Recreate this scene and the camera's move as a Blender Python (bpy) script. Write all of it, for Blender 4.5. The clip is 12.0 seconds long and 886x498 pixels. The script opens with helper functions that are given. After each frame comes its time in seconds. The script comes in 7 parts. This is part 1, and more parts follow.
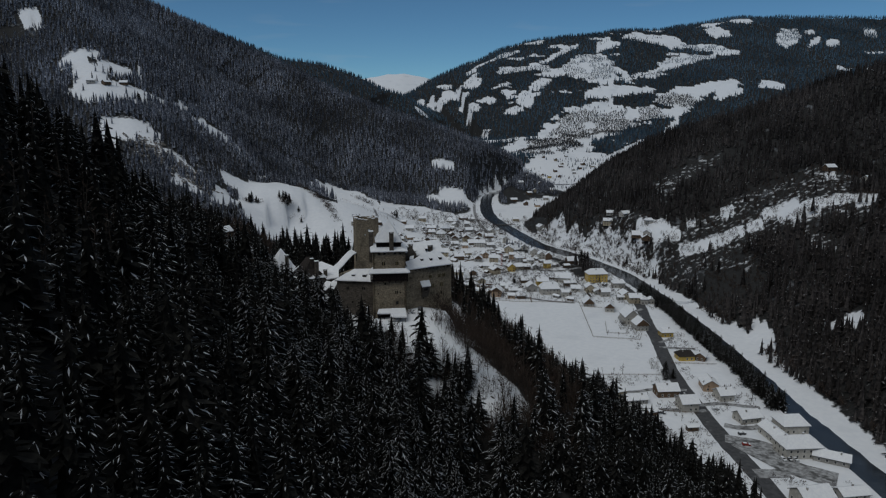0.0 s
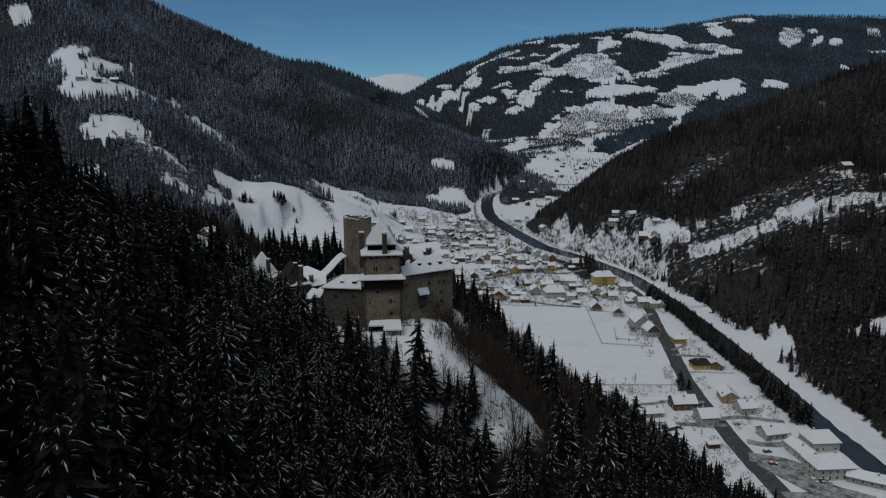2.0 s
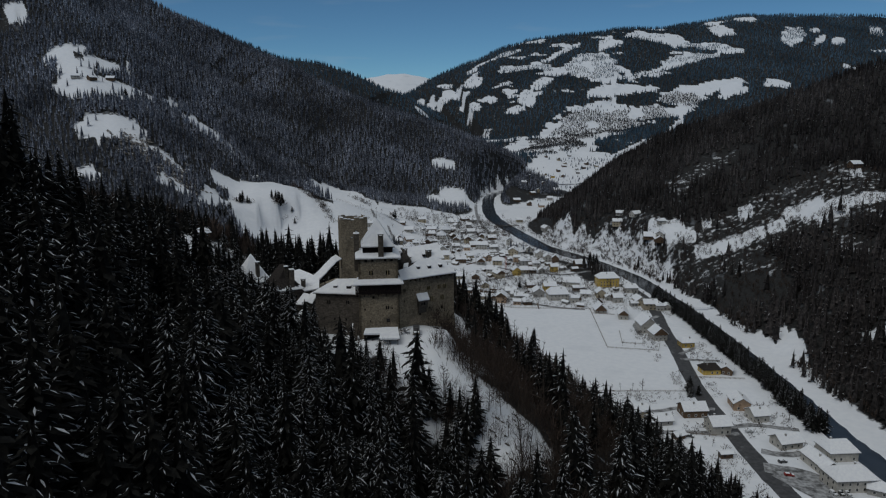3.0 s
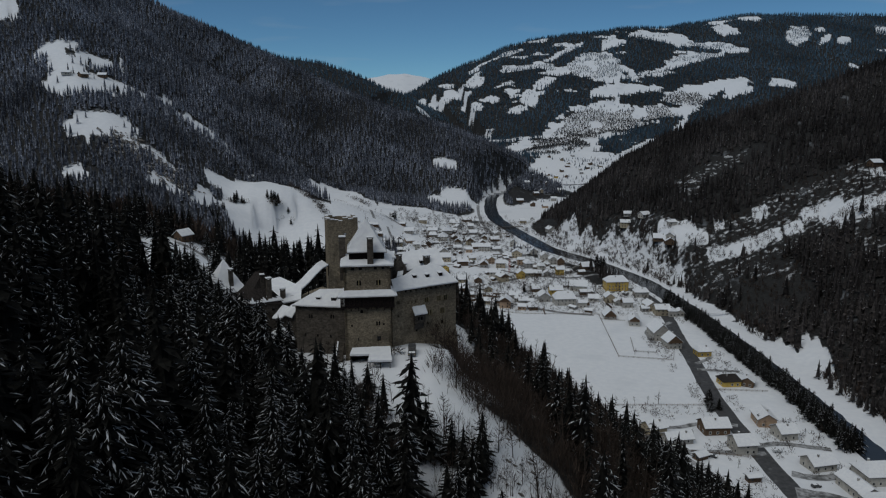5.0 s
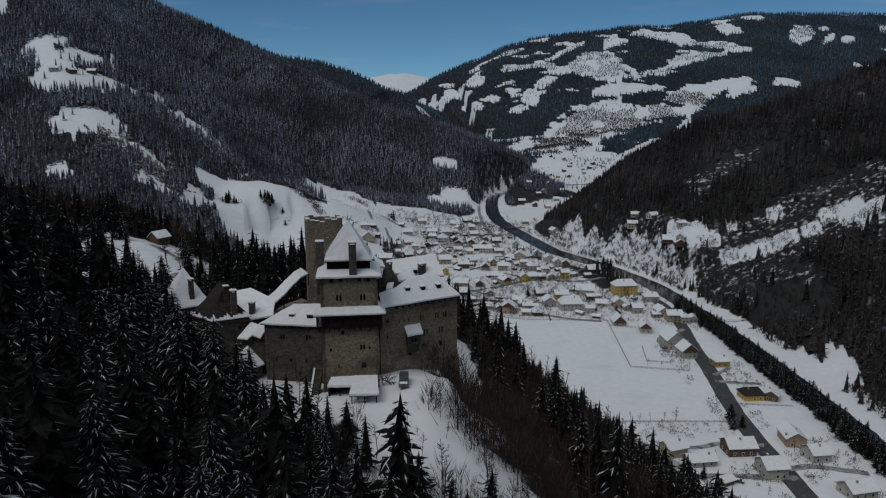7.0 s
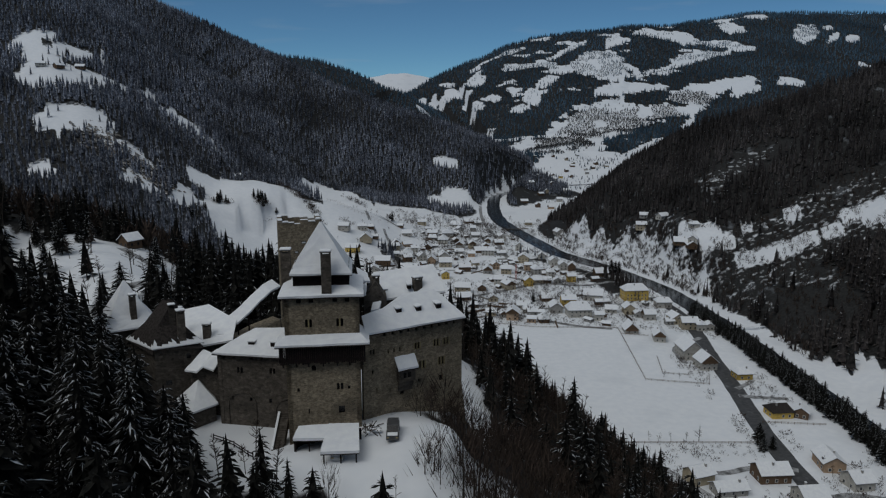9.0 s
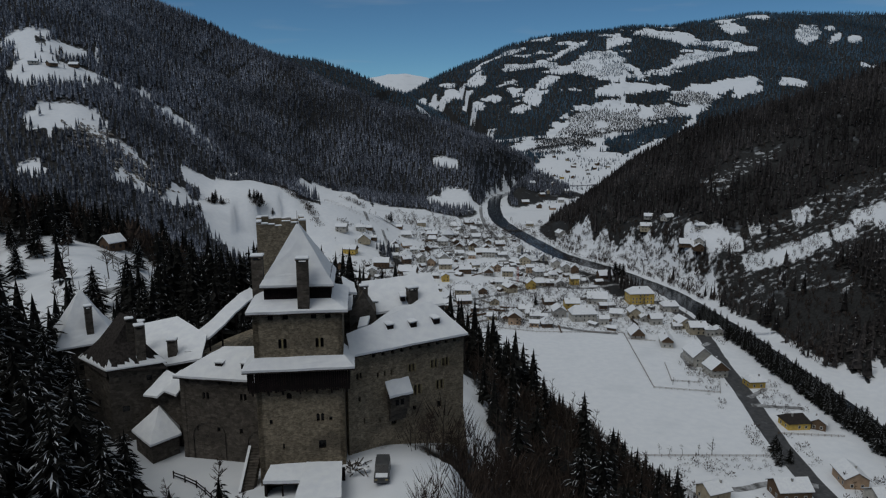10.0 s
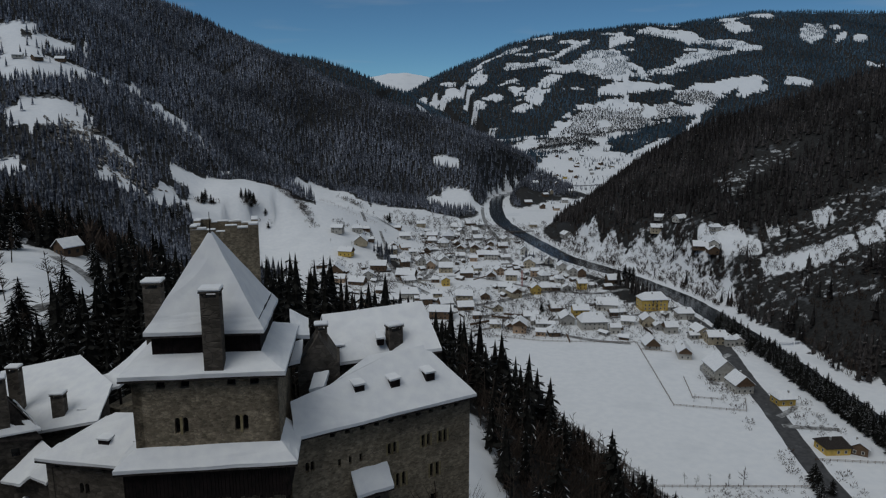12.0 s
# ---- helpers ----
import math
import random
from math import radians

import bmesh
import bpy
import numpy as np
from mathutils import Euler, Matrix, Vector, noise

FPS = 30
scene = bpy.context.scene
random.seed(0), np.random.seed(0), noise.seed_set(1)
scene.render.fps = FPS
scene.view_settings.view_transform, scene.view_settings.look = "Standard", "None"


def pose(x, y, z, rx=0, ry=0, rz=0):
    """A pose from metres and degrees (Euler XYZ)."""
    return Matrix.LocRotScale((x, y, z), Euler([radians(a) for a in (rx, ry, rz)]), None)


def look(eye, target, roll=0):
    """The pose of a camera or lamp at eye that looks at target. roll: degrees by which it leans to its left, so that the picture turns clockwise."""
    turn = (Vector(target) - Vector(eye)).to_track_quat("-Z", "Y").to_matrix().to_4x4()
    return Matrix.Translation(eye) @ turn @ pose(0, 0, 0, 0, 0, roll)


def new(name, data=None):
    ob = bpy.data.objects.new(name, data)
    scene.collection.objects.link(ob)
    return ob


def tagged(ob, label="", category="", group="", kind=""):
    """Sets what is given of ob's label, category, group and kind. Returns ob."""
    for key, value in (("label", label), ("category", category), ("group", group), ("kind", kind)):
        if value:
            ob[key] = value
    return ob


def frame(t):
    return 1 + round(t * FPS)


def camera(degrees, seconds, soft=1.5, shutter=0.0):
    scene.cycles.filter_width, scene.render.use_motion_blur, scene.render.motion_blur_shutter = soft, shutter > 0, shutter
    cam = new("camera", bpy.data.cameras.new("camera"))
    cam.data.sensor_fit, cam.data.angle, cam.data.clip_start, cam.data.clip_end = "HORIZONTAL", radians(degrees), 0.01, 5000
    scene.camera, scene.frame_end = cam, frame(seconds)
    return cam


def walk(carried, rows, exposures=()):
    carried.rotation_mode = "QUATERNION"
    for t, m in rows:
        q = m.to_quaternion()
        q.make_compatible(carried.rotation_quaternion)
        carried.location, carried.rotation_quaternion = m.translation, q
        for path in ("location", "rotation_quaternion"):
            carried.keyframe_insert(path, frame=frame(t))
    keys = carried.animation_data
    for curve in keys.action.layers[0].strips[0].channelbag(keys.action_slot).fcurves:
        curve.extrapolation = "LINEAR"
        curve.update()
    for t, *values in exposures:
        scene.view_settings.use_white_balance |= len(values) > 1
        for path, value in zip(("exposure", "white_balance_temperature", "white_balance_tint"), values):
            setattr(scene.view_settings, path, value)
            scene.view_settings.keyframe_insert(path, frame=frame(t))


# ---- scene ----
cam = camera(66.0, 12.0, soft=1.2)
METRES, EYE, TILT, LEAN, TURN = 180.0, 170.0, -11.3, 0.0, 0.0
ROWS = [
    (0, 0.0000, 0.0000, 0.0000, 0.000, 0.000, -0.000),
    (0.5, -0.0000, 0.0393, 0.0006, -0.007, 0.029, 0.020),
    (1, -0.0001, 0.0784, 0.0016, -0.014, 0.043, 0.030),
    (1.5, -0.0004, 0.1174, 0.0025, -0.014, 0.058, 0.030),
    (2, -0.0006, 0.1568, 0.0039, -0.007, 0.079, 0.040),
    (2.5, -0.0005, 0.1961, 0.0057, 0.014, 0.087, 0.070),
    (3, -0.0004, 0.2362, 0.0072, 0.051, 0.108, 0.090),
    (5, 0.0012, 0.3929, 0.0141, 0.180, 0.188, 0.060),
    (5.5, 0.0015, 0.4338, 0.0162, 0.195, 0.216, 0.040),
    (6, 0.0019, 0.4743, 0.0184, 0.195, 0.209, 0.050),
    (6.5, 0.0023, 0.5153, 0.0202, 0.202, 0.224, 0.030),
    (7, 0.0024, 0.5565, 0.0223, 0.195, 0.238, 0.030),
    (9, 0.0013, 0.7281, 0.0313, 0.224, 0.303, -0.000),
    (9.5, 0.0014, 0.7724, 0.0338, 0.216, 0.346, -0.030),
    (10, 0.0019, 0.8165, 0.0360, 0.224, 0.382, -0.050),
    (10.5, 0.0022, 0.8607, 0.0384, 0.224, 0.390, -0.060),
    (11, 0.0027, 0.9055, 0.0416, 0.245, 0.390, -0.090),
    (11.5, 0.0032, 0.9510, 0.0448, 0.281, 0.397, -0.120),
    (12, 0.0034, 0.9975, 0.0481, 0.281, 0.404, -0.130),
]
walk(cam, [(t, pose(0, 0, EYE, TILT, LEAN, TURN) @ pose(METRES * x, METRES * y, METRES * z, 90 + pitch, roll, yaw)) for t, x, y, z, yaw, pitch, roll in ROWS])
scene.view_settings.exposure = -0.19

# ---------------------------------------------------------------- sky and sun
SUN_UP, SUN_AZ = 54.0, -135.0      # elevation; azimuth clockwise from straight ahead (y)
world = bpy.data.worlds.new("winter_sky")
scene.world = world
world.use_nodes = True
wn, wl = world.node_tree.nodes, world.node_tree.links
wn.clear()
w_out, w_bg, w_sky = wn.new("ShaderNodeOutputWorld"), wn.new("ShaderNodeBackground"), wn.new("ShaderNodeTexSky")
w_sky.sky_type, w_sky.sun_disc = "NISHITA", False
w_sky.sun_elevation, w_sky.sun_rotation = radians(SUN_UP), radians(SUN_AZ)
w_sky.altitude, w_sky.air_density, w_sky.dust_density, w_sky.ozone_density = 2600, 0.8, 0.0, 6.0
w_bg.inputs["Strength"].default_value = 0.07
# thin streaks of high cloud
w_co, w_map, w_noise, w_ramp, w_mix = wn.new("ShaderNodeTexCoord"), wn.new("ShaderNodeMapping"), wn.new("ShaderNodeTexNoise"), wn.new("ShaderNodeValToRGB"), wn.new("ShaderNodeMixRGB")
w_map.inputs["Scale"].default_value = (2.2, 2.2, 17.0)
w_noise.inputs["Scale"].default_value, w_noise.inputs["Detail"].default_value = 2.4, 6.0
w_ramp.color_ramp.elements[0].position, w_ramp.color_ramp.elements[1].position = 0.56, 0.86
w_ramp.color_ramp.elements[1].color = (0.22, 0.22, 0.22, 1)
w_mix.inputs["Color2"].default_value = (5.8, 6.1, 6.15, 1)
wl.new(w_co.outputs["Generated"], w_map.inputs["Vector"])
wl.new(w_map.outputs[0], w_noise.inputs["Vector"])
wl.new(w_noise.outputs["Fac"], w_ramp.inputs["Fac"])
# the veil of cloud thickens overhead and thins out towards the horizon
w_split, w_veil, w_most = wn.new("ShaderNodeSeparateXYZ"), wn.new("ShaderNodeMapRange"), wn.new("ShaderNodeMath")
w_veil.interpolation_type = "SMOOTHSTEP"
w_veil.inputs["From Min"].default_value, w_veil.inputs["From Max"].default_value, w_veil.inputs["To Max"].default_value = 0.3, 0.75, 0.8
w_most.operation = "MAXIMUM"
wl.new(w_co.outputs["Generated"], w_split.inputs[0])
wl.new(w_split.outputs["Z"], w_veil.inputs["Value"])
wl.new(w_veil.outputs["Result"], w_most.inputs[0])
wl.new(w_ramp.outputs["Color"], w_most.inputs[1])
wl.new(w_most.outputs[0], w_mix.inputs["Fac"])
w_tint = wn.new("ShaderNodeMixRGB")
w_tint.blend_type = "MULTIPLY"
w_tint.inputs["Fac"].default_value, w_tint.inputs["Color2"].default_value = 1.0, (0.74, 1.0, 0.96, 1)
wl.new(w_sky.outputs[0], w_tint.inputs["Color1"])
wl.new(w_tint.outputs[0], w_mix.inputs["Color1"])
wl.new(w_mix.outputs[0], w_bg.inputs[0])
wl.new(w_bg.outputs[0], w_out.inputs[0])

sun_data = bpy.data.lights.new("sun", "SUN")
sun_data.energy, sun_data.angle, sun_data.color = 0.95, radians(38), (0.985, 0.98, 0.94)
sun = new("sun", sun_data)
su, sa = radians(SUN_UP), radians(SUN_AZ)
sun_way = Vector((math.sin(sa) * math.cos(su), math.cos(sa) * math.cos(su), math.sin(su)))
sun.matrix_world = look(sun_way * 900, (0, 0, 0))
# ---------------------------------------------------------------- materials
def material(name, dark, light, rough=0.9, size=1.0, detail=5.0, bump=0.0, bump_size=None, spread=(0.35, 0.65), spots=None, spot_size=8.0, spot_at=0.6, island=0.0, objects=0.0, spec=0.2):
    """A rough surface: two tones mixed by noise, coarse spots of a third tone, and fine relief."""
    mat = bpy.data.materials.new(name)
    mat.use_nodes = True
    n, l = mat.node_tree.nodes, mat.node_tree.links
    b = n["Principled BSDF"]
    b.inputs["Roughness"].default_value, b.inputs["Specular IOR Level"].default_value = rough, spec
    co = n.new("ShaderNodeTexCoord")
    geo = n.new("ShaderNodeNewGeometry")
    fine = n.new("ShaderNodeTexNoise")
    fine.inputs["Scale"].default_value, fine.inputs["Detail"].default_value = 1.0 / size, detail
    l.new(geo.outputs["Position"], fine.inputs["Vector"])
    ramp = n.new("ShaderNodeValToRGB")
    ramp.color_ramp.elements[0].position, ramp.color_ramp.elements[1].position = spread
    ramp.color_ramp.elements[0].color, ramp.color_ramp.elements[1].color = (*dark, 1), (*light, 1)
    l.new(fine.outputs["Fac"], ramp.inputs["Fac"])
    colour = ramp.outputs["Color"]
    if spots:
        wide = n.new("ShaderNodeTexNoise")
        wide.inputs["Scale"].default_value, wide.inputs["Detail"].default_value = 1.0 / spot_size, 6.0
        l.new(geo.outputs["Position"], wide.inputs["Vector"])
        step = n.new("ShaderNodeMapRange")
        step.inputs["From Min"].default_value, step.inputs["From Max"].default_value = spot_at - 0.05, spot_at + 0.08
        l.new(wide.outputs["Fac"], step.inputs["Value"])
        mix = n.new("ShaderNodeMixRGB")
        mix.inputs["Color2"].default_value = (*spots, 1)
        l.new(step.outputs["Result"], mix.inputs["Fac"])
        l.new(colour, mix.inputs["Color1"])
        colour = mix.outputs["Color"]
    for amount, source in ((island, geo.outputs["Random Per Island"]), (objects, n.new("ShaderNodeObjectInfo").outputs["Random"])):
        if amount:
            hsv = n.new("ShaderNodeHueSaturation")
            span = n.new("ShaderNodeMapRange")
            span.inputs["To Min"].default_value, span.inputs["To Max"].default_value = 1 - amount, 1 + amount
            l.new(source, span.inputs["Value"])
            l.new(span.outputs["Result"], hsv.inputs["Value"])
            l.new(colour, hsv.inputs["Color"])
            colour = hsv.outputs["Color"]
    l.new(colour, b.inputs["Base Color"])
    if bump:
        relief = n.new("ShaderNodeTexNoise")
        relief.inputs["Scale"].default_value, relief.inputs["Detail"].default_value = 1.0 / (bump_size or size), 6.0
        l.new(geo.outputs["Position"], relief.inputs["Vector"])
        bm = n.new("ShaderNodeBump")
        bm.inputs["Strength"].default_value, bm.inputs["Distance"].default_value = 0.6, bump
        l.new(relief.outputs["Fac"], bm.inputs["Height"])
        l.new(bm.outputs["Normal"], b.inputs["Normal"])
    return mat


SNOW = material("snow", (0.70, 0.73, 0.78), (0.80, 0.82, 0.85), 0.75, 3.0, bump=0.15, bump_size=1.5, spec=0.3)
ROOF_SNOW = material("roof_snow", (0.76, 0.78, 0.82), (0.84, 0.86, 0.88), 0.7, 1.2, bump=0.06, bump_size=0.8, spec=0.3)
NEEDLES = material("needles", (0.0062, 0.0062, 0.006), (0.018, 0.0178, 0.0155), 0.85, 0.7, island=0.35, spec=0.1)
BRANCH_SNOW = material("branch_snow", (0.4, 0.42, 0.45), (0.76, 0.78, 0.81), 0.8, 0.6)
# bluish haze of distance is mixed into both needle colours; spots are snow dust
HAZED_NEEDLES = material("hazed_needles", (0.036, 0.041, 0.053), (0.115, 0.125, 0.155), 0.9, 2.0, island=0.5, spots=(0.26, 0.275, 0.31), spot_size=2.5, spot_at=0.54, spec=0.1)
HAZE_BLUE_NEEDLES = material("haze_blue_needles", (0.023, 0.044, 0.062), (0.062, 0.105, 0.145), 0.9, 2.0, island=0.4, spots=(0.14, 0.165, 0.19), spot_size=2.5, spot_at=0.6, spec=0.1)
BROWN_NEEDLES = material("brownish_needles", (0.02, 0.0185, 0.0185), (0.062, 0.055, 0.053), 0.9, 2.0, island=0.45, spec=0.1)
GREY_TWIGS = material("grey_twigs", (0.035, 0.035, 0.036), (0.085, 0.083, 0.082), 0.95, 2.0, island=0.4)
BARK = material("bark", (0.03, 0.024, 0.02), (0.09, 0.075, 0.062), 0.95, 0.4, bump=0.03)
TWIGS = material("twigs", (0.03, 0.022, 0.018), (0.075, 0.055, 0.045), 0.95, 0.6, island=0.3)


def vary(mat, size, low, high):
    """Stands of lighter and darker growth: a broad drift of tone over the woods."""
    n, l = mat.node_tree.nodes, mat.node_tree.links
    b = n["Principled BSDF"]
    was = b.inputs["Base Color"].links[0].from_socket
    geo, drift, span, hsv = n.new("ShaderNodeNewGeometry"), n.new("ShaderNodeTexNoise"), n.new("ShaderNodeMapRange"), n.new("ShaderNodeHueSaturation")
    drift.inputs["Scale"].default_value, drift.inputs["Detail"].default_value = 1.0 / size, 5.0
    span.inputs["From Min"].default_value, span.inputs["From Max"].default_value = 0.33, 0.67
    span.inputs["To Min"].default_value, span.inputs["To Max"].default_value = low, high
    l.new(geo.outputs["Position"], drift.inputs["Vector"])
    l.new(drift.outputs["Fac"], span.inputs["Value"])
    l.new(span.outputs["Result"], hsv.inputs["Value"])
    l.new(was, hsv.inputs["Color"])
    l.new(hsv.outputs["Color"], b.inputs["Base Color"])


vary(HAZED_NEEDLES, 110.0, 0.5, 1.7)
vary(HAZE_BLUE_NEEDLES, 260.0, 0.7, 1.6)
vary(BROWN_NEEDLES, 70.0, 0.5, 1.6)
# ---------------------------------------------------------------- shape of the land
FLOOR = 0.0
# each ridge: crest points (x, y, z), fall per metre to the right and to the left of the crest, rounding
RIDGES = {
    "spur": ([(-420, -420, 520), (-235, -60, 345), (-140, 70, 222), (-84, 150, 138), (-48, 196, 105), (-26, 224, 99)], 0.25, 0.5, 9),
    "left_wall": ([(-420, -420, 560), (-255, -60, 410), (-172, 60, 290), (-116, 140, 192), (-90, 192, 141), (-83, 226, 121), (-91, 250, 120), (-96, 272, 109)], 1.0, 0.5, 8),
    "castle_knoll": ([(-50, 246, 97), (-12, 228, 101), (-2, 214, 99), (13, 194, 91), (24, 172, 78)], 0.8, 0.7, 7),
    "saddle": ([(-520, 250, 260), (-300, 380, 140), (-170, 430, 100), (-110, 350, 92), (-66, 312, 91)], 0.5, 0.62, 20),
    "back_spur": ([(-112, 356, 92), (-70, 342, 96), (-44, 330, 99), (-30, 314, 97)], 0.45, 0.42, 8),
    "north_shoulder": ([(-22, 266, 94), (-9, 330, 79), (0, 400, 53), (7, 465, 24), (12, 535, 0)], 0.8, 0.5, 12),
    "meadow_hill": ([(-420, 1010, 60), (-370, 985, 50), (-319, 960, 56), (-288, 950, 67), (-260, 945, 73), (-235, 945, 75), (-196, 940, 70), (-162, 930, 55), (-141, 900, 38), (-120, 860, 22), (-90, 820, 4)], 0.34, 0.42, 40),
    "back_meadow": ([(-420, 1150, 74), (-300, 1150, 66), (-170, 1180, 46), (-60, 1220, 22), (-10, 1240, 6)], 0.22, 0.25, 60),
    "shoulder": ([(-900, 1500, 520), (-640, 1250, 330), (-530, 1065, 226), (-440, 930, 165), (-360, 800, 100), (-300, 690, 60)], 0.42, 0.5, 40),
    "long_mountain": ([(-1500, 1500, 740), (-789, 1640, 444), (-567, 1640, 356), (-454, 1640, 309), (-369, 1620, 275), (-331, 1600, 264), (-284, 1590, 245), (-215, 1580, 215), (-145, 1560, 188), (-100, 1555, 174), (-56, 1550, 155), (-11, 1545, 140), (70, 1585, 110), (134, 1655, 82), (190, 1715, 50), (228, 1745, 8)], 0.52, 0.5, 30),
    "back_ridge": ([(-2600, 3000, 900), (-1058, 2900, 535), (-776, 2950, 433), (-656, 3000, 395), (-521, 3000, 366), (-341, 3000, 311), (-204, 2980, 253), (-111, 2900, 177), (-40, 2850, 90)], 0.45, 0.5, 60),
    "white_dome": ([(-900, 4650, 270), (-560, 4650, 385), (-360, 4650, 424), (-250, 4650, 428), (-60, 4650, 388), (300, 4650, 350)], 0.4, 0.4, 300),
    "far_mountain": ([(-223, 3400, 227), (-133, 3450, 285), (26, 3500, 360), (158, 3500, 422), (264, 3500, 468), (422, 3500, 506), (556, 3520, 526), (774, 3550, 551), (969, 3580, 570), (1110, 3600, 583), (1370, 3650, 629), (1527, 3700, 652), (1703, 3720, 647), (2190, 3750, 649), (2900, 3750, 660), (4200, 3500, 700)], 0.45, 0.45, 80),
    "far_foot": ([(-300, 2560, 60), (100, 2560, 72), (500, 2540, 88), (1000, 2450, 110), (1600, 2300, 140)], 0.11, 0.12, 120),
    "right_mountain": ([(198, 1255, -8), (236, 1198, 26), (290, 1110, 92), (345, 1020, 140), (406, 960, 170), (470, 920, 194), (585, 900, 232), (760, 860, 330), (1100, 800, 520)], 0.5, 0.55, 25),
    "right_terrace": ([(700, -300, 330), (560, 100, 250), (482, 350, 165), (440, 520, 112), (400, 640, 100), (420, 760, 120), (560, 900, 230)], 0.55, 0.62, 25),
    "south_wall": ([(1700, -900, 500), (300, -1700, 500), (-1500, -1200, 600)], 0.6, 0.6, 60),
}


def value_noise(x, y, seed=0):
    xi, yi = np.floor(x).astype(np.int64), np.floor(y).astype(np.int64)
    fx, fy = x - xi, y - yi
    fx, fy = fx * fx * (3 - 2 * fx), fy * fy * (3 - 2 * fy)

    def corner(a, b):
        n = (a * 374761393 + b * 668265263 + seed * 974711) & 0x7FFFFFFF
        n = ((n ^ (n >> 13)) * 1274126177) & 0x7FFFFFFF
        return ((n ^ (n >> 16)) & 0xFFFF) / 65535.0
    top = corner(xi, yi) * (1 - fx) + corner(xi + 1, yi) * fx
    low = corner(xi, yi + 1) * (1 - fx) + corner(xi + 1, yi + 1) * fx
    return top * (1 - fy) + low * fy


def fractal(x, y, size, seed=0, steps=4):
    total, gain, sums = 0.0, 1.0, 0.0
    for i in range(steps):
        total = total + gain * (value_noise(x / size + 17.3 * i, y / size - 9.1 * i, seed + i) - 0.5)
        sums += gain
        gain, size = gain * 0.5, size * 0.5
    return total / sums * 2


# slopes that grow steeper away from the crest
STEEPER = {"spur": 0.0037, "back_spur": 0.0029}


def ridge_height(x, y, points, right, left, rounding, steeper=0.0):
    best, height = np.full(x.shape, 1e12), np.zeros(x.shape)
    for (ax, ay, az), (bx, by, bz) in zip(points, points[1:]):
        dx, dy = bx - ax, by - ay
        u = np.clip(((x - ax) * dx + (y - ay) * dy) / (dx * dx + dy * dy), 0, 1)
        px, py = x - ax - u * dx, y - ay - u * dy
        d2 = px * px + py * py
        side = np.where(dx * py - dy * px > 0, left, right)
        h = az + u * (bz - az) - side * (np.sqrt(d2 + rounding ** 2) - rounding) - steeper * d2
        height = np.where(d2 < best, h, height)
        best = np.minimum(best, d2)
    return height


def flat_pad(x, y, z, cx, cy, rx, ry, level):
    w = np.clip(1.6 - np.sqrt(((x - cx) / rx) ** 2 + ((y - cy) / ry) ** 2), 0, 0.6) / 0.6
    w = w * w * (3 - 2 * w)
    return z * (1 - w) + level * w


RIVER = [(560, 1800), (420, 1720), (305, 1653), (200, 1597), (126, 1493), (95, 1412), (80, 1263), (78, 1146), (86, 1065), (110, 942), (125, 877), (149, 826), (164, 797), (178, 757), (190, 720), (196, 678), (201, 625), (205, 560), (206, 490), (206, 420), (204, 370), (205, 320), (205, 220), (203, 60), (196, -200)]


def river_distance(x, y):
    best = np.full(x.shape, 1e12)
    for (ax, ay), (bx, by) in zip(RIVER, RIVER[1:]):
        dx, dy = bx - ax, by - ay
        u = np.clip(((x - ax) * dx + (y - ay) * dy) / (dx * dx + dy * dy), 0, 1)
        best = np.minimum(best, np.hypot(x - ax - u * dx, y - ay - u * dy))
    return best


def ground(x, y):
    x, y = np.asarray(x, float), np.asarray(y, float)
    floor = np.full(x.shape, FLOOR)
    z = floor.copy()
    for name, (points, right, left, rounding) in RIDGES.items():
        h = ridge_height(x, y, points, right, left, rounding, STEEPER.get(name, 0.0))
        far = np.clip(np.hypot(x, y) / 900, 0.25, 2.0)
        h = h + np.clip(h / (25 if name != "meadow_hill" else 140), 0, 1) * (fractal(x, y, 110 * far, 3) * 11 * far + fractal(x, y, 30, 9, 3) * 2.5)
        k = 14.0
        z = np.where(np.abs(z - h) < k, np.maximum(z, h) + (k - np.abs(z - h)) ** 2 / (4 * k), np.maximum(z, h))
    bank = np.clip((river_distance(x, y) - 17) / 30, 0, 1)
    z = z * bank * bank * (3 - 2 * bank)
    z = np.where(z < 0.9, z * 0 + FLOOR + np.clip(z - 0.0, 0, 0.9) ** 2, z)
    z = flat_pad(x, y, z, -14, 246, 14, 14, 100.0)
    z = flat_pad(x, y, z, -36, 240, 14, 11, 98.2)
    z = flat_pad(x, y, z, -8, 226, 9, 8, 102.2)
    z = flat_pad(x, y, z, -17, 221, 7, 6, 101.0)
    return z
# ---------------------------------------------------------------- building helpers
def mesh_of(name, verts, faces, mats, index=None, smooth=False):
    """A mesh from arrays; faces all of one corner count."""
    verts, faces = np.asarray(verts, np.float32), np.asarray(faces, np.int32)
    me = bpy.data.meshes.new(name)
    k = faces.shape[1]
    me.vertices.add(len(verts))
    me.vertices.foreach_set("co", verts.ravel())
    me.loops.add(len(faces) * k)
    me.loops.foreach_set("vertex_index", faces.ravel())
    me.polygons.add(len(faces))
    me.polygons.foreach_set("loop_start", np.arange(0, len(faces) * k, k, dtype=np.int32))
    for m in mats:
        me.materials.append(m)
    if index is not None:
        me.polygons.foreach_set("material_index", np.asarray(index, np.int32))
    me.polygons.foreach_set("use_smooth", np.full(len(faces), smooth, bool))
    me.update(calc_edges=True)
    me.validate()
    return me


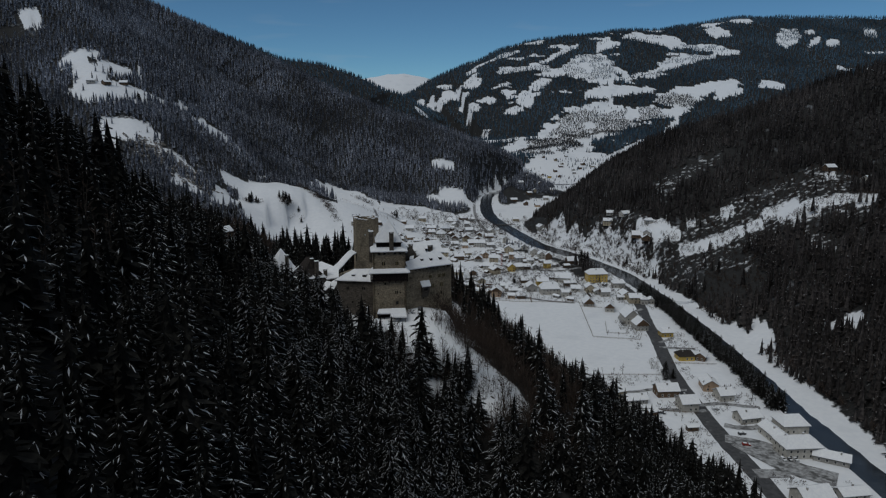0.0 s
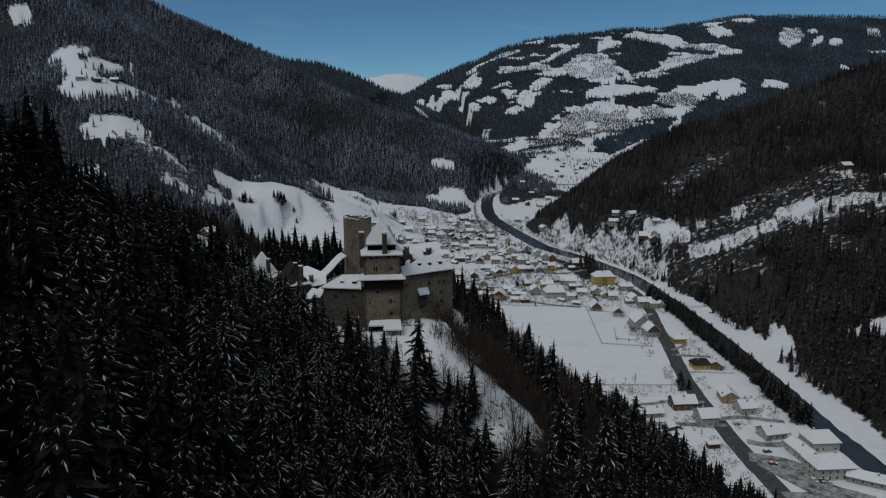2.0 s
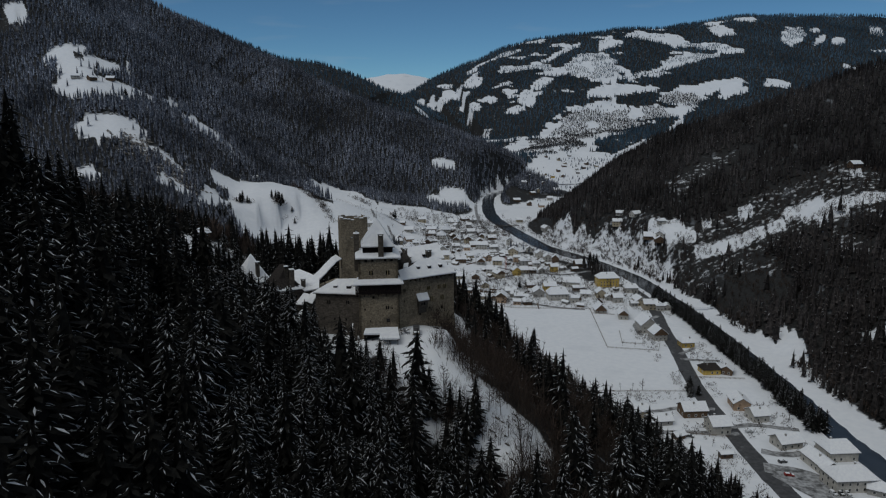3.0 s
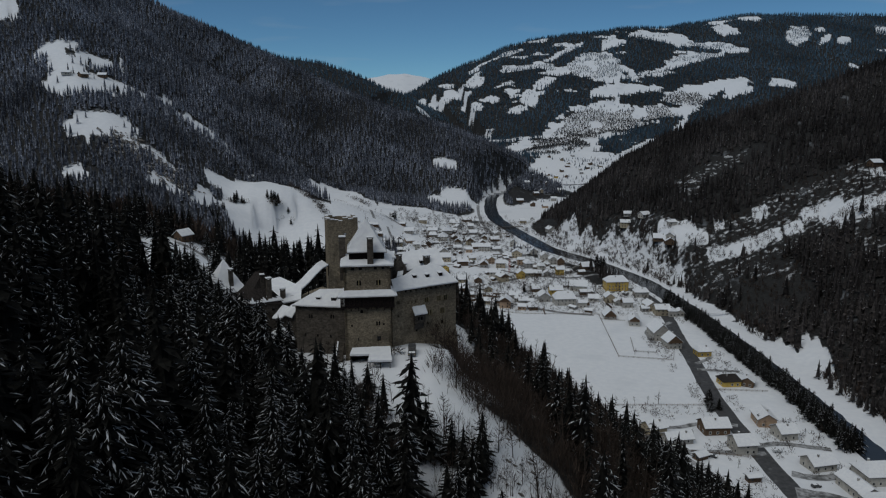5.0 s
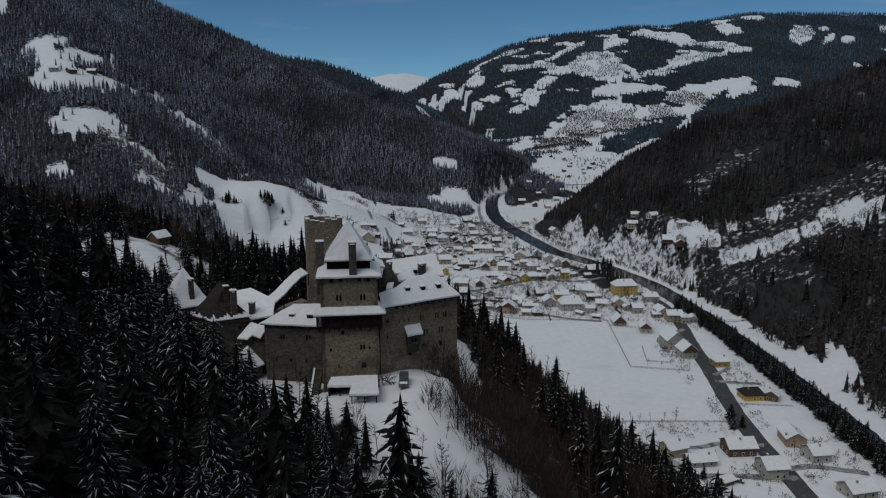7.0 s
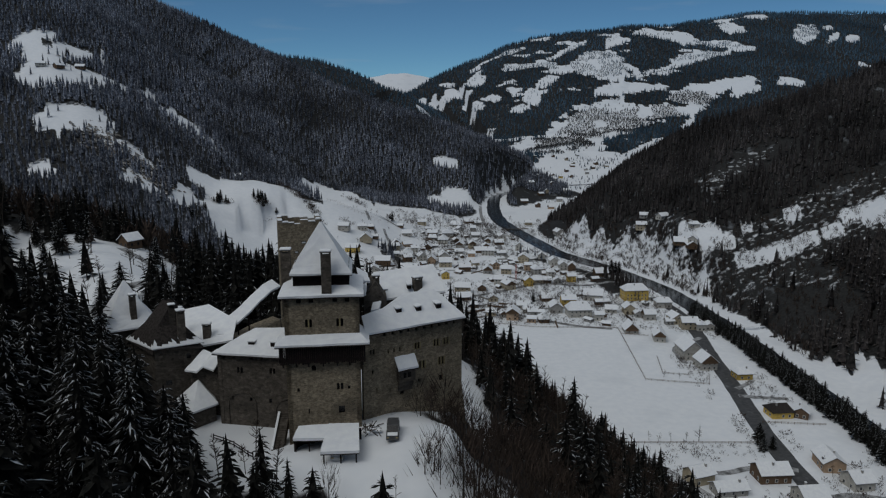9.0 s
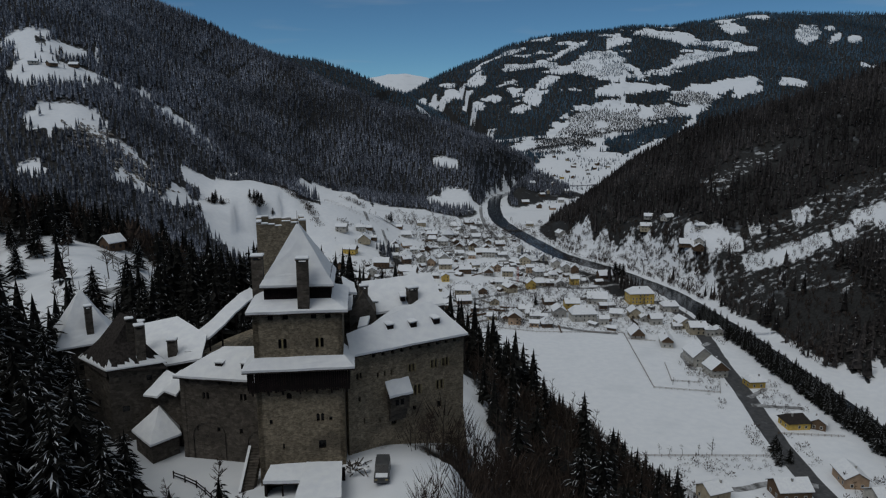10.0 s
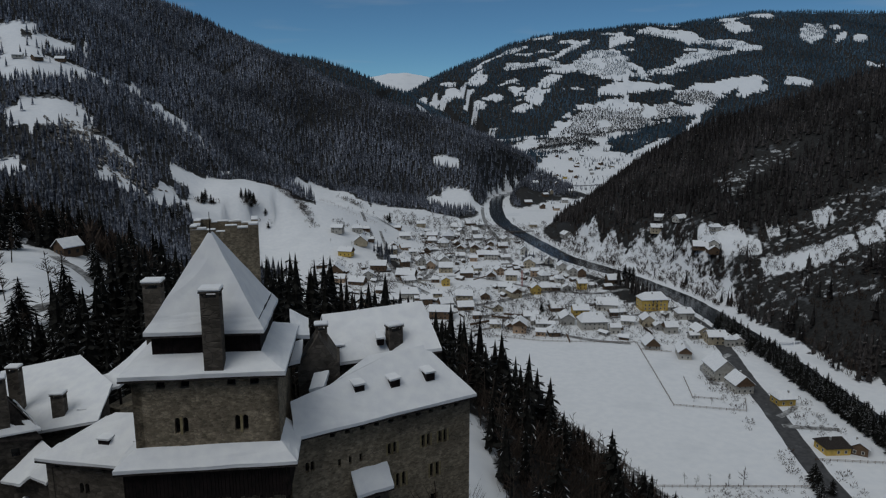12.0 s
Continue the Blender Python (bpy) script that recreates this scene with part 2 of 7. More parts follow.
def empty(name, m=None):
    ob = new(name)
    ob.empty_display_size = 0.5
    if m is not None:
        ob.matrix_world = m
    return ob


def part(name, bm, mat, parent, label=""):
    me = bpy.data.meshes.new(name)
    bm.to_mesh(me)
    bm.free()
    me.materials.append(mat)
    ob = new(name, me)
    ob.parent = parent
    return tagged(ob, label) if label else ob


def shared(name, me, parent, m=None, label=""):
    ob = new(name, me)
    ob.parent = parent
    if m is not None:
        ob.matrix_basis = m
    return tagged(ob, label) if label else ob


def box(bm, x0, x1, y0, y1, z0, z1, bevel=0.0):
    vs = [bm.verts.new((x, y, z)) for z in (z0, z1) for x, y in ((x0, y0), (x1, y0), (x1, y1), (x0, y1))]
    for f in ((3, 2, 1, 0), (4, 5, 6, 7), (0, 1, 5, 4), (1, 2, 6, 5), (2, 3, 7, 6), (3, 0, 4, 7)):
        bm.faces.new([vs[i] for i in f])
    if bevel:
        bmesh.ops.bevel(bm, geom=list({e for v in vs for e in v.link_edges}), offset=bevel, segments=1, affect="EDGES")
    return vs


def prism(bm, outline, z0, z1):
    """A solid over a plan outline (counter-clockwise)."""
    low, top = [bm.verts.new((*p, z0)) for p in outline], [bm.verts.new((*p, z1)) for p in outline]
    bm.faces.new(low[::-1])
    bm.faces.new(top)
    for i in range(len(outline)):
        j = (i + 1) % len(outline)
        bm.faces.new((low[i], low[j], top[j], top[i]))


def slab(bm, corners, thick):
    """A thick sheet: its upper corners, in order, and the thickness straight down."""
    top = [bm.verts.new(c) for c in corners]
    low = [bm.verts.new((c[0], c[1], c[2] - thick)) for c in corners]
    bm.faces.new(top)
    bm.faces.new(low[::-1])
    for i in range(len(corners)):
        j = (i + 1) % len(corners)
        bm.faces.new((top[j], top[i], low[i], low[j]))
    bmesh.ops.recalc_face_normals(bm, faces=bm.faces[:])


def height_at(x, y):
    return float(ground(np.array([x]), np.array([y]))[0])


# ---------------------------------------------------------------- the ground, one sheet out to the horizon
angles = np.concatenate([np.arange(-180, -44, 3.0), np.arange(-44, 44, 0.2), np.arange(44, 180, 3.0)])
radii = np.concatenate([[4.0], np.geomspace(16, 2000, 230), np.linspace(2020, 3900, 130), np.geomspace(3960, 5200, 10)])
aa, rr = np.meshgrid(np.radians(angles), radii)
gx, gy = (np.sin(aa) * rr).ravel(), (np.cos(aa) * rr - 40).ravel()
gz = ground(gx, gy)
na, nr = len(angles), len(radii)
ii, jj = np.meshgrid(np.arange(nr - 1), np.arange(na), indexing="ij")
quads = np.stack([ii * na + jj, (ii + 1) * na + jj, (ii + 1) * na + (jj + 1) % na, ii * na + (jj + 1) % na], -1).reshape(-1, 4)[:, ::-1]

# open ground among the woods: centre, half widths, turn in degrees
CLEAR_NEAR = [(-16, 225, 24, 10, 0), (-30, 249, 29, 18, 0), (-31, 220, 12, 7, 0), (-4, 207, 11, 12, 30), (8, 202, 12, 7, -35), (17, 192, 8, 7, -35), (10, 184, 8, 3.5, -20), (-4, 188, 7, 3, 0), (-128, 388, 40, 40, 0), (-106, 338, 20, 30, 0), (-165, 385, 30, 20, 0), (5, 288, 6, 26, 0), (-106, 300, 20, 32, 0), (-122, 322, 26, 36, 0), (-86, 272, 13, 20, 0), (-47, 236, 8, 9, 0)]
CLEAR_LEFT = [(-520, 1088, 49, 26, 72), (-480, 1007, 51, 44, 5), (-440, 1045, 25, 14, 43), (-413, 1098, 35, 11, -73), (-360, 1081, 38, 17, -13), (-315, 1061, 38, 6, -64), (-401, 893, 46, 33, 26), (-365, 875, 26, 19, -34), (-334, 867, 37, 14, -33), (-302, 812, 28, 20, -10), (-275, 834, 52, 8, -83), (-383, 783, 16, 9, -19), (-493, 1141, 24, 3, -66), (-706, 1219, 25, 19, -44), (-560, 1104, 41, 16, 38)]
CLEAR_HILL = [(-195, 868, 96, 84, 0), (-225, 900, 82, 54, 0), (-95, 1000, 78, 80, 0), (-142, 1067, 160, 58, -69), (-74, 1060, 93, 30, -80), (-270, 834, 40, 16, -70), (4, 1385, 32, 17, -30), (-60, 960, 84, 100, 0), (0, 1060, 56, 90, 0), (17, 1262, 48, 52, 0), (-40, 1120, 40, 40, 0), (-100, 815, 48, 70, 0), (-75, 760, 30, 30, 0), (108, 885, 30, 60, 20)]
CLEAR_RIGHT = [(146, 918, 34, 10, -74), (158, 868, 30, 9, -62), (180, 818, 30, 8, -55), (200, 770, 32, 6, -68), (216, 712, 34, 6, -75), (238, 742, 26, 11, -48), (254, 736, 26, 8, -9), (262, 689, 24, 7, -3), (292, 674, 24, 7, -43), (310, 670, 15, 6, 76), (337, 672, 24, 11, -61), (345, 649, 22, 13, -38), (360, 650, 16, 10, -64), (384, 628, 26, 12, -64), (303, 731, 15, 5, -60), (403, 710, 11, 9, 28), (286, 455, 14, 6, 69), (278, 462, 11, 3, -73), (242, 497, 28, 9, 76), (224, 500, 32, 12, 70)]
CLEAR_FAR = [(-102, 3280, 34, 38, 0), (-60, 3230, 32, 40, 0), (24, 3226, 32, 42, 0), (-5, 3185, 32, 28, 0), (60, 3190, 24, 32, 0), (93, 3075, 20, 20, 0), (11, 3313, 40, 18, -40), (138, 3161, 68, 32, -66), (183, 2951, 54, 23, -46), (269, 2962, 24, 23, -75), (134, 2945, 39, 18, -65), (286, 2796, 36, 24, -18), (335, 2854, 65, 33, 82), (415, 2968, 74, 29, 52), (263, 3028, 52, 19, 10), (532, 3275, 145, 19, 44), (546, 3376, 48, 28, -11)]
CLEAR_FAR_HIGH = [(1008, 3402, 160, 89, -26), (1322, 3422, 98, 58, -88), (1477, 3548, 58, 46, 4), (1283, 3191, 48, 34, -18), (987, 3101, 148, 23, 30), (1726, 3287, 86, 15, 50), (1792, 3273, 46, 22, 52), (1771, 3423, 59, 22, 50), (776, 3329, 60, 51, 37), (1105, 2844, 132, 45, 18), (1316, 2843, 64, 52, -22), (937, 2759, 91, 66, 42), (1147, 2791, 73, 22, 18), (718, 2837, 150, 35, 6), (594, 2708, 106, 45, 5), (809, 2488, 91, 15, 53)]
CLEAR_FAR_LOW = [(354, 2385, 184, 64, 52), (551, 2091, 185, 33, 58), (245, 1610, 58, 140, 10), (330, 1790, 130, 150, 0), (400, 1950, 150, 120, 20), (330, 2200, 120, 150, 20), (160, 2480, 150, 60, 10)]
# felled slopes and young growth, where single trees stand close on the snow
SPECKLE = [(639, 3088, 151, 110, -82), (1626, 3333, 167, 50, 53), (310, 3163, 79, 31, -11), (439, 3147, 56, 40, -51), (1093, 3157, 134, 34, 12), (1206, 3280, 109, 33, -38), (290, 3342, 71, 28, 33)]
SCRUB_LAND = [(196, 815, 44, 18, -55), (216, 765, 48, 18, -68), (326, 849, 18, 14, 36), (294, 833, 31, 14, 40), (265, 816, 28, 12, 85), (323, 652, 66, 19, -55), (363, 608, 32, 14, -69), (325, 580, 30, 11, 88), (255, 651, 71, 12, -64), (215, 767, 76, 10, -71), (230, 669, 61, 8, -78), (315, 690, 110, 52, 0)]
BARE_WOODS = [(541, 2544, 220, 111, 40), (779, 2645, 121, 61, -9), (360, 2270, 182, 101, 73), (908, 2734, 91, 66, 26)]


def inside(x, y, ellipses, wobble=0.0):
    found = np.zeros(np.shape(x), bool)
    for cx, cy, rx, ry, turned in ellipses:
        c, s = math.cos(radians(turned)), math.sin(radians(turned))
        u, v = ((x - cx) * c + (y - cy) * s) / rx, ((y - cy) * c - (x - cx) * s) / ry
        found |= np.hypot(u, v) + wobble < 1
    return found


def brown(x, y):
    """Where leafless trees stand among the spruces."""
    patch = (fractal(x, y, 60, 71, 3) > 0.2) & ((y > 215) | (x < -70))
    return patch | inside(x, y, [(32, 235, 26, 62, 0), (10, 240, 16, 40, 0), (44, 300, 18, 44, 0), (26, 190, 14, 26, -20), (-215, 465, 110, 60, 0), (-120, 150, 16, 26, 0), (-72, 122, 13, 22, 20)], fractal(x, y, 25, 72, 3) * 0.5)


def openness(x, y, z):
    """1 on open snow, 0 under the woods."""
    rough = np.where(y > 2000, 0.75, np.where(x > 190, 0.3, np.where(x < -250, 0.55, 0.42)))
    wobble = fractal(x, y, 22 + np.hypot(x, y) * 0.025, 31, 4) * rough + fractal(x, y, 30, 47, 2) * np.where((y > 2000) | (x < -250), 0.3, 0.1)
    clear = np.clip(1 - z / 2.2, 0, 1)
    clear = np.maximum(clear, inside(x, y, CLEAR_NEAR + CLEAR_LEFT + CLEAR_HILL + CLEAR_RIGHT + CLEAR_FAR + CLEAR_FAR_HIGH + CLEAR_FAR_LOW + SPECKLE + BARE_WOODS, wobble) * 1.0)
    far = np.where((y > 2250) & (y < 4300) & (x > -130 + (y - 2800) * 0.1), fractal(x, y * 2.2, 150, 57, 6), -1)
    clear = np.maximum(clear, np.where(far > 0.44, 1.0, 0.0))
    return np.maximum(clear, np.where((y > 3900) & (x < 700), 1.0, 0.0))


def soft_inside(x, y, ellipses):
    """1 well inside, falling to 0 over a broad rim."""
    best = np.zeros(np.shape(x))
    for cx, cy, rx, ry, turned in ellipses:
        c, s = math.cos(radians(turned)), math.sin(radians(turned))
        d = np.hypot(((x - cx) * c + (y - cy) * s) / rx, ((y - cy) * c - (x - cx) * s) / ry)
        best = np.maximum(best, np.clip(0.62 + (1 - d) * 1.1, 0, 1))
    return best


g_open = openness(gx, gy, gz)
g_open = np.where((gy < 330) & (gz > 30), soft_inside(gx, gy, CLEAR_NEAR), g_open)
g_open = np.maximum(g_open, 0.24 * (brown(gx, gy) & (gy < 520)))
g_open = np.maximum(g_open, 0.33 * inside(gx, gy, SCRUB_LAND))
LAND = bpy.data.materials.new("snowy_land")
LAND.use_nodes = True
ln, ll = LAND.node_tree.nodes, LAND.node_tree.links
lb = ln["Principled BSDF"]
lb.inputs["Roughness"].default_value, lb.inputs["Specular IOR Level"].default_value = 0.8, 0.2
cover, place = ln.new("ShaderNodeAttribute"), ln.new("ShaderNodeNewGeometry")
cover.attribute_name = "open_snow"


def land_noise(size, detail):
    node = ln.new("ShaderNodeTexNoise")
    node.inputs["Scale"].default_value, node.inputs["Detail"].default_value = 1.0 / size, detail
    ll.new(place.outputs["Position"], node.inputs["Vector"])
    return node.outputs["Fac"]


def land_mix(fac, a, b):
    node = ln.new("ShaderNodeMixRGB")
    for socket, value in (("Fac", fac), ("Color1", a), ("Color2", b)):
        if isinstance(value, tuple):
            node.inputs[socket].default_value = (*value, 1)
        else:
            ll.new(value, node.inputs[socket])
    return node.outputs["Color"]


def land_step(value, low, high):
    node = ln.new("ShaderNodeMapRange")
    node.inputs["From Min"].default_value, node.inputs["From Max"].default_value = low, high
    ll.new(value, node.inputs["Value"])
    return node.outputs["Result"]


ragged = ln.new("ShaderNodeMath")
ragged.operation = "MULTIPLY_ADD"
ragged.inputs[1].default_value = 1.1
ll.new(land_noise(5.0, 7.0), ragged.inputs[0])
ll.new(cover.outputs["Fac"], ragged.inputs[2])
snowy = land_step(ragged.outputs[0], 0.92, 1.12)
# needle litter and snow remnants, the shade under the trees put into their colour
shaded_litter = land_mix(land_step(land_noise(1.6, 5.0), 0.35, 0.65), (0.014, 0.014, 0.0138), (0.034, 0.034, 0.034))
shaded_litter = land_mix(land_step(land_noise(14.0, 8.0), 0.6, 0.78), shaded_litter, (0.2, 0.215, 0.235))
fresh = land_mix(land_step(land_noise(4.0, 6.0), 0.35, 0.65), (0.735, 0.76, 0.80), (0.79, 0.81, 0.84))
fresh = land_mix(land_step(land_noise(45.0, 7.0), 0.55, 0.8), fresh, (0.62, 0.65, 0.69))
ll.new(land_mix(snowy, shaded_litter, fresh), lb.inputs["Base Color"])
lbump = ln.new("ShaderNodeBump")
lbump.inputs["Strength"].default_value, lbump.inputs["Distance"].default_value = 0.16, 0.1
ll.new(land_noise(2.2, 6.0), lbump.inputs["Height"])
ll.new(lbump.outputs["Normal"], lb.inputs["Normal"])
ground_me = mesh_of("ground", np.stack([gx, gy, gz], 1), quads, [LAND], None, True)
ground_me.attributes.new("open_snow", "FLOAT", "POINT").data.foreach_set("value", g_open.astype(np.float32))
ground_ob = new("ground", ground_me)
tagged(ground_ob, "snow-covered valley floor and wooded mountain slopes", "ground", kind="structure")


# ---------------------------------------------------------------- river, roads
def ribbon(name, points, width, mat, lift, steps=8, rag=0.0, seed=5):
    """A strip along a smoothed line in plan, laid on the ground."""
    rng = random.Random(seed)
    pts = [Vector((*p, 0)) for p in points]
    line = []
    for i in range(len(pts) - 1):
        a, b, c, d = pts[max(i - 1, 0)], pts[i], pts[i + 1], pts[min(i + 2, len(pts) - 1)]
        for k in range(steps):
            u = k / steps
            line.append(0.5 * ((2 * b) + (c - a) * u + (2 * a - 5 * b + 4 * c - d) * u * u + (3 * b - a - 3 * c + d) * u ** 3))
    line.append(pts[-1])
    verts, faces = [], []
    for i, p in enumerate(line):
        way = (line[min(i + 1, len(line) - 1)] - line[max(i - 1, 0)]).normalized()
        side = Vector((way.y, -way.x, 0))
        for s in (-1, 1):
            q = p + side * s * ((width(p.y) if callable(width) else width) / 2 + rng.uniform(-rag, rag))
            verts.append((q.x, q.y, height_at(q.x, q.y) + lift))
        if i:
            faces.append((2 * i - 2, 2 * i - 1, 2 * i + 1, 2 * i))
    me = mesh_of(name, verts, faces, [mat])
    return new(name, me), line


WATER = material("river_water", (0.022, 0.027, 0.033), (0.04, 0.047, 0.055), 0.14, 9.0, bump=0.02, bump_size=2.0, spec=0.5)
ASPHALT = material("wet_asphalt", (0.05, 0.051, 0.054), (0.085, 0.086, 0.09), 0.7, 2.5, spots=(0.16, 0.165, 0.17), spot_size=6.0, spot_at=0.66, bump=0.01)
river, river_line = ribbon("water", RIVER, lambda y: float(np.interp(y, (450, 700, 1100), (14, 20, 22))), WATER, 0.12, rag=0.8)
tagged(river, "dark river winding through the snowy valley", "river", kind="structure")
ROAD = [(145, 60), (150, 280), (149, 330), (150, 375), (153, 430), (162, 490), (170, 548), (177, 590), (181, 630), (178, 668)]
road, road_line = ribbon("road", ROAD, 9.5, ASPHALT, 0.10, rag=0.25)
track, track_line = ribbon("track", [(126, 330), (120, 352), (104, 384), (86, 418), (73, 436), (65, 454), (55, 492), (44, 530), (32, 575)], 3.2, material("packed_snow", (0.3, 0.3, 0.31), (0.5, 0.51, 0.53), 0.8, 2.0), 0.08, rag=0.3)
tagged(track, "narrow track with packed grey snow along the forest", "track", kind="structure")
tagged(road, "wet dark asphalt road with slush along its edges", "road", kind="structure")

# ---------------------------------------------------------------- the castle
def stone_material(name, dark, light, mortar, course=0.2, patch=(0.10, 0.088, 0.07)):
    """Rubble masonry: uneven courses of stones with recessed joints, streaked by damp."""
    mat = material(name, dark, light, 0.93, 0.55, spots=patch, spot_size=4.5, spot_at=0.56)
    n, l = mat.node_tree.nodes, mat.node_tree.links
    b = n["Principled BSDF"]
    base = b.inputs["Base Color"].links[0].from_socket
    geo = n.new("ShaderNodeNewGeometry")
    warp = n.new("ShaderNodeTexNoise")
    warp.inputs["Scale"].default_value = 1.3
    l.new(geo.outputs["Position"], warp.inputs["Vector"])
    add = n.new("ShaderNodeVectorMath")
    add.operation = "MULTIPLY_ADD"
    add.inputs[1].default_value = (0.35, 0.35, 0.3)
    l.new(warp.outputs["Color"], add.inputs[0])
    l.new(geo.outputs["Position"], add.inputs[2])
    flat = n.new("ShaderNodeVectorMath")
    flat.operation = "MULTIPLY"
    flat.inputs[1].default_value = (1.0, 1.0, 1.9)
    l.new(add.outputs[0], flat.inputs[0])
    cells = n.new("ShaderNodeTexVoronoi")
    cells.feature = "DISTANCE_TO_EDGE"
    cells.inputs["Scale"].default_value = 1.0 / course / 1.5
    tone = n.new("ShaderNodeTexVoronoi")
    tone.inputs["Scale"].default_value = 1.0 / course / 1.5
    for node in (cells, tone):
        l.new(flat.outputs[0], node.inputs["Vector"])
    joint = n.new("ShaderNodeMapRange")
    joint.inputs["From Min"].default_value, joint.inputs["From Max"].default_value = 0.0, 0.07
    l.new(cells.outputs["Distance"], joint.inputs["Value"])
    grey = n.new("ShaderNodeSeparateColor")
    l.new(tone.outputs["Color"], grey.inputs[0])
    span = n.new("ShaderNodeMapRange")
    span.inputs["To Min"].default_value, span.inputs["To Max"].default_value = 0.66, 1.32
    l.new(grey.outputs[0], span.inputs["Value"])
    hsv = n.new("ShaderNodeHueSaturation")
    l.new(base, hsv.inputs["Color"])
    l.new(span.outputs["Result"], hsv.inputs["Value"])
    mix = n.new("ShaderNodeMixRGB")
    mix.inputs["Color1"].default_value = (*mortar, 1)
    l.new(joint.outputs["Result"], mix.inputs["Fac"])
    l.new(hsv.outputs["Color"], mix.inputs["Color2"])
    l.new(mix.outputs["Color"], b.inputs["Base Color"])
    bump = n.new("ShaderNodeBump")
    bump.inputs["Strength"].default_value, bump.inputs["Distance"].default_value = 0.8, 0.08
    l.new(joint.outputs["Result"], bump.inputs["Height"])
    l.new(bump.outputs["Normal"], b.inputs["Normal"])
    return mat


STONE = stone_material("castle_stone", (0.2, 0.167, 0.12), (0.39, 0.325, 0.235), (0.27, 0.228, 0.172), patch=(0.15, 0.126, 0.094))
PALE_STONE = material("dressed_stone", (0.22, 0.18, 0.10), (0.36, 0.30, 0.17), 0.9, 0.4, bump=0.02)
PLASTER = stone_material("old_plaster", (0.076, 0.066, 0.056), (0.13, 0.113, 0.096), (0.1, 0.088, 0.075), 0.5, (0.064, 0.056, 0.048))
DARK_WOOD = material("weathered_boards", (0.006, 0.0045, 0.0045), (0.017, 0.011, 0.011), 0.9, 0.5, bump=0.02)
SHINGLE = material("wood_shingles", (0.02, 0.017, 0.016), (0.05, 0.043, 0.04), 0.9, 0.35, bump=0.03)
WINDOW_DARK = material("window_dark", (0.008, 0.008, 0.009), (0.02, 0.02, 0.021), 0.25, 0.4, spec=0.5)


def rag_mesh(bm, cuts, amount, seed, keep_low=False):
    """Cut a sheet finer and shift its points a little, as settled snow lies."""
    bmesh.ops.subdivide_edges(bm, edges=bm.edges[:], cuts=cuts, use_grid_fill=True)
    for v in bm.verts:
        s = noise.noise_vector(v.co * 0.9 + Vector((seed, 0, 0))) + 0.5 * noise.noise_vector(v.co * 2.7)
        v.co += Vector((s.x * 0.6, s.y * 0.6, s.z * 0.6)) * amount


def roof(parent, facets, cover=0.28, seed=1.0, deck=0.16, bare=False):
    """A shingled roof of flat facets with snow lying on it; corners in order."""
    bm = bmesh.new()
    for f in facets:
        slab(bm, [(x, y, z - (0 if bare else 0.14)) for x, y, z in f], deck)
    bmesh.ops.remove_doubles(bm, verts=bm.verts[:], dist=0.002)
    ob = part("roof", bm, SHINGLE, parent)
    if not bare:
        bm = bmesh.new()
        for f in facets:
            slab(bm, [(x, y, z + cover) for x, y, z in f], cover + 0.13)
        bmesh.ops.remove_doubles(bm, verts=bm.verts[:], dist=0.002)
        rag_mesh(bm, 5, 0.12, seed)
        part("snow_cover", bm, ROOF_SNOW, ob, "thick smooth snow on the roof")
    return ob


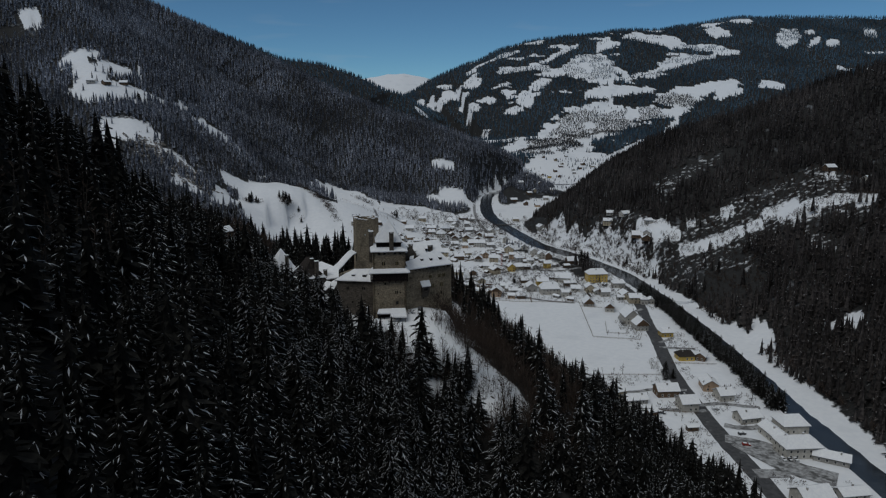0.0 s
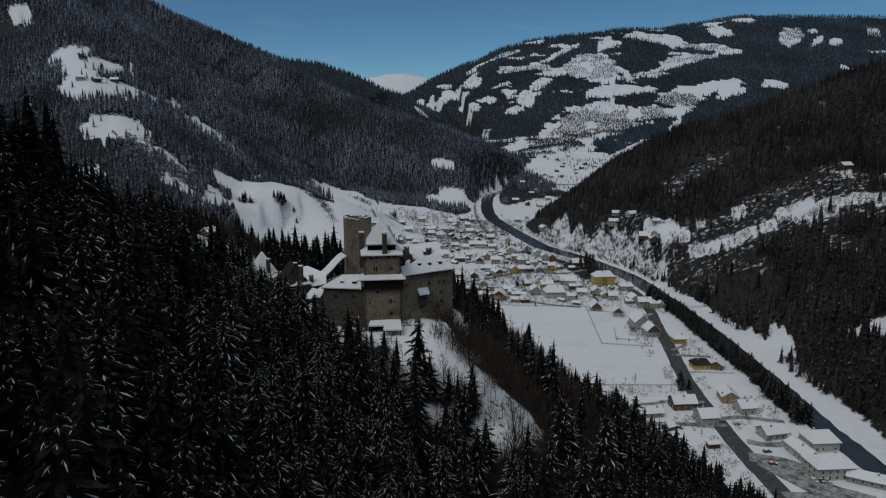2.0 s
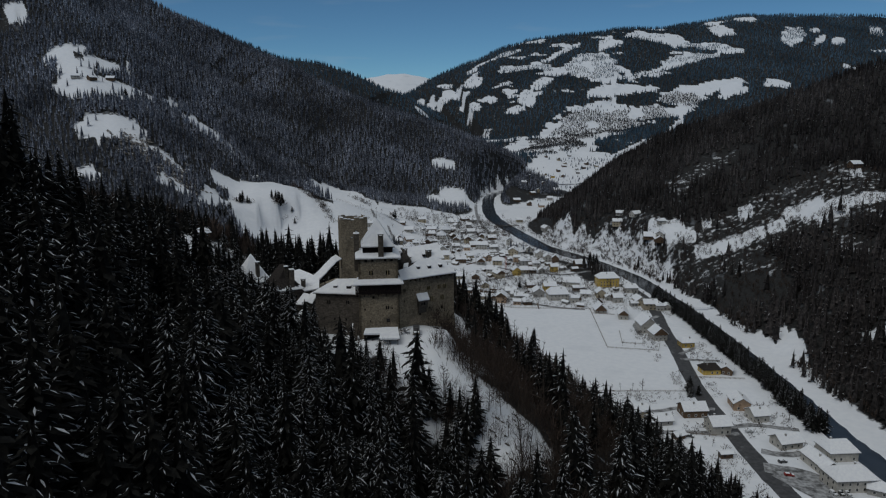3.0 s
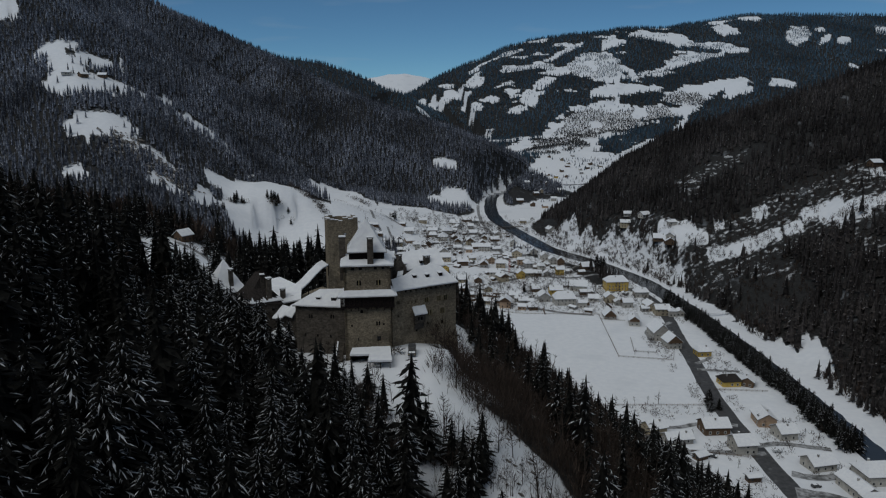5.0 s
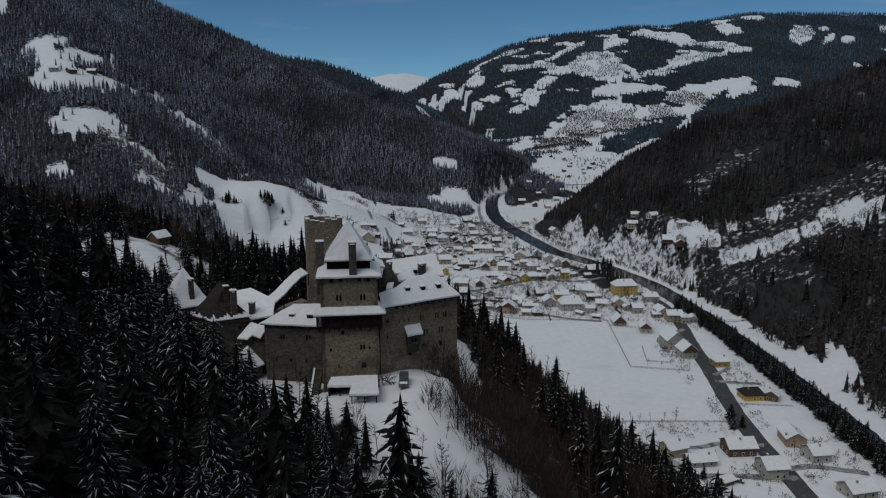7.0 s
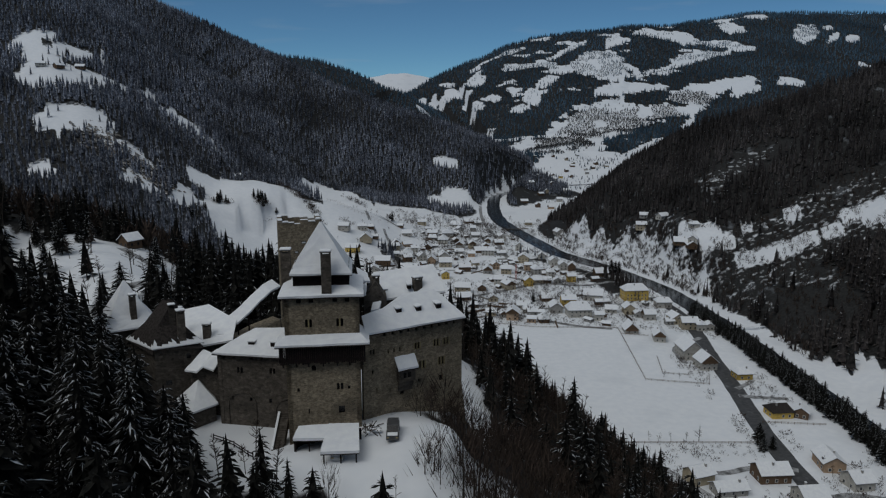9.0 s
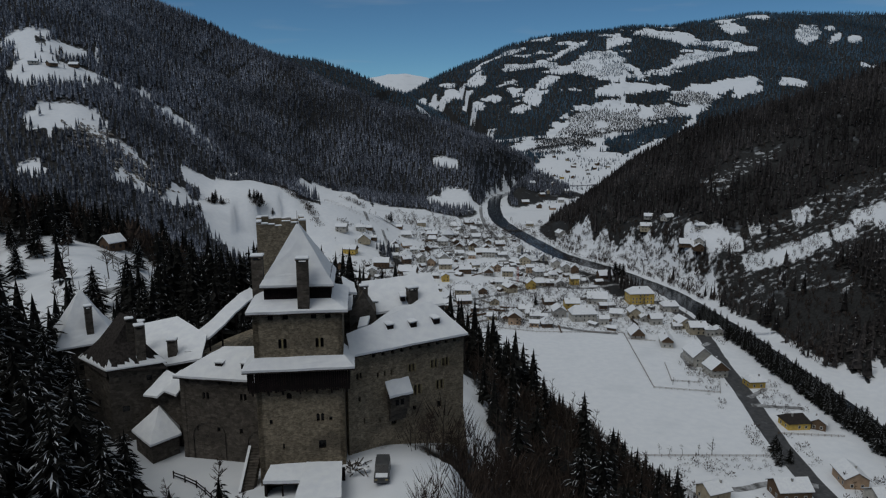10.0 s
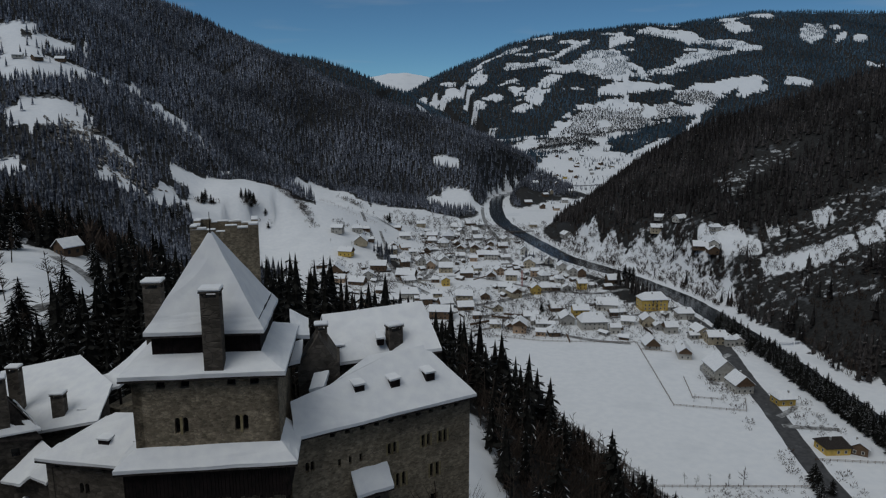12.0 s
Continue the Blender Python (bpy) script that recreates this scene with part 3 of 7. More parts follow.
def wall_face(parent, p0, p1, z0, z1, openings, mat, thick=0.7, name="wall", depth=0.4, arch=()):
    """An upright wall from p0 to p1 with openings (along, middle height, width, height) cut through it, each closed by a dark window behind its reveal."""
    a, b = Vector((*p0, 0)), Vector((*p1, 0))
    length = (b - a).length
    way, inward = (b - a) / length, Vector((-(b - a).y, (b - a).x, 0)) / length
    us = sorted({0.0, length, *[round(o[0] + s * o[2] / 2, 3) for o in openings for s in (-1, 1)]})
    zs = sorted({z0, z1, *[round(o[1] + s * o[3] / 2, 3) for o in openings for s in (-1, 1)]})
    bm = bmesh.new()

    def at(u, z, d):
        return bm.verts.new(a + way * u + inward * d + Vector((0, 0, z)))
    for i in range(len(us) - 1):
        for j in range(len(zs) - 1):
            um, zm = (us[i] + us[i + 1]) / 2, (zs[j] + zs[j + 1]) / 2
            if any(abs(um - o[0]) < o[2] / 2 and abs(zm - o[1]) < o[3] / 2 for o in openings):
                continue
            for d, turn in ((0, 1), (thick, -1)):
                f = [at(us[i], zs[j], d), at(us[i + 1], zs[j], d), at(us[i + 1], zs[j + 1], d), at(us[i], zs[j + 1], d)]
                bm.faces.new(f[::turn])
    for o in openings:
        u0, u1, w0, w1 = o[0] - o[2] / 2, o[0] + o[2] / 2, o[1] - o[3] / 2, o[1] + o[3] / 2
        for (ua, za), (ub, zb) in (((u0, w0), (u1, w0)), ((u1, w0), (u1, w1)), ((u1, w1), (u0, w1)), ((u0, w1), (u0, w0))):
            bm.faces.new([at(ua, za, 0), at(ub, zb, 0), at(ub, zb, thick), at(ua, za, thick)][::-1])
        if o in arch:
            for s, e in ((u0, u1), (u1, u0)):
                k = (e - s)
                bm.faces.new([at(s, w1, 0.01), at(s, w1 - o[2] * 0.5, 0.01), at(s + k * 0.12, w1 - o[2] * 0.18, 0.01), at(s + k * 0.45, w1, 0.01)])
    for (u, d0, d1) in ((0, 0, thick), (length, 0, thick)):
        bm.faces.new([at(u, z0, d0), at(u, z1, d0), at(u, z1, d1), at(u, z0, d1)])
    bm.faces.new([at(0, z1, 0), at(length, z1, 0), at(length, z1, thick), at(0, z1, thick)])
    wall = part(name, bm, mat, parent)
    for o in openings:
        pane = bmesh.new()
        c = a + way * o[0] + inward * depth
        ang = math.atan2(way.y, way.x)
        box(pane, -o[2] / 2, o[2] / 2, 0, 0.06, -o[3] / 2, o[3] / 2)
        bmesh.ops.transform(pane, matrix=Matrix.Translation((c.x, c.y, o[1])) @ Matrix.Rotation(ang, 4, "Z"), verts=pane.verts[:])
        part("window", pane, WINDOW_DARK, wall)
    return wall


def chimney(parent, x, y, z0, z1, w, d, turn=0.0, name="chimney"):
    m = Matrix.Translation((x, y, 0)) @ Matrix.Rotation(radians(turn), 4, "Z")
    bm = bmesh.new()
    box(bm, -w / 2, w / 2, -d / 2, d / 2, z0, z1 - 0.5)
    for sx in (-1, 1):
        for sy in (-1, 1):
            box(bm, sx * (w / 2 - 0.12) - 0.12, sx * (w / 2 - 0.12) + 0.12, sy * (d / 2 - 0.12) - 0.12, sy * (d / 2 - 0.12) + 0.12, z1 - 0.5, z1 - 0.1)
    box(bm, -w / 2 - 0.1, w / 2 + 0.1, -d / 2 - 0.1, d / 2 + 0.1, z1 - 0.1, z1 + 0.02)
    bmesh.ops.transform(bm, matrix=m, verts=bm.verts[:])
    ob = part(name, bm, PLASTER, parent, "rendered masonry chimney")
    bm = bmesh.new()
    box(bm, -w / 2 - 0.14, w / 2 + 0.14, -d / 2 - 0.14, d / 2 + 0.14, z1 + 0.02, z1 + 0.3, 0.1)
    bmesh.ops.transform(bm, matrix=m, verts=bm.verts[:])
    part("snow_cap", bm, ROOF_SNOW, ob, "cushion of snow")
    return ob


def dormer(parent, x, y, z, turn, w=0.95, h=0.5):
    """A small shed dormer with a dark opening, its front at x, y and its sill at z."""
    m = Matrix.Translation((x, y, z)) @ Matrix.Rotation(radians(turn), 4, "Z")
    bm = bmesh.new()
    box(bm, -w / 2, w / 2, 0, 1.6, -0.3, h)
    bmesh.ops.transform(bm, matrix=m, verts=bm.verts[:])
    ob = part("dormer", bm, DARK_WOOD, parent)
    bm = bmesh.new()
    slab(bm, [(-w / 2 - 0.12, -0.12, h + 0.16), (w / 2 + 0.12, -0.12, h + 0.16), (w / 2 + 0.12, 1.9, h + 0.3), (-w / 2 - 0.12, 1.9, h + 0.3)], 0.17)
    rag_mesh(bm, 2, 0.1, x)
    bmesh.ops.transform(bm, matrix=m, verts=bm.verts[:])
    part("snow_cover", bm, ROOF_SNOW, ob)
    return ob


# ---- the keep: local x along its front, y into it
KEEP = Matrix.Translation((-24.0, 227.9, 0)) @ Matrix.Rotation(radians(7.2), 4, "Z")


def kp(x, y, z=None):
    v = KEEP @ Vector((x, y, 0))
    return (v.x, v.y) if z is None else (v.x, v.y, z)


keep = tagged(empty("castle_keep"), "square stone keep with a steep snow-covered pyramid roof", "castle")
twin = [(3.27, 119.2, 0.42, 1.35), (3.9, 119.2, 0.42, 1.35), (7.93, 119.2, 0.42, 1.35), (8.56, 119.2, 0.42, 1.35)]
low = [(4.1, 112.1, 0.7, 0.95), (7.72, 108.95, 0.42, 1.2), (8.3, 108.95, 0.42, 1.2), (9.36, 108.7, 0.42, 0.6), (1.69, 108.6, 0.4, 0.7), (8.17, 105.1, 0.95, 1.3), (3.17, 105.1, 0.25, 0.8)]
top_row = [(u, 122.75, 0.7, 0.75) for u in (2.2, 4.05, 7.6, 9.4)]
wall_face(keep, kp(0, 0), kp(11.2, 0), 98, 123.4, twin + low + top_row, STONE, arch=twin + low[:3])
wall_face(keep, kp(11.2, 0), kp(11.2, 11), 98, 123.4, [(3, 122.75, 0.7, 0.75), (7, 122.75, 0.7, 0.75)], STONE)
wall_face(keep, kp(11.2, 11), kp(0, 11), 98, 123.4, [], STONE)
wall_face(keep, kp(0, 11), kp(0, 0), 98, 123.4, [(4, 122.75, 0.7, 0.75), (8, 122.75, 0.7, 0.75), (5.5, 119, 0.5, 1.2)], STONE)
# pale jambs of the twin windows
for u in (3.585, 8.245):
    bm = bmesh.new()
    box(bm, u - 0.1, u + 0.1, -0.05, 0.3, 118.45, 119.9)
    bmesh.ops.transform(bm, matrix=KEEP, verts=bm.verts[:])
    part("mullion", bm, PALE_STONE, keep, "pale stone mullion")
# boarded gallery under the lower roof
bm = bmesh.new()
rng = random.Random(3)
box(bm, -0.8, 12.0, -0.86, 0.0, 113.45, 113.6)
bmesh.ops.transform(bm, matrix=KEEP, verts=bm.verts[:])
gallery = part("gallery", bm, DARK_WOOD, keep, "dark weathered timber gallery of upright boards")


def gallery_board(x0, x1, y0, y1, z0, z1):
    b = bmesh.new()
    box(b, x0, x1, y0, y1, z0, z1)
    bmesh.ops.transform(b, matrix=KEEP, verts=b.verts[:])
    part("board", b, DARK_WOOD, gallery)


u = -0.75
while u < 12.0:
    w = rng.uniform(0.22, 0.34)
    gallery_board(u, u + w - 0.025, -0.95 + rng.uniform(-0.02, 0.02), -0.86, 113.0 + rng.uniform(0, 0.3), 116.25)
    u += w
for side in (-0.85, 11.95):
    v = -0.9
    while v < 3.2:
        gallery_board(side - 0.05, side + 0.05, v, v + 0.26, 113.3 + rng.uniform(0, 0.2), 116.5)
        v += 0.29
for u in (-0.4, 1.6, 3.4, 5.6, 7.7, 9.6, 11.6):
    bm = bmesh.new()
    box(bm, u - 0.11, u + 0.11, -0.85, 0.0, 113.2, 113.45)
    slab(bm, [(u - 0.1, -0.75, 113.2), (u + 0.1, -0.75, 113.2), (u + 0.1, 0.0, 112.5), (u - 0.1, 0.0, 112.5)], 0.22)
    bmesh.ops.transform(bm, matrix=KEEP, verts=bm.verts[:])
    part("bracket", bm, DARK_WOOD, gallery)
E1, E2, E3 = 116.15, 117.35, 1.45
roof(keep, [[kp(-E3, -E3, E1), kp(11.2 + E3, -E3, E1), kp(11.2, 0.05, E2), kp(0, 0.05, E2)],
            [kp(11.2 + E3, -E3, E1), kp(11.2 + E3, 4.4, E1), kp(11.2, 4.4, E2), kp(11.2, 0.05, E2)],
            [kp(-E3, 3.2, E1), kp(-E3, -E3, E1), kp(0, 0.05, E2), kp(0, 3.2, E2)]], 0.17, 2.0)
# eaves ring, attic and spire
R1, R2, O1 = 123.5, 124.5, 0.75
ring = [(-O1, -O1), (11.2 + O1, -O1), (11.2 + O1, 11 + O1), (-O1, 11 + O1)]
inner = [(1.4, 1.45), (9.8, 1.45), (9.8, 9.6), (1.4, 9.6)]
roof(keep, [[kp(*ring[i], R1), kp(*ring[(i + 1) % 4], R1), kp(*inner[(i + 1) % 4], R2), kp(*inner[i], R2)] for i in range(4)], 0.2, 5.0)
bm = bmesh.new()
prism(bm, [kp(*p) for p in inner], 124.0, 127.4)
attic = part("attic", bm, DARK_WOOD, keep, "dark boarded attic storey")
for k in range(29):
    bm = bmesh.new()
    u = 1.4 + k * 0.3
    box(bm, u - 0.02, u + 0.02, 1.40, 1.45, 124.4, 126.6)
    bmesh.ops.transform(bm, matrix=KEEP, verts=bm.verts[:])
    part("batten", bm, DARK_WOOD, attic)
spire = [(0.95, 0.75), (10.25, 0.75), (10.25, 10.2), (0.95, 10.2)]
kick = [(1.9, 1.7), (9.3, 1.7), (9.3, 9.3), (1.9, 9.3)]
tip = [(5.4, 5.15), (5.7, 5.15), (5.7, 5.75), (5.4, 5.75)]
roof(keep, [[kp(*spire[i], 126.55), kp(*spire[(i + 1) % 4], 126.55), kp(*kick[(i + 1) % 4], 127.9), kp(*kick[i], 127.9)] for i in range(4)] +
     [[kp(*kick[i], 127.9), kp(*kick[(i + 1) % 4], 127.9), kp(*tip[(i + 1) % 4], 133.7), kp(*tip[i], 133.7)] for i in range(4)], 0.16, 7.0)
bm = bmesh.new()
bmesh.ops.create_cone(bm, cap_ends=True, segments=6, radius1=0.06, radius2=0.02, depth=1.8, matrix=Matrix.Translation(kp(5.55, 5.45, 134.7)))
part("finial", bm, DARK_WOOD, keep, "thin iron finial")
chimney(keep, *kp(6.45, 0.15), 123.6, 130.2, 1.45, 1.2, 7.2)
chimney(keep, *kp(-0.3, 8.6), 118, 129.0, 1.5, 1.3, 7.2)

# ---- the residential wing
wing = tagged(empty("castle_wing"), "tall stone residential wing with a snowy hipped roof", "castle")
W0, W1 = (-12.9, 232.7), (3.0, 242.3)
row = [(3.9 + 1.456 * i, 115.42, 0.5, 0.62) for i in range(10)]
pairs = [(1.44, 112.8, 0.36, 1.0), (1.92, 112.8, 0.36, 1.0), (9.55, 112.45, 0.4, 1.2), (10.12, 112.45, 0.4, 1.2), (13.2, 112.35, 0.4, 1.3), (13.8, 112.35, 0.4, 1.3), (15.1, 112.35, 0.4, 1.3), (15.7, 112.35, 0.4, 1.3), (10.4, 109.0, 0.42, 1.5), (11.05, 109.0, 0.42, 1.5), (14.15, 109.0, 0.42, 1.5), (14.8, 109.0, 0.42, 1.5)]
slits = [(4.5, 112.4, 0.3, 0.8), (5.54, 112.4, 0.3, 0.8), (6.6, 112.4, 0.3, 0.8), (14.45, 105.9, 0.85, 1.1), (1.67, 109.4, 0.36, 0.75), (10.17, 106.3, 0.45, 0.6), (2.29, 106.2, 0.2, 0.8), (4.68, 105.7, 0.2, 0.8), (6.9, 105.1, 0.8, 1.2)]
front = wall_face(wing, W0, W1, 92, 116.2, row + pairs + slits, STONE, arch=pairs)
for o in pairs[2:]:
    for s in (-1, 1):
        bm = bmesh.new()
        box(bm, o[0] + s * (o[2] / 2 + 0.09) - 0.08, o[0] + s * (o[2] / 2 + 0.09) + 0.08, -0.04, 0.12, o[1] - o[3] / 2, o[1] + o[3] / 2)
        bmesh.ops.transform(bm, matrix=Matrix.Translation((*W0, 0)) @ Matrix.Rotation(math.atan2(9.6, 15.9), 4, "Z"), verts=bm.verts[:])
        part("jamb", bm, PALE_STONE, front, "ochre dressed-stone jamb")
W2, W3 = (-1.2, 251.5), (-14.0, 247.0)
wall_face(wing, W1, W2, 90, 116.2, [(3, 115.4, 0.5, 0.6), (6, 115.4, 0.5, 0.6), (4, 112, 0.5, 1.2)], STONE)
wall_face(wing, W2, W3, 92, 118.6, [], STONE)
wall_face(wing, W3, (-13.4, 240.2), 98, 118.6, [], STONE)
# battered foot at the outer corner
bm = bmesh.new()
low_pts = [(-1.5, 238.6), (4.6, 242.0), (-0.2, 253.0), (-3.0, 251.0)]
high_pts = [(-1.0, 240.0), (3.05, 242.35), (-1.1, 251.55), (-3.0, 250.0)]
lv, hv = [bm.verts.new((*p, 89)) for p in low_pts], [bm.verts.new((*p, 104)) for p in high_pts]
for i in range(4):
    bm.faces.new((lv[i], lv[(i + 1) % 4], hv[(i + 1) % 4], hv[i]))
bm.faces.new(hv)
part("battered_foot", bm, STONE, wing)
KP = (-1.6, 244.4, 120.3)
roof(wing, [[(-12.3, 231.9, 116.25), (3.7, 241.6, 116.25), KP, (-7.0, 241.2, 120.35), (-10.1, 237.2, 118.9), (-13.2, 234.6, 118.4)],
            [(3.7, 241.6, 116.25), (-0.9, 252.4, 116.4), KP]], 0.18, 11.0)
B1, B2 = (-12.6, 247.4, 122.6), (-2.0, 248.6, 123.8)
roof(wing, [[(-11.2, 242.8, 118.8), (0.2, 244.1, 120.1), B2, B1], [B1, B2, (-1.6, 254.0, 118.6), (-14.2, 252.0, 118.6)]], 0.2, 13.0)
bm = bmesh.new()
prism(bm, [(-11.0, 243.3), (-0.4, 245.0), (-1.8, 253.2), (-13.2, 251.2)], 112, 118.5)
part("upper_wall", bm, PLASTER, wing)
bm = bmesh.new()
for p, q in (((-0.6, 246.2), (-1.8, 253.0)), ((-11.0, 243.1), (-13.2, 251.2))):
    a, b = bm.verts.new((*p, 118.6)), bm.verts.new((*q, 118.6))
    top = B2 if p[0] > -5 else B1
    c = bm.verts.new((top[0] - 0.2, top[1], top[2] - 0.35))
    c2, a2, b2 = [bm.verts.new((v.co.x - 0.4, v.co.y, v.co.z)) for v in (c, a, b)]
    bm.faces.new((a, b, c))
    bm.faces.new((a2, c2, b2))
    bm.faces.new((a, c, c2, a2))
    bm.faces.new((c, b, b2, c2))
part("gable", bm, PLASTER, wing)
TURN = 31.0
for x, y, z in ((-7.4, 237.6, 118.4), (-4.2, 239.2, 118.3), (-0.9, 241.0, 118.3)):
    dormer(wing, x, y, z, TURN)
dormer(wing, -10.3, 244.2, 119.9, 10)
dormer(wing, -6.0, 243.6, 121.0, 10, 0.7, 0.4)
chimney(wing, -4.7, 244.6, 119.8, 122.5, 1.5, 1.0, TURN)
# stone gable between keep and wing, with its own chimney and little roofs
bm = bmesh.new()
prism(bm, [(-13.2, 238.0), (-9.6, 239.6), (-10.2, 243.8), (-13.8, 242.6)], 114, 120.4)
gable = part("stair_turret", bm, PLASTER, wing, "rendered stair turret with a stepped gable")
bm = bmesh.new()
vs = [bm.verts.new(p) for p in ((-13.2, 238.0, 120.4), (-9.6, 239.6, 120.0), (-11.4, 239.0, 123.2), (-13.8, 242.6, 120.4), (-10.2, 243.8, 120.0), (-12.0, 243.2, 123.2))]
for f in ((0, 1, 2), (3, 5, 4), (0, 2, 5, 3), (1, 4, 5, 2)):
    bm.faces.new([vs[i] for i in f])
part("turret_gable", bm, PLASTER, gable)
chimney(wing, -11.5, 241.2, 121.5, 123.6, 1.1, 0.8, 12)
roof(wing, [[(-14.0, 236.4, 121.2), (-12.7, 236.8, 121.4), (-12.7, 238.6, 122.8), (-13.6, 238.2, 122.6)]], 0.25, 17.0)
roof(wing, [[(-11.9, 236.6, 118.6), (-10.6, 237.0, 118.8), (-10.4, 238.8, 119.6), (-11.8, 238.4, 119.5)]], 0.25, 19.0)
roof(wing, [[(-13.9, 238.8, 123.1), (-12.3, 239.4, 122.9), (-13.2, 243.5, 123.3), (-15.0, 243.2, 124.4)]], 0.25, 23.0)
# oriel
WM = Matrix.Translation((*W0, 0)) @ Matrix.Rotation(math.atan2(9.6, 15.9), 4, "Z")
bm = bmesh.new()
box(bm, 5.9, 8.9, -1.0, 0.02, 107.0, 109.7)
for z, d in ((106.4, 0.7), (105.8, 0.4), (105.2, 0.2)):
    box(bm, 6.1, 8.7, -d, 0.02, z, z + 0.62)
bmesh.ops.transform(bm, matrix=WM, verts=bm.verts[:])
oriel = part("oriel", bm, PLASTER, wing, "small projecting bay with a snowy lean-to roof")
for u in (6.95, 7.75):
    bm = bmesh.new()
    box(bm, u - 0.27, u + 0.27, -1.03, -0.98, 107.75, 108.6)
    bmesh.ops.transform(bm, matrix=WM, verts=bm.verts[:])
    part("window", bm, WINDOW_DARK, oriel)
roof(wing, [[tuple(WM @ Vector(p)) for p in ((5.55, -1.5, 109.4), (9.25, -1.5, 109.4), (9.25, 0.0, 111.1), (5.55, 0.0, 111.1))]], 0.22, 29.0)
# ---- the low wing beside the keep
left_wing = tagged(empty("castle_left_wing"), "long low castle wing with twin windows and snowy roof", "castle")
L0, L1 = (-38.2, 238.6), (-24.6, 236.2)
lw_pairs = [(3.7, 108.1, 0.42, 1.1), (4.3, 108.1, 0.42, 1.1), (9.5, 108.3, 0.42, 1.1), (10.1, 108.3, 0.42, 1.1)]
lw_slits = [(5.7, 103.0, 0.5, 0.7), (9.2, 103.0, 0.5, 0.8), (2.4, 103.1, 0.2, 0.9)]
lw_row = [(u, 110.3, 0.4, 0.4) for u in (1.2, 3.0, 6.2, 8.0)]
lw = wall_face(left_wing, L0, L1, 94, 111.0, lw_pairs + lw_slits + lw_row, PLASTER, arch=lw_pairs)
wall_face(left_wing, (-36.0, 246.8), L0, 94, 111.0, [], PLASTER)
# shallow blind arch
bm = bmesh.new()
arc = [(1.7, 97.0)] + [(4.2 - 2.5 * math.cos(radians(a)), 101.9 + 2.2 * math.sin(radians(a))) for a in range(0, 181, 15)] + [(6.7, 97.0)]
m = Matrix.Translation((*L0, 0)) @ Matrix.Rotation(math.atan2(-2.4, 13.6), 4, "Z")
for (u0, z0), (u1, z1) in zip(arc, arc[1:]):
    slab(bm, [(u0, -0.16, z0 + 0.3), (u1, -0.16, z1 + 0.3), (u1, 0.02, z1 + 0.3), (u0, 0.02, z0 + 0.3)], 0.34)
bmesh.ops.transform(bm, matrix=m, verts=bm.verts[:])
part("blind_arch", bm, PLASTER, lw)
bm = bmesh.new()
arc = [(10.2, 97.0)] + [(12.7 - 2.5 * math.cos(radians(a)), 101.4 + 2.2 * math.sin(radians(a))) for a in range(0, 106, 15)]
for (u0, z0), (u1, z1) in zip(arc, arc[1:]):
    slab(bm, [(u0, -0.16, z0 + 0.3), (u1, -0.16, z1 + 0.3), (u1, 0.02, z1 + 0.3), (u0, 0.02, z0 + 0.3)], 0.34)
bmesh.ops.transform(bm, matrix=m, verts=bm.verts[:])
part("blind_arch", bm, PLASTER, lw)
LU, LU2 = (-32.2, 241.2, 114.3), (-25.6, 240.4, 114.6)
roof(left_wing, [[(-38.9, 238.0, 111.0), (-24.8, 235.5, 111.1), LU2, LU], [(-36.6, 247.2, 111.0), (-38.9, 238.0, 111.0), LU], [LU, LU2, (-25.8, 246.2, 111.2), (-36.6, 247.2, 111.0)]], 0.18, 31.0)
dormer(left_wing, -32.3, 238.4, 112.35, -10, 1.1, 0.55)
dormer(left_wing, -28.2, 237.5, 112.5, -10, 1.3, 0.6)

# ---- the range behind it
hall_range = tagged(empty("castle_range"), "low castle range under one broad snowy roof", "castle")
bm = bmesh.new()
prism(bm, [(-52.0, 250.6), (-40.2, 251.2), (-41.0, 257.0), (-48.5, 264.5), (-57.0, 262.0)], 94, 107.0)
part("wall", bm, PLASTER, hall_range)
bm = bmesh.new()
vs = [bm.verts.new(p) for p in ((-51.0, 251.0, 106.8), (-40.0, 251.4, 106.8), (-40.0, 251.6, 108.6), (-40.9, 256.4, 110.9), (-40.9, 256.6, 106.8))]
bm.faces.new((vs[0], vs[1], vs[2]))
bm.faces.new((vs[1], vs[4], vs[3], vs[2]))
part("gable", bm, PLASTER, hall_range)
roof(hall_range, [[(-52.5, 249.8, 106.7), (-39.4, 250.8, 108.9), (-40.3, 256.5, 111.1), (-48.2, 264.2, 112.0), (-57.6, 262.0, 110.5)]], 0.2, 37.0)
chimney(hall_range, -44.7, 252.6, 107.5, 111.6, 1.35, 1.1, 5)
chimney(hall_range, -50.6, 254.2, 108.0, 114.2, 1.3, 1.1, 5)
dormer(hall_range, -42.2, 252.8, 109.1, 0, 0.9, 0.4)

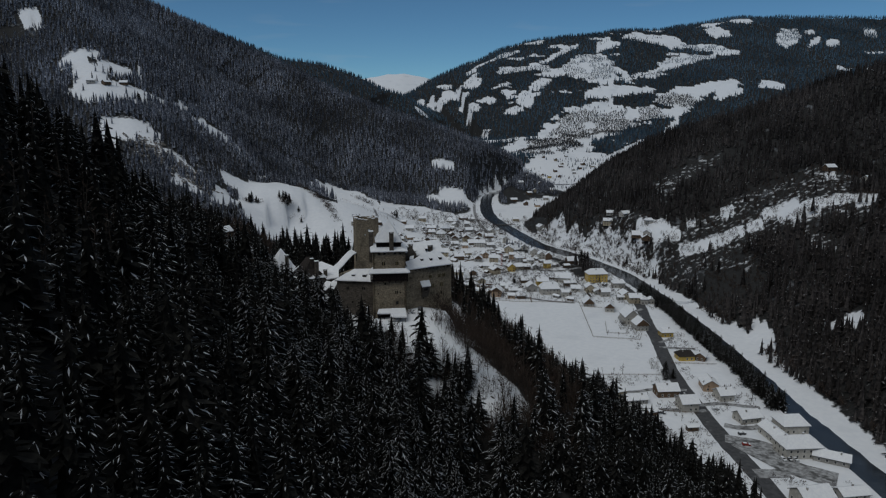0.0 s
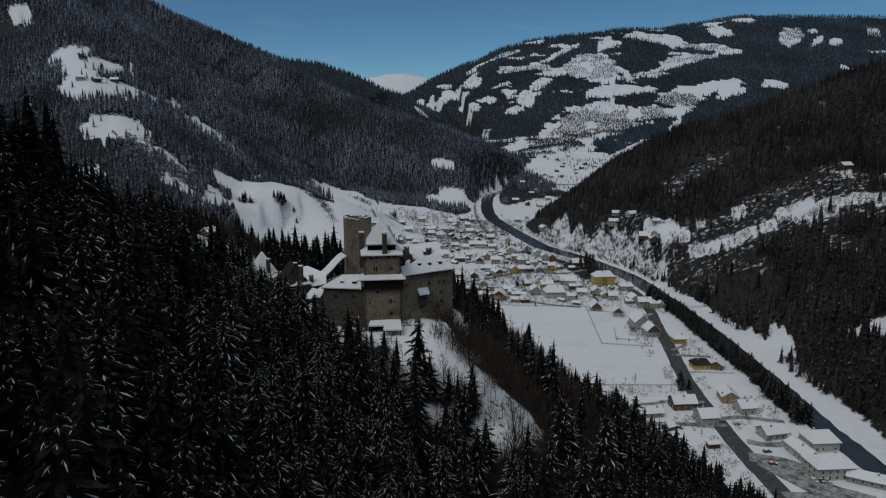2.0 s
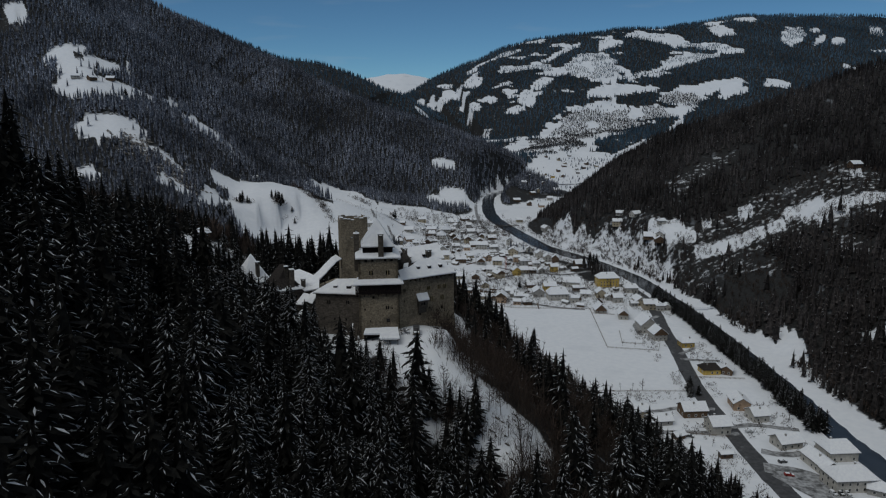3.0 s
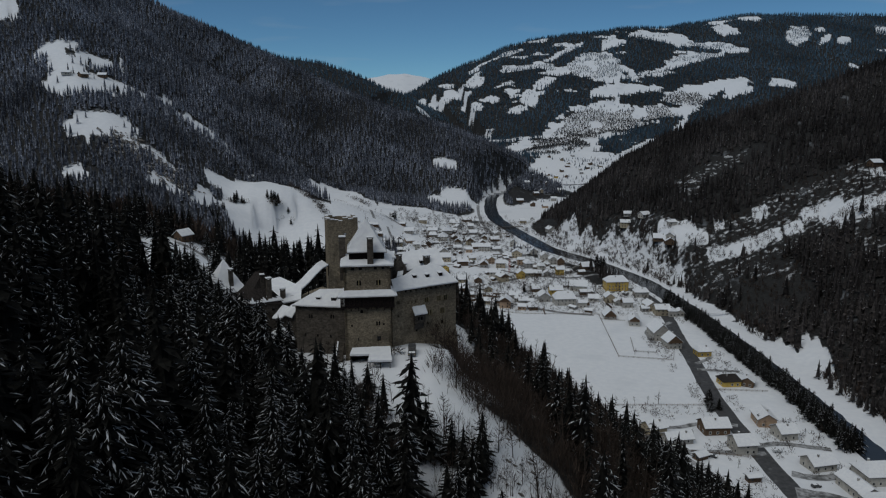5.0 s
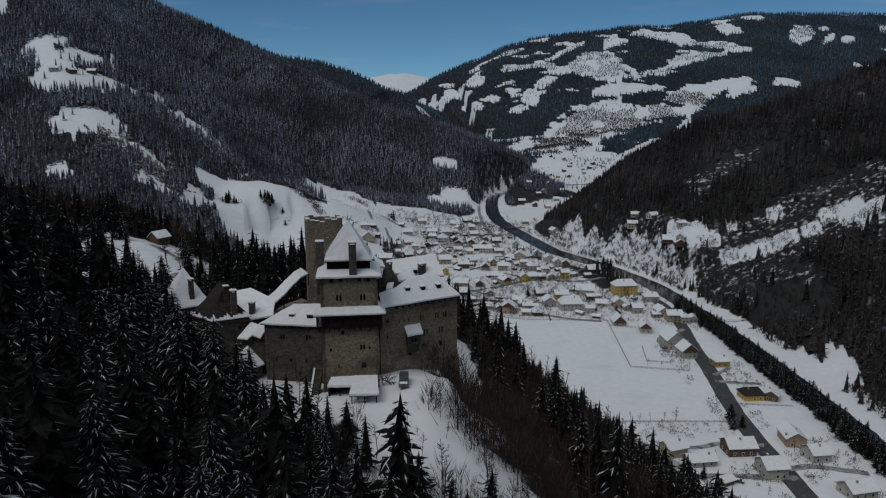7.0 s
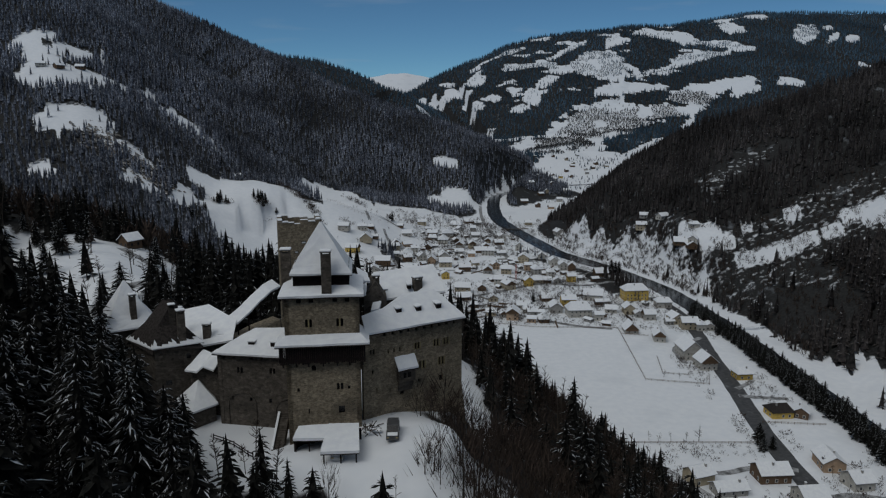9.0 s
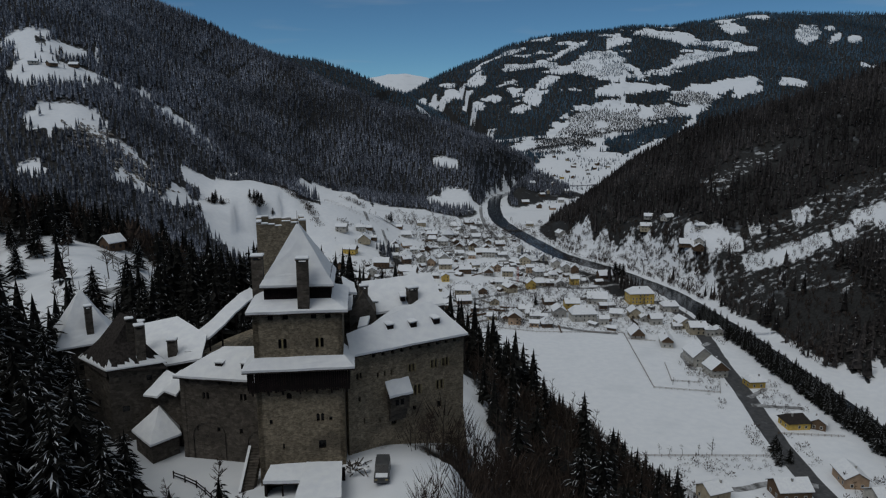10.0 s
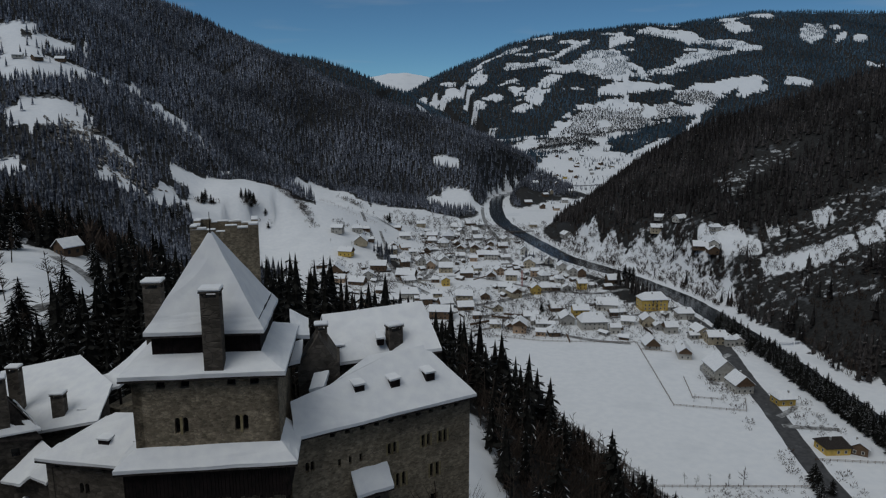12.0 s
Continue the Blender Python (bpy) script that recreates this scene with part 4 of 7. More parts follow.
# ---- covered wall-walk climbing behind the keep
wall_walk = tagged(empty("covered_wall_walk"), "curtain wall with a snowy roofed walk climbing the rock", "castle")
bm = bmesh.new()
prism(bm, [(-42.6, 259.0), (-40.4, 258.0), (-37.2, 263.4), (-35.2, 270.2), (-37.4, 272.4), (-40.6, 266.0)], 94, 107.2)
part("wall", bm, STONE, wall_walk)
walk_line = [(-43.5, 258.5, 109.0), (-41.0, 259.4, 109.6), (-39.4, 261.3, 110.9), (-37.8, 264.3, 112.6), (-36.3, 267.8, 113.9), (-35.1, 270.8, 114.3)]
roof(wall_walk, [[a, b, (b[0] - 2.2, b[1] + 1.9, b[2] + 0.9), (a[0] - 2.2, a[1] + 1.9, a[2] + 0.9)] for a, b in zip(walk_line, walk_line[1:])], 0.2, 41.0)
for x, y, z in walk_line:
    bm = bmesh.new()
    box(bm, x - 0.12, x + 0.12, y + 0.12, y + 0.36, z - 3.4, z - 0.1)
    part("post", bm, DARK_WOOD, wall_walk)

# ---- the gate tower with its half-bare shingled roof
gate = tagged(empty("gate_tower"), "gate tower with dark shingled roof, snow only patchy", "castle")
GC = [(-50.6, 242.8), (-44.0, 246.4), (-50.2, 252.6), (-57.0, 248.0)]
bm = bmesh.new()
prism(bm, GC, 92, 110.4)
gw = part("wall", bm, PLASTER, gate)


def set_window(parent, p, q, u, z, w, h, mat=None):
    """A dark window let into the face p-q of a solid wall, inside a shallow stone frame."""
    a, b = Vector((*p, 0)), Vector((*q, 0))
    m = Matrix.Translation(a + (b - a).normalized() * u + Vector((0, 0, z))) @ Matrix.Rotation(math.atan2((b - a).y, (b - a).x), 4, "Z")
    f = bmesh.new()
    for x0, x1, z0, z1 in ((-w / 2 - 0.12, -w / 2, -h / 2, h / 2), (w / 2, w / 2 + 0.12, -h / 2, h / 2), (-w / 2 - 0.12, w / 2 + 0.12, h / 2, h / 2 + 0.12), (-w / 2 - 0.18, w / 2 + 0.18, -h / 2 - 0.1, -h / 2)):
        box(f, x0, x1, -0.07, 0.03, z0, z1)
    bmesh.ops.transform(f, matrix=m, verts=f.verts[:])
    part("window_frame", f, PLASTER, parent)
    g = bmesh.new()
    box(g, -w / 2, w / 2, -0.015, 0.03, -h / 2, h / 2)
    bmesh.ops.transform(g, matrix=m, verts=g.verts[:])
    part("window", g, mat or WINDOW_DARK, parent)


set_window(gw, GC[0], GC[1], 5.6, 107.9, 0.8, 0.9)
set_window(gw, GC[0], GC[1], 2.0, 103.5, 1.0, 0.9)
set_window(gw, GC[3], GC[0], 4.5, 104.0, 0.6, 0.8)


def grown(points, c, k):
    return [(c[0] + (x - c[0]) * k, c[1] + (y - c[1]) * k) for x, y in points]


gm = (-50.6, 247.6)
ge, gk = grown(GC, gm, 1.14), grown(GC, gm, 0.55)
gt = [(-48.6, 247.0), (-48.0, 247.6), (-50.4, 249.4), (-51.0, 248.8)]
gfac = [[(*ge[i], 110.1), (*ge[(i + 1) % 4], 109.2), (*gk[(i + 1) % 4], 113.4), (*gk[i], 113.4)] for i in range(4)] + [[(*gk[i], 113.4), (*gk[(i + 1) % 4], 113.4), (*gt[(i + 1) % 4], 117.4), (*gt[i], 117.4)] for i in range(4)]
g_roof = roof(gate, gfac, bare=True)
bm = bmesh.new()
rng = random.Random(8)
for i in range(4):
    a, b = Vector((*ge[i], 110.1)), Vector((*ge[(i + 1) % 4], 110.1))
    c, d = Vector((*gk[(i + 1) % 4], 113.4)), Vector((*gk[i], 113.4))
    k = 0.0
    while k < 1:
        w = rng.uniform(0.06, 0.13)
        reach = rng.uniform(0.08, 0.42) if i < 2 else rng.uniform(0.05, 0.25)
        p, q = a.lerp(b, k), a.lerp(b, min(k + w, 1))
        p2, q2 = p.lerp(d.lerp(c, k), reach), q.lerp(d.lerp(c, min(k + w, 1)), reach * rng.uniform(0.4, 1))
        slab(bm, [tuple(v + Vector((0, 0, 0.2))) for v in (p, q, q2, p2)], 0.19)
        k += w
part("snow_patch", bm, ROOF_SNOW, g_roof, "ragged snow left along the eaves")
chimney(gate, -46.6, 245.4, 110.0, 116.3, 1.3, 1.1, 30)
chimney(gate, -48.6, 246.6, 112.0, 117.0, 1.0, 0.9, 30)

# ---- hip-roofed outwork and the little linking roof
outwork = tagged(empty("castle_outwork"), "small masonry outwork under a snowy hipped roof", "castle")
OC = [(-42.0, 236.4), (-39.4, 239.8), (-42.6, 245.8), (-46.2, 240.6)]
bm = bmesh.new()
prism(bm, OC, 90, 101.6)
part("wall", bm, PLASTER, outwork)
oe = grown(OC, (-42.6, 240.8), 1.16)
roof(outwork, [[(*oe[i], 101.3), (*oe[(i + 1) % 4], 101.3), (-43.0, 242.0, 104.6)] for i in range(4)], 0.2, 43.0)
link = tagged(empty("castle_passage"), "narrow castle passage with a zigzag snowy roof", "castle")
bm = bmesh.new()
prism(bm, [(-44.6, 242.8), (-38.2, 241.6), (-37.4, 247.0), (-43.6, 248.0)], 94, 106.8)
part("wall", bm, PLASTER, link)
roof(link, [[(-45.2, 241.9, 106.4), (-42.9, 241.4, 106.3), (-41.2, 244.6, 108.6), (-43.4, 246.6, 108.6)], [(-42.9, 241.4, 106.3), (-41.6, 241.2, 107.4), (-40.2, 244.4, 109.4), (-41.2, 244.6, 108.6)], [(-41.6, 241.2, 107.4), (-39.8, 240.8, 106.8), (-38.2, 244.0, 109.6), (-40.2, 244.4, 109.4)]], 0.18, 47.0)

# ---- the corner tower with a steep pointed roof
corner = tagged(empty("corner_tower"), "corner tower with a steep snowy pyramid roof", "castle")
TC = [(-63.6, 252.9), (-56.8, 257.7), (-61.9, 266.1), (-69.0, 261.0)]
bm = bmesh.new()
prism(bm, TC, 90, 110.2)
tw = part("wall", bm, PLASTER, corner)
set_window(tw, TC[0], TC[1], 3.0, 106.0, 0.6, 0.9)
tm = (-62.9, 259.5)
te, tk = grown(TC, tm, 1.2), grown(TC, tm, 0.8)
tt = grown(TC, tm, 0.03)
roof(corner, [[(*te[i], 110.0), (*te[(i + 1) % 4], 110.0), (*tk[(i + 1) % 4], 112.3), (*tk[i], 112.3)] for i in range(4)] + [[(*tk[i], 112.3), (*tk[(i + 1) % 4], 112.3), (*tt[(i + 1) % 4], 118.2), (*tt[i], 118.2)] for i in range(4)], 0.16, 53.0)
chimney(corner, -60.0, 256.2, 110.0, 116.3, 1.1, 1.0, 35)
bm = bmesh.new()
bmesh.ops.create_cone(bm, cap_ends=True, segments=6, radius1=0.06, radius2=0.02, depth=1.6, matrix=Matrix.Translation((-62.9, 259.5, 119.1)))
part("finial", bm, DARK_WOOD, corner)

# ---- the roofless back tower
ruin = tagged(empty("back_tower"), "roofless square stone tower, snow on its broken top", "castle")
BC = [(-35.0, 271.0), (-26.2, 273.6), (-28.4, 281.6), (-37.2, 279.0)]
bm = bmesh.new()
prism(bm, BC, 92, 126.6)
part("wall", bm, STONE, ruin)
rng = random.Random(21)
for i in range(4):
    a, b = Vector((*BC[i], 0)), Vector((*BC[(i + 1) % 4], 0))
    way = (b - a).normalized()
    ang, k = math.atan2(way.y, way.x), 0.0
    while k < (b - a).length - 0.2:
        w = min(rng.uniform(0.8, 1.7), (b - a).length - k)
        h = rng.choice((0.9, 1.3, 1.6, 1.7, 1.2))
        m = Matrix.Translation(a + way * k) @ Matrix.Rotation(ang, 4, "Z")
        bm = bmesh.new()
        box(bm, 0, w - 0.02, 0.02, 1.0, 126.6, 126.6 + h)
        bmesh.ops.transform(bm, matrix=m, verts=bm.verts[:])
        merlon = part("merlon", bm, STONE, ruin)
        bm = bmesh.new()
        box(bm, 0, w - 0.02, 0.0, 1.0, 126.6 + h, 126.6 + h + rng.uniform(0.12, 0.28), 0.05)
        bmesh.ops.transform(bm, matrix=m, verts=bm.verts[:])
        part("snow_cap", bm, ROOF_SNOW, merlon)
        k += w
set_window(ruin, BC[0], BC[1], 5.2, 123.5, 0.8, 0.35, ROOF_SNOW)
set_window(ruin, BC[0], BC[1], 3.6, 121.5, 0.6, 0.3, ROOF_SNOW)

# ---------------------------------------------------------------- the yard before the keep
shed = tagged(empty("carport"), "open timber carport with a snow-laden flat roof", "shed")
roof(shed, [[(-22.3, 222.9, 103.0), (-17.6, 223.1, 103.0), (-17.6, 226.4, 103.6), (-22.1, 225.8, 103.6)]], 0.3, 59.0)
roof(shed, [[(-17.6, 219.2, 102.8), (-12.1, 219.6, 102.8), (-13.0, 226.6, 103.7), (-17.6, 226.4, 103.7)]], 0.32, 61.0)
for x, y in ((-17.2, 219.7), (-14.8, 219.8), (-12.6, 220.0), (-12.9, 223.4), (-17.4, 223.4), (-20.0, 223.3), (-22.0, 223.2), (-22.0, 225.4)):
    g = height_at(x, y)
    bm = bmesh.new()
    box(bm, x - 0.09, x + 0.09, y - 0.09, y + 0.09, g - 0.3, 103.0)
    part("post", bm, DARK_WOOD, shed)
bm = bmesh.new()
box(bm, -22.2, -12.6, 226.2, 226.35, 100.2, 103.3)
box(bm, -22.25, -22.1, 223.2, 226.3, 100.2, 103.2)
part("back_wall", bm, DARK_WOOD, shed)


def vehicle(name, label, m, paint, van, snow):
    """A parked car: body, glazing, wheels and lamps; x across, front towards -y."""
    car = tagged(empty(name, m), label, "car")
    w, n, h = (0.95, 4.7, 1.95) if van else (0.88, 4.2, 1.42)
    bm = bmesh.new()
    side = [(0.25, 0.0), (0.55, -0.05), (0.95, 0.05), (1.05, 1.0), (h - 0.05, 1.75 if van else 1.6), (h, 2.0), (h - 0.02, n - 0.35), (1.0, n), (0.3, n - 0.05)]
    rows = [[bm.verts.new((s * w * (0.88 if z > 1.2 else 1.0), y, z)) for z, y in side] for s in (-1, 1)]
    for i in range(len(side)):
        j = (i + 1) % len(side)
        bm.faces.new((rows[0][i], rows[0][j], rows[1][j], rows[1][i]))
    bm.faces.new(rows[0][::-1])
    bm.faces.new(rows[1])
    bmesh.ops.recalc_face_normals(bm, faces=bm.faces[:])
    bmesh.ops.bevel(bm, geom=bm.edges[:], offset=0.05, segments=2, affect="EDGES")
    body = part("body", bm, paint, car)
    bm = bmesh.new()
    y0, y1 = (1.05, 1.72) if van else (1.05, 1.55)
    slab(bm, [(-w * 0.84, y0, 1.12), (w * 0.84, y0, 1.12), (w * 0.8, y1, h - 0.1), (-w * 0.8, y1, h - 0.1)], 0.03)
    bmesh.ops.translate(bm, vec=(0, -0.05, 0.04), verts=bm.verts[:])
    part("windscreen", bm, WINDOW_DARK, body)
    for s in (-1, 1):
        bm = bmesh.new()
        box(bm, s * w * 0.93 - 0.03, s * w * 0.93 + 0.03, 1.7, n - 0.7, 1.12, h - 0.22)
        part("side_window", bm, WINDOW_DARK, body)
        bm = bmesh.new()
        box(bm, s * w * 0.7 - 0.17, s * w * 0.7 + 0.17, -0.08, 0.02, 0.62, 0.8, 0.02)
        part("headlight", bm, PALE_STONE, body, "pale headlight")
        for y in (0.8, n - 0.85):
            bm = bmesh.new()
            bmesh.ops.create_cone(bm, cap_ends=True, segments=14, radius1=0.33, radius2=0.33, depth=0.2, matrix=Matrix.Translation((s * (w - 0.08), y, 0.33)) @ Matrix.Rotation(radians(90), 4, "Y"))
            part("wheel", bm, DARK_WOOD, car, "dark tyre")
    if snow:
        bm = bmesh.new()
        slab(bm, [(-w * 0.8, 0.1, 1.03), (w * 0.8, 0.1, 1.03), (w * 0.8, 0.95, 1.12), (-w * 0.8, 0.95, 1.12)], 0.08)
        part("snow_cover", bm, ROOF_SNOW, body)
        if not van:
            bm = bmesh.new()
            box(bm, -w * 0.75, w * 0.75, 1.9, n - 0.5, h, h + 0.14, 0.05)
            part("snow_cover", bm, ROOF_SNOW, body)
    return car


GREY_PAINT = material("grey_paint", (0.05, 0.052, 0.055), (0.08, 0.082, 0.085), 0.35, 1.0, spec=0.5)
WHITE_PAINT = material("pale_paint", (0.4, 0.42, 0.44), (0.5, 0.52, 0.53), 0.35, 1.0, spec=0.5)
RED_PAINT = material("red_paint", (0.22, 0.02, 0.015), (0.3, 0.03, 0.02), 0.35, 1.0, spec=0.5)
vehicle("van", "dark grey van with snow on its bonnet in the yard", pose(-7.7, 223.9, height_at(-7.7, 226) + 0.02, 0, 0, 2), GREY_PAINT, True, True)
vehicle("car", "pale car parked under the snowy carport", pose(-15.4, 220.0, height_at(-15.4, 222) + 0.02, 0, 0, 1), WHITE_PAINT, False, True)

# heap of bicycles and timber by the keep's corner
rng = random.Random(12)
heap = tagged(empty("timber_heap", Matrix.Translation((-11.2, 228.1, height_at(-11.2, 228.1)))), "heap of dark timber and rods beside the keep", "timber heap")
for k in range(26):
    bm = bmesh.new()
    box(bm, -0.05, 0.05, -rng.uniform(0.4, 1.0), rng.uniform(0.4, 1.0), -0.05, 0.05)
    bmesh.ops.transform(bm, matrix=Matrix.Translation((rng.uniform(-1.4, 1.4), rng.uniform(-1.5, 1.5), rng.uniform(0.1, 0.7))) @ Euler((rng.uniform(0, 3), rng.uniform(0, 3), rng.uniform(0, 3))).to_matrix().to_4x4(), verts=bm.verts[:])
    part("rod", bm, BARK, heap)
for k in range(9):
    bm = bmesh.new()
    bmesh.ops.create_icosphere(bm, subdivisions=1, radius=rng.uniform(0.25, 0.5), matrix=Matrix.Translation((rng.uniform(-1.3, 1.5), rng.uniform(-1.6, 1.5), 0.35)) @ Matrix.Diagonal((1, 1, 0.6, 1)))
    part("snow_cover", bm, ROOF_SNOW, heap)

# stair along the keep's flank
stair = tagged(empty("stone_stair"), "narrow stair with a snowy side wall climbing the keep", "stair")
for k in range(18):
    x, y, z = -25.6, 226.2 + 0.34 * k, 99.0 + 0.24 * k
    bm = bmesh.new()
    box(bm, x - 0.7, x + 0.7, y, y + 0.36, z - 1.5, z)
    part("step", bm, PLASTER, stair)
bm = bmesh.new()
slab(bm, [(-26.6, 226.6, 99.6), (-26.35, 226.6, 99.6), (-26.35, 232.0, 103.2), (-26.6, 232.0, 103.2)], 2.2)
side_wall = part("side_wall", bm, PLASTER, stair)
bm = bmesh.new()
slab(bm, [(-26.65, 226.5, 99.8), (-26.3, 226.5, 99.8), (-26.3, 232.0, 103.4), (-26.65, 232.0, 103.4)], 0.19)
part("snow_cover", bm, ROOF_SNOW, side_wall)

# curved fence on the slope below the low wing
fence = tagged(empty("slope_fence"), "dark wooden rail fence curving down the snowy slope", "fence")
path = [(-37.5, 232.5), (-35.5, 231.4), (-33.4, 230.0), (-31.6, 228.2), (-30.0, 226.0), (-28.6, 223.8)]
tops = []
for x, y in path:
    g = height_at(x, y)
    tops.append(Vector((x, y, g + 1.0)))
    bm = bmesh.new()
    box(bm, x - 0.07, x + 0.07, y - 0.07, y + 0.07, g - 0.3, g + 1.1)
    part("post", bm, DARK_WOOD, fence)
for a, b in zip(tops, tops[1:]):
    for drop in (0.05, 0.5):
        bm = bmesh.new()
        slab(bm, [tuple(a + Vector((0, -0.05, -drop))), tuple(b + Vector((0, -0.05, -drop))), tuple(b + Vector((0, 0.05, -drop))), tuple(a + Vector((0, 0.05, -drop)))], 0.14)
        part("rail", bm, DARK_WOOD, fence)
# ---------------------------------------------------------------- the village
def paint(name, c, rough=0.85):
    return material(name, tuple(v * 0.82 for v in c), tuple(min(v * 1.1, 0.9) for v in c), rough, 1.6, spots=tuple(v * 0.7 for v in c), spot_size=3.0, spot_at=0.66, objects=0.12)


WALLS = {"white": paint("white_render", (0.46, 0.44, 0.4)), "cream": paint("cream_render", (0.42, 0.36, 0.26)), "yellow": paint("yellow_render", (0.55, 0.38, 0.10)),
         "grey": paint("grey_render", (0.34, 0.33, 0.31)), "brown": paint("brown_timber", (0.13, 0.085, 0.055)), "rose": paint("tan_render", (0.45, 0.32, 0.22))}
GLASS = material("window_glass", (0.015, 0.017, 0.02), (0.04, 0.045, 0.05), 0.12, 0.8, spec=0.6)
FRAME_PAINT = material("frame_paint", (0.55, 0.54, 0.5), (0.68, 0.67, 0.63), 0.6, 0.6)


def unit_box(name, mat):
    bm = bmesh.new()
    box(bm, -0.5, 0.5, -0.5, 0.5, -0.5, 0.5)
    me = bpy.data.meshes.new(name)
    bm.to_mesh(me)
    bm.free()
    me.materials.append(mat)
    return me


PANE, SASH, STACK, CAP, BOARD = unit_box("pane", GLASS), unit_box("frame", FRAME_PAINT), unit_box("chimney", WALLS["grey"]), unit_box("snow_cap", ROOF_SNOW), unit_box("board", WALLS["brown"])
village_rng = random.Random(77)


def house(x, y, turn, w, n, h, tone, pitch=0.75, hip=0.0, gable_timber=False, detail=1, base=None, label=None, snow=0.3, name="house"):
    """A gabled or hipped house; w across the ridge (local y), n along it (local x), h to the eaves."""
    g = height_at(x, y) if base is None else base
    words = {"white": "white-rendered", "cream": "cream-coloured", "yellow": "yellow-painted", "grey": "grey-rendered", "brown": "dark timber", "rose": "tan-coloured"}
    top = tagged(empty(name, pose(x, y, g, 0, 0, turn)), label or f"{words[tone]} village {name} under a snowy {'hipped' if hip else 'gabled'} roof", name, group="village houses")
    r = h + pitch * w / 2
    bm = bmesh.new()
    if hip:
        prism(bm, [(-n / 2, -w / 2), (n / 2, -w / 2), (n / 2, w / 2), (-n / 2, w / 2)], -0.6, h)
    else:
        ends = []
        for sx in (-n / 2, n / 2):
            ends.append([bm.verts.new((sx, yy, z)) for yy, z in ((-w / 2, -0.6), (w / 2, -0.6), (w / 2, h), (0, r), (-w / 2, h))])
        bm.faces.new(ends[0])
        bm.faces.new(ends[1][::-1])
        for i in range(5):
            j = (i + 1) % 5
            bm.faces.new((ends[0][j], ends[0][i], ends[1][i], ends[1][j]))
        bmesh.ops.recalc_face_normals(bm, faces=bm.faces[:])
    wall = part("wall", bm, WALLS[tone], top)
    o, ox = 0.75, 0.6
    ez = h - pitch * o
    k = hip * n / 2
    if hip:
        A, B, C, D = (-n / 2 - ox, -w / 2 - o, ez), (n / 2 + ox, -w / 2 - o, ez), (n / 2 + ox, w / 2 + o, ez), (-n / 2 - ox, w / 2 + o, ez)
        P, Q = (-n / 2 + k, 0, r), (n / 2 - k, 0, r)
        facets = [[A, B, Q, P], [C, D, P, Q], [B, C, Q], [D, A, P]]
    else:
        facets = [[(-n / 2 - ox, -w / 2 - o, ez), (n / 2 + ox, -w / 2 - o, ez), (n / 2 + ox, 0, r), (-n / 2 - ox, 0, r)], [(n / 2 + ox, w / 2 + o, ez), (-n / 2 - ox, w / 2 + o, ez), (-n / 2 - ox, 0, r), (n / 2 + ox, 0, r)]]
    bm = bmesh.new()
    for f in facets:
        slab(bm, [(a, b, c + 0.14) for a, b, c in f], 0.16)
    rf = part("roof", bm, SHINGLE, top)
    if snow:
        bm = bmesh.new()
        for f in facets:
            slab(bm, [(a, b, c + 0.14 + snow) for a, b, c in f], snow - 0.008)
        part("snow_cover", bm, ROOF_SNOW, rf)
    for _ in range(1 if detail else 0):
        cx, cy = village_rng.uniform(-n * 0.3, n * 0.3), village_rng.choice((-1, 1)) * w * 0.14
        cz = r - abs(cy) * pitch
        ch = shared("chimney", STACK, top, Matrix.Translation((cx, cy, cz + 0.5)) @ Matrix.Diagonal((0.7, 0.7, 2.0, 1)))
        shared("snow_cap", CAP, ch, Matrix.Translation((0, 0, 0.55)) @ Matrix.Diagonal((1.1, 1.1, 0.12, 1)))
    storeys = max(1, int(h // 2.6))

    def windows(face_turn, dist, span, rows):
        count = max(2, int(span // 3.0))
        for s in range(rows):
            for i in range(count):
                if village_rng.random() < 0.1:
                    continue
                u = (i + 0.5) / count * span - span / 2
                m = Matrix.Rotation(radians(face_turn), 4, "Z") @ Matrix.Translation((u, -dist, 1.5 + 2.7 * s))
                if detail > 1:
                    fr = shared("window", SASH, wall, m @ Matrix.Diagonal((1.25, 0.1, 1.55, 1)))
                    shared("pane", PANE, fr, Matrix.Translation((0, -0.2, 0)) @ Matrix.Diagonal((0.76, 0.9, 0.8, 1)))
                else:
                    shared("window", PANE, wall, m @ Matrix.Diagonal((1.0, 0.12, 1.3, 1)))
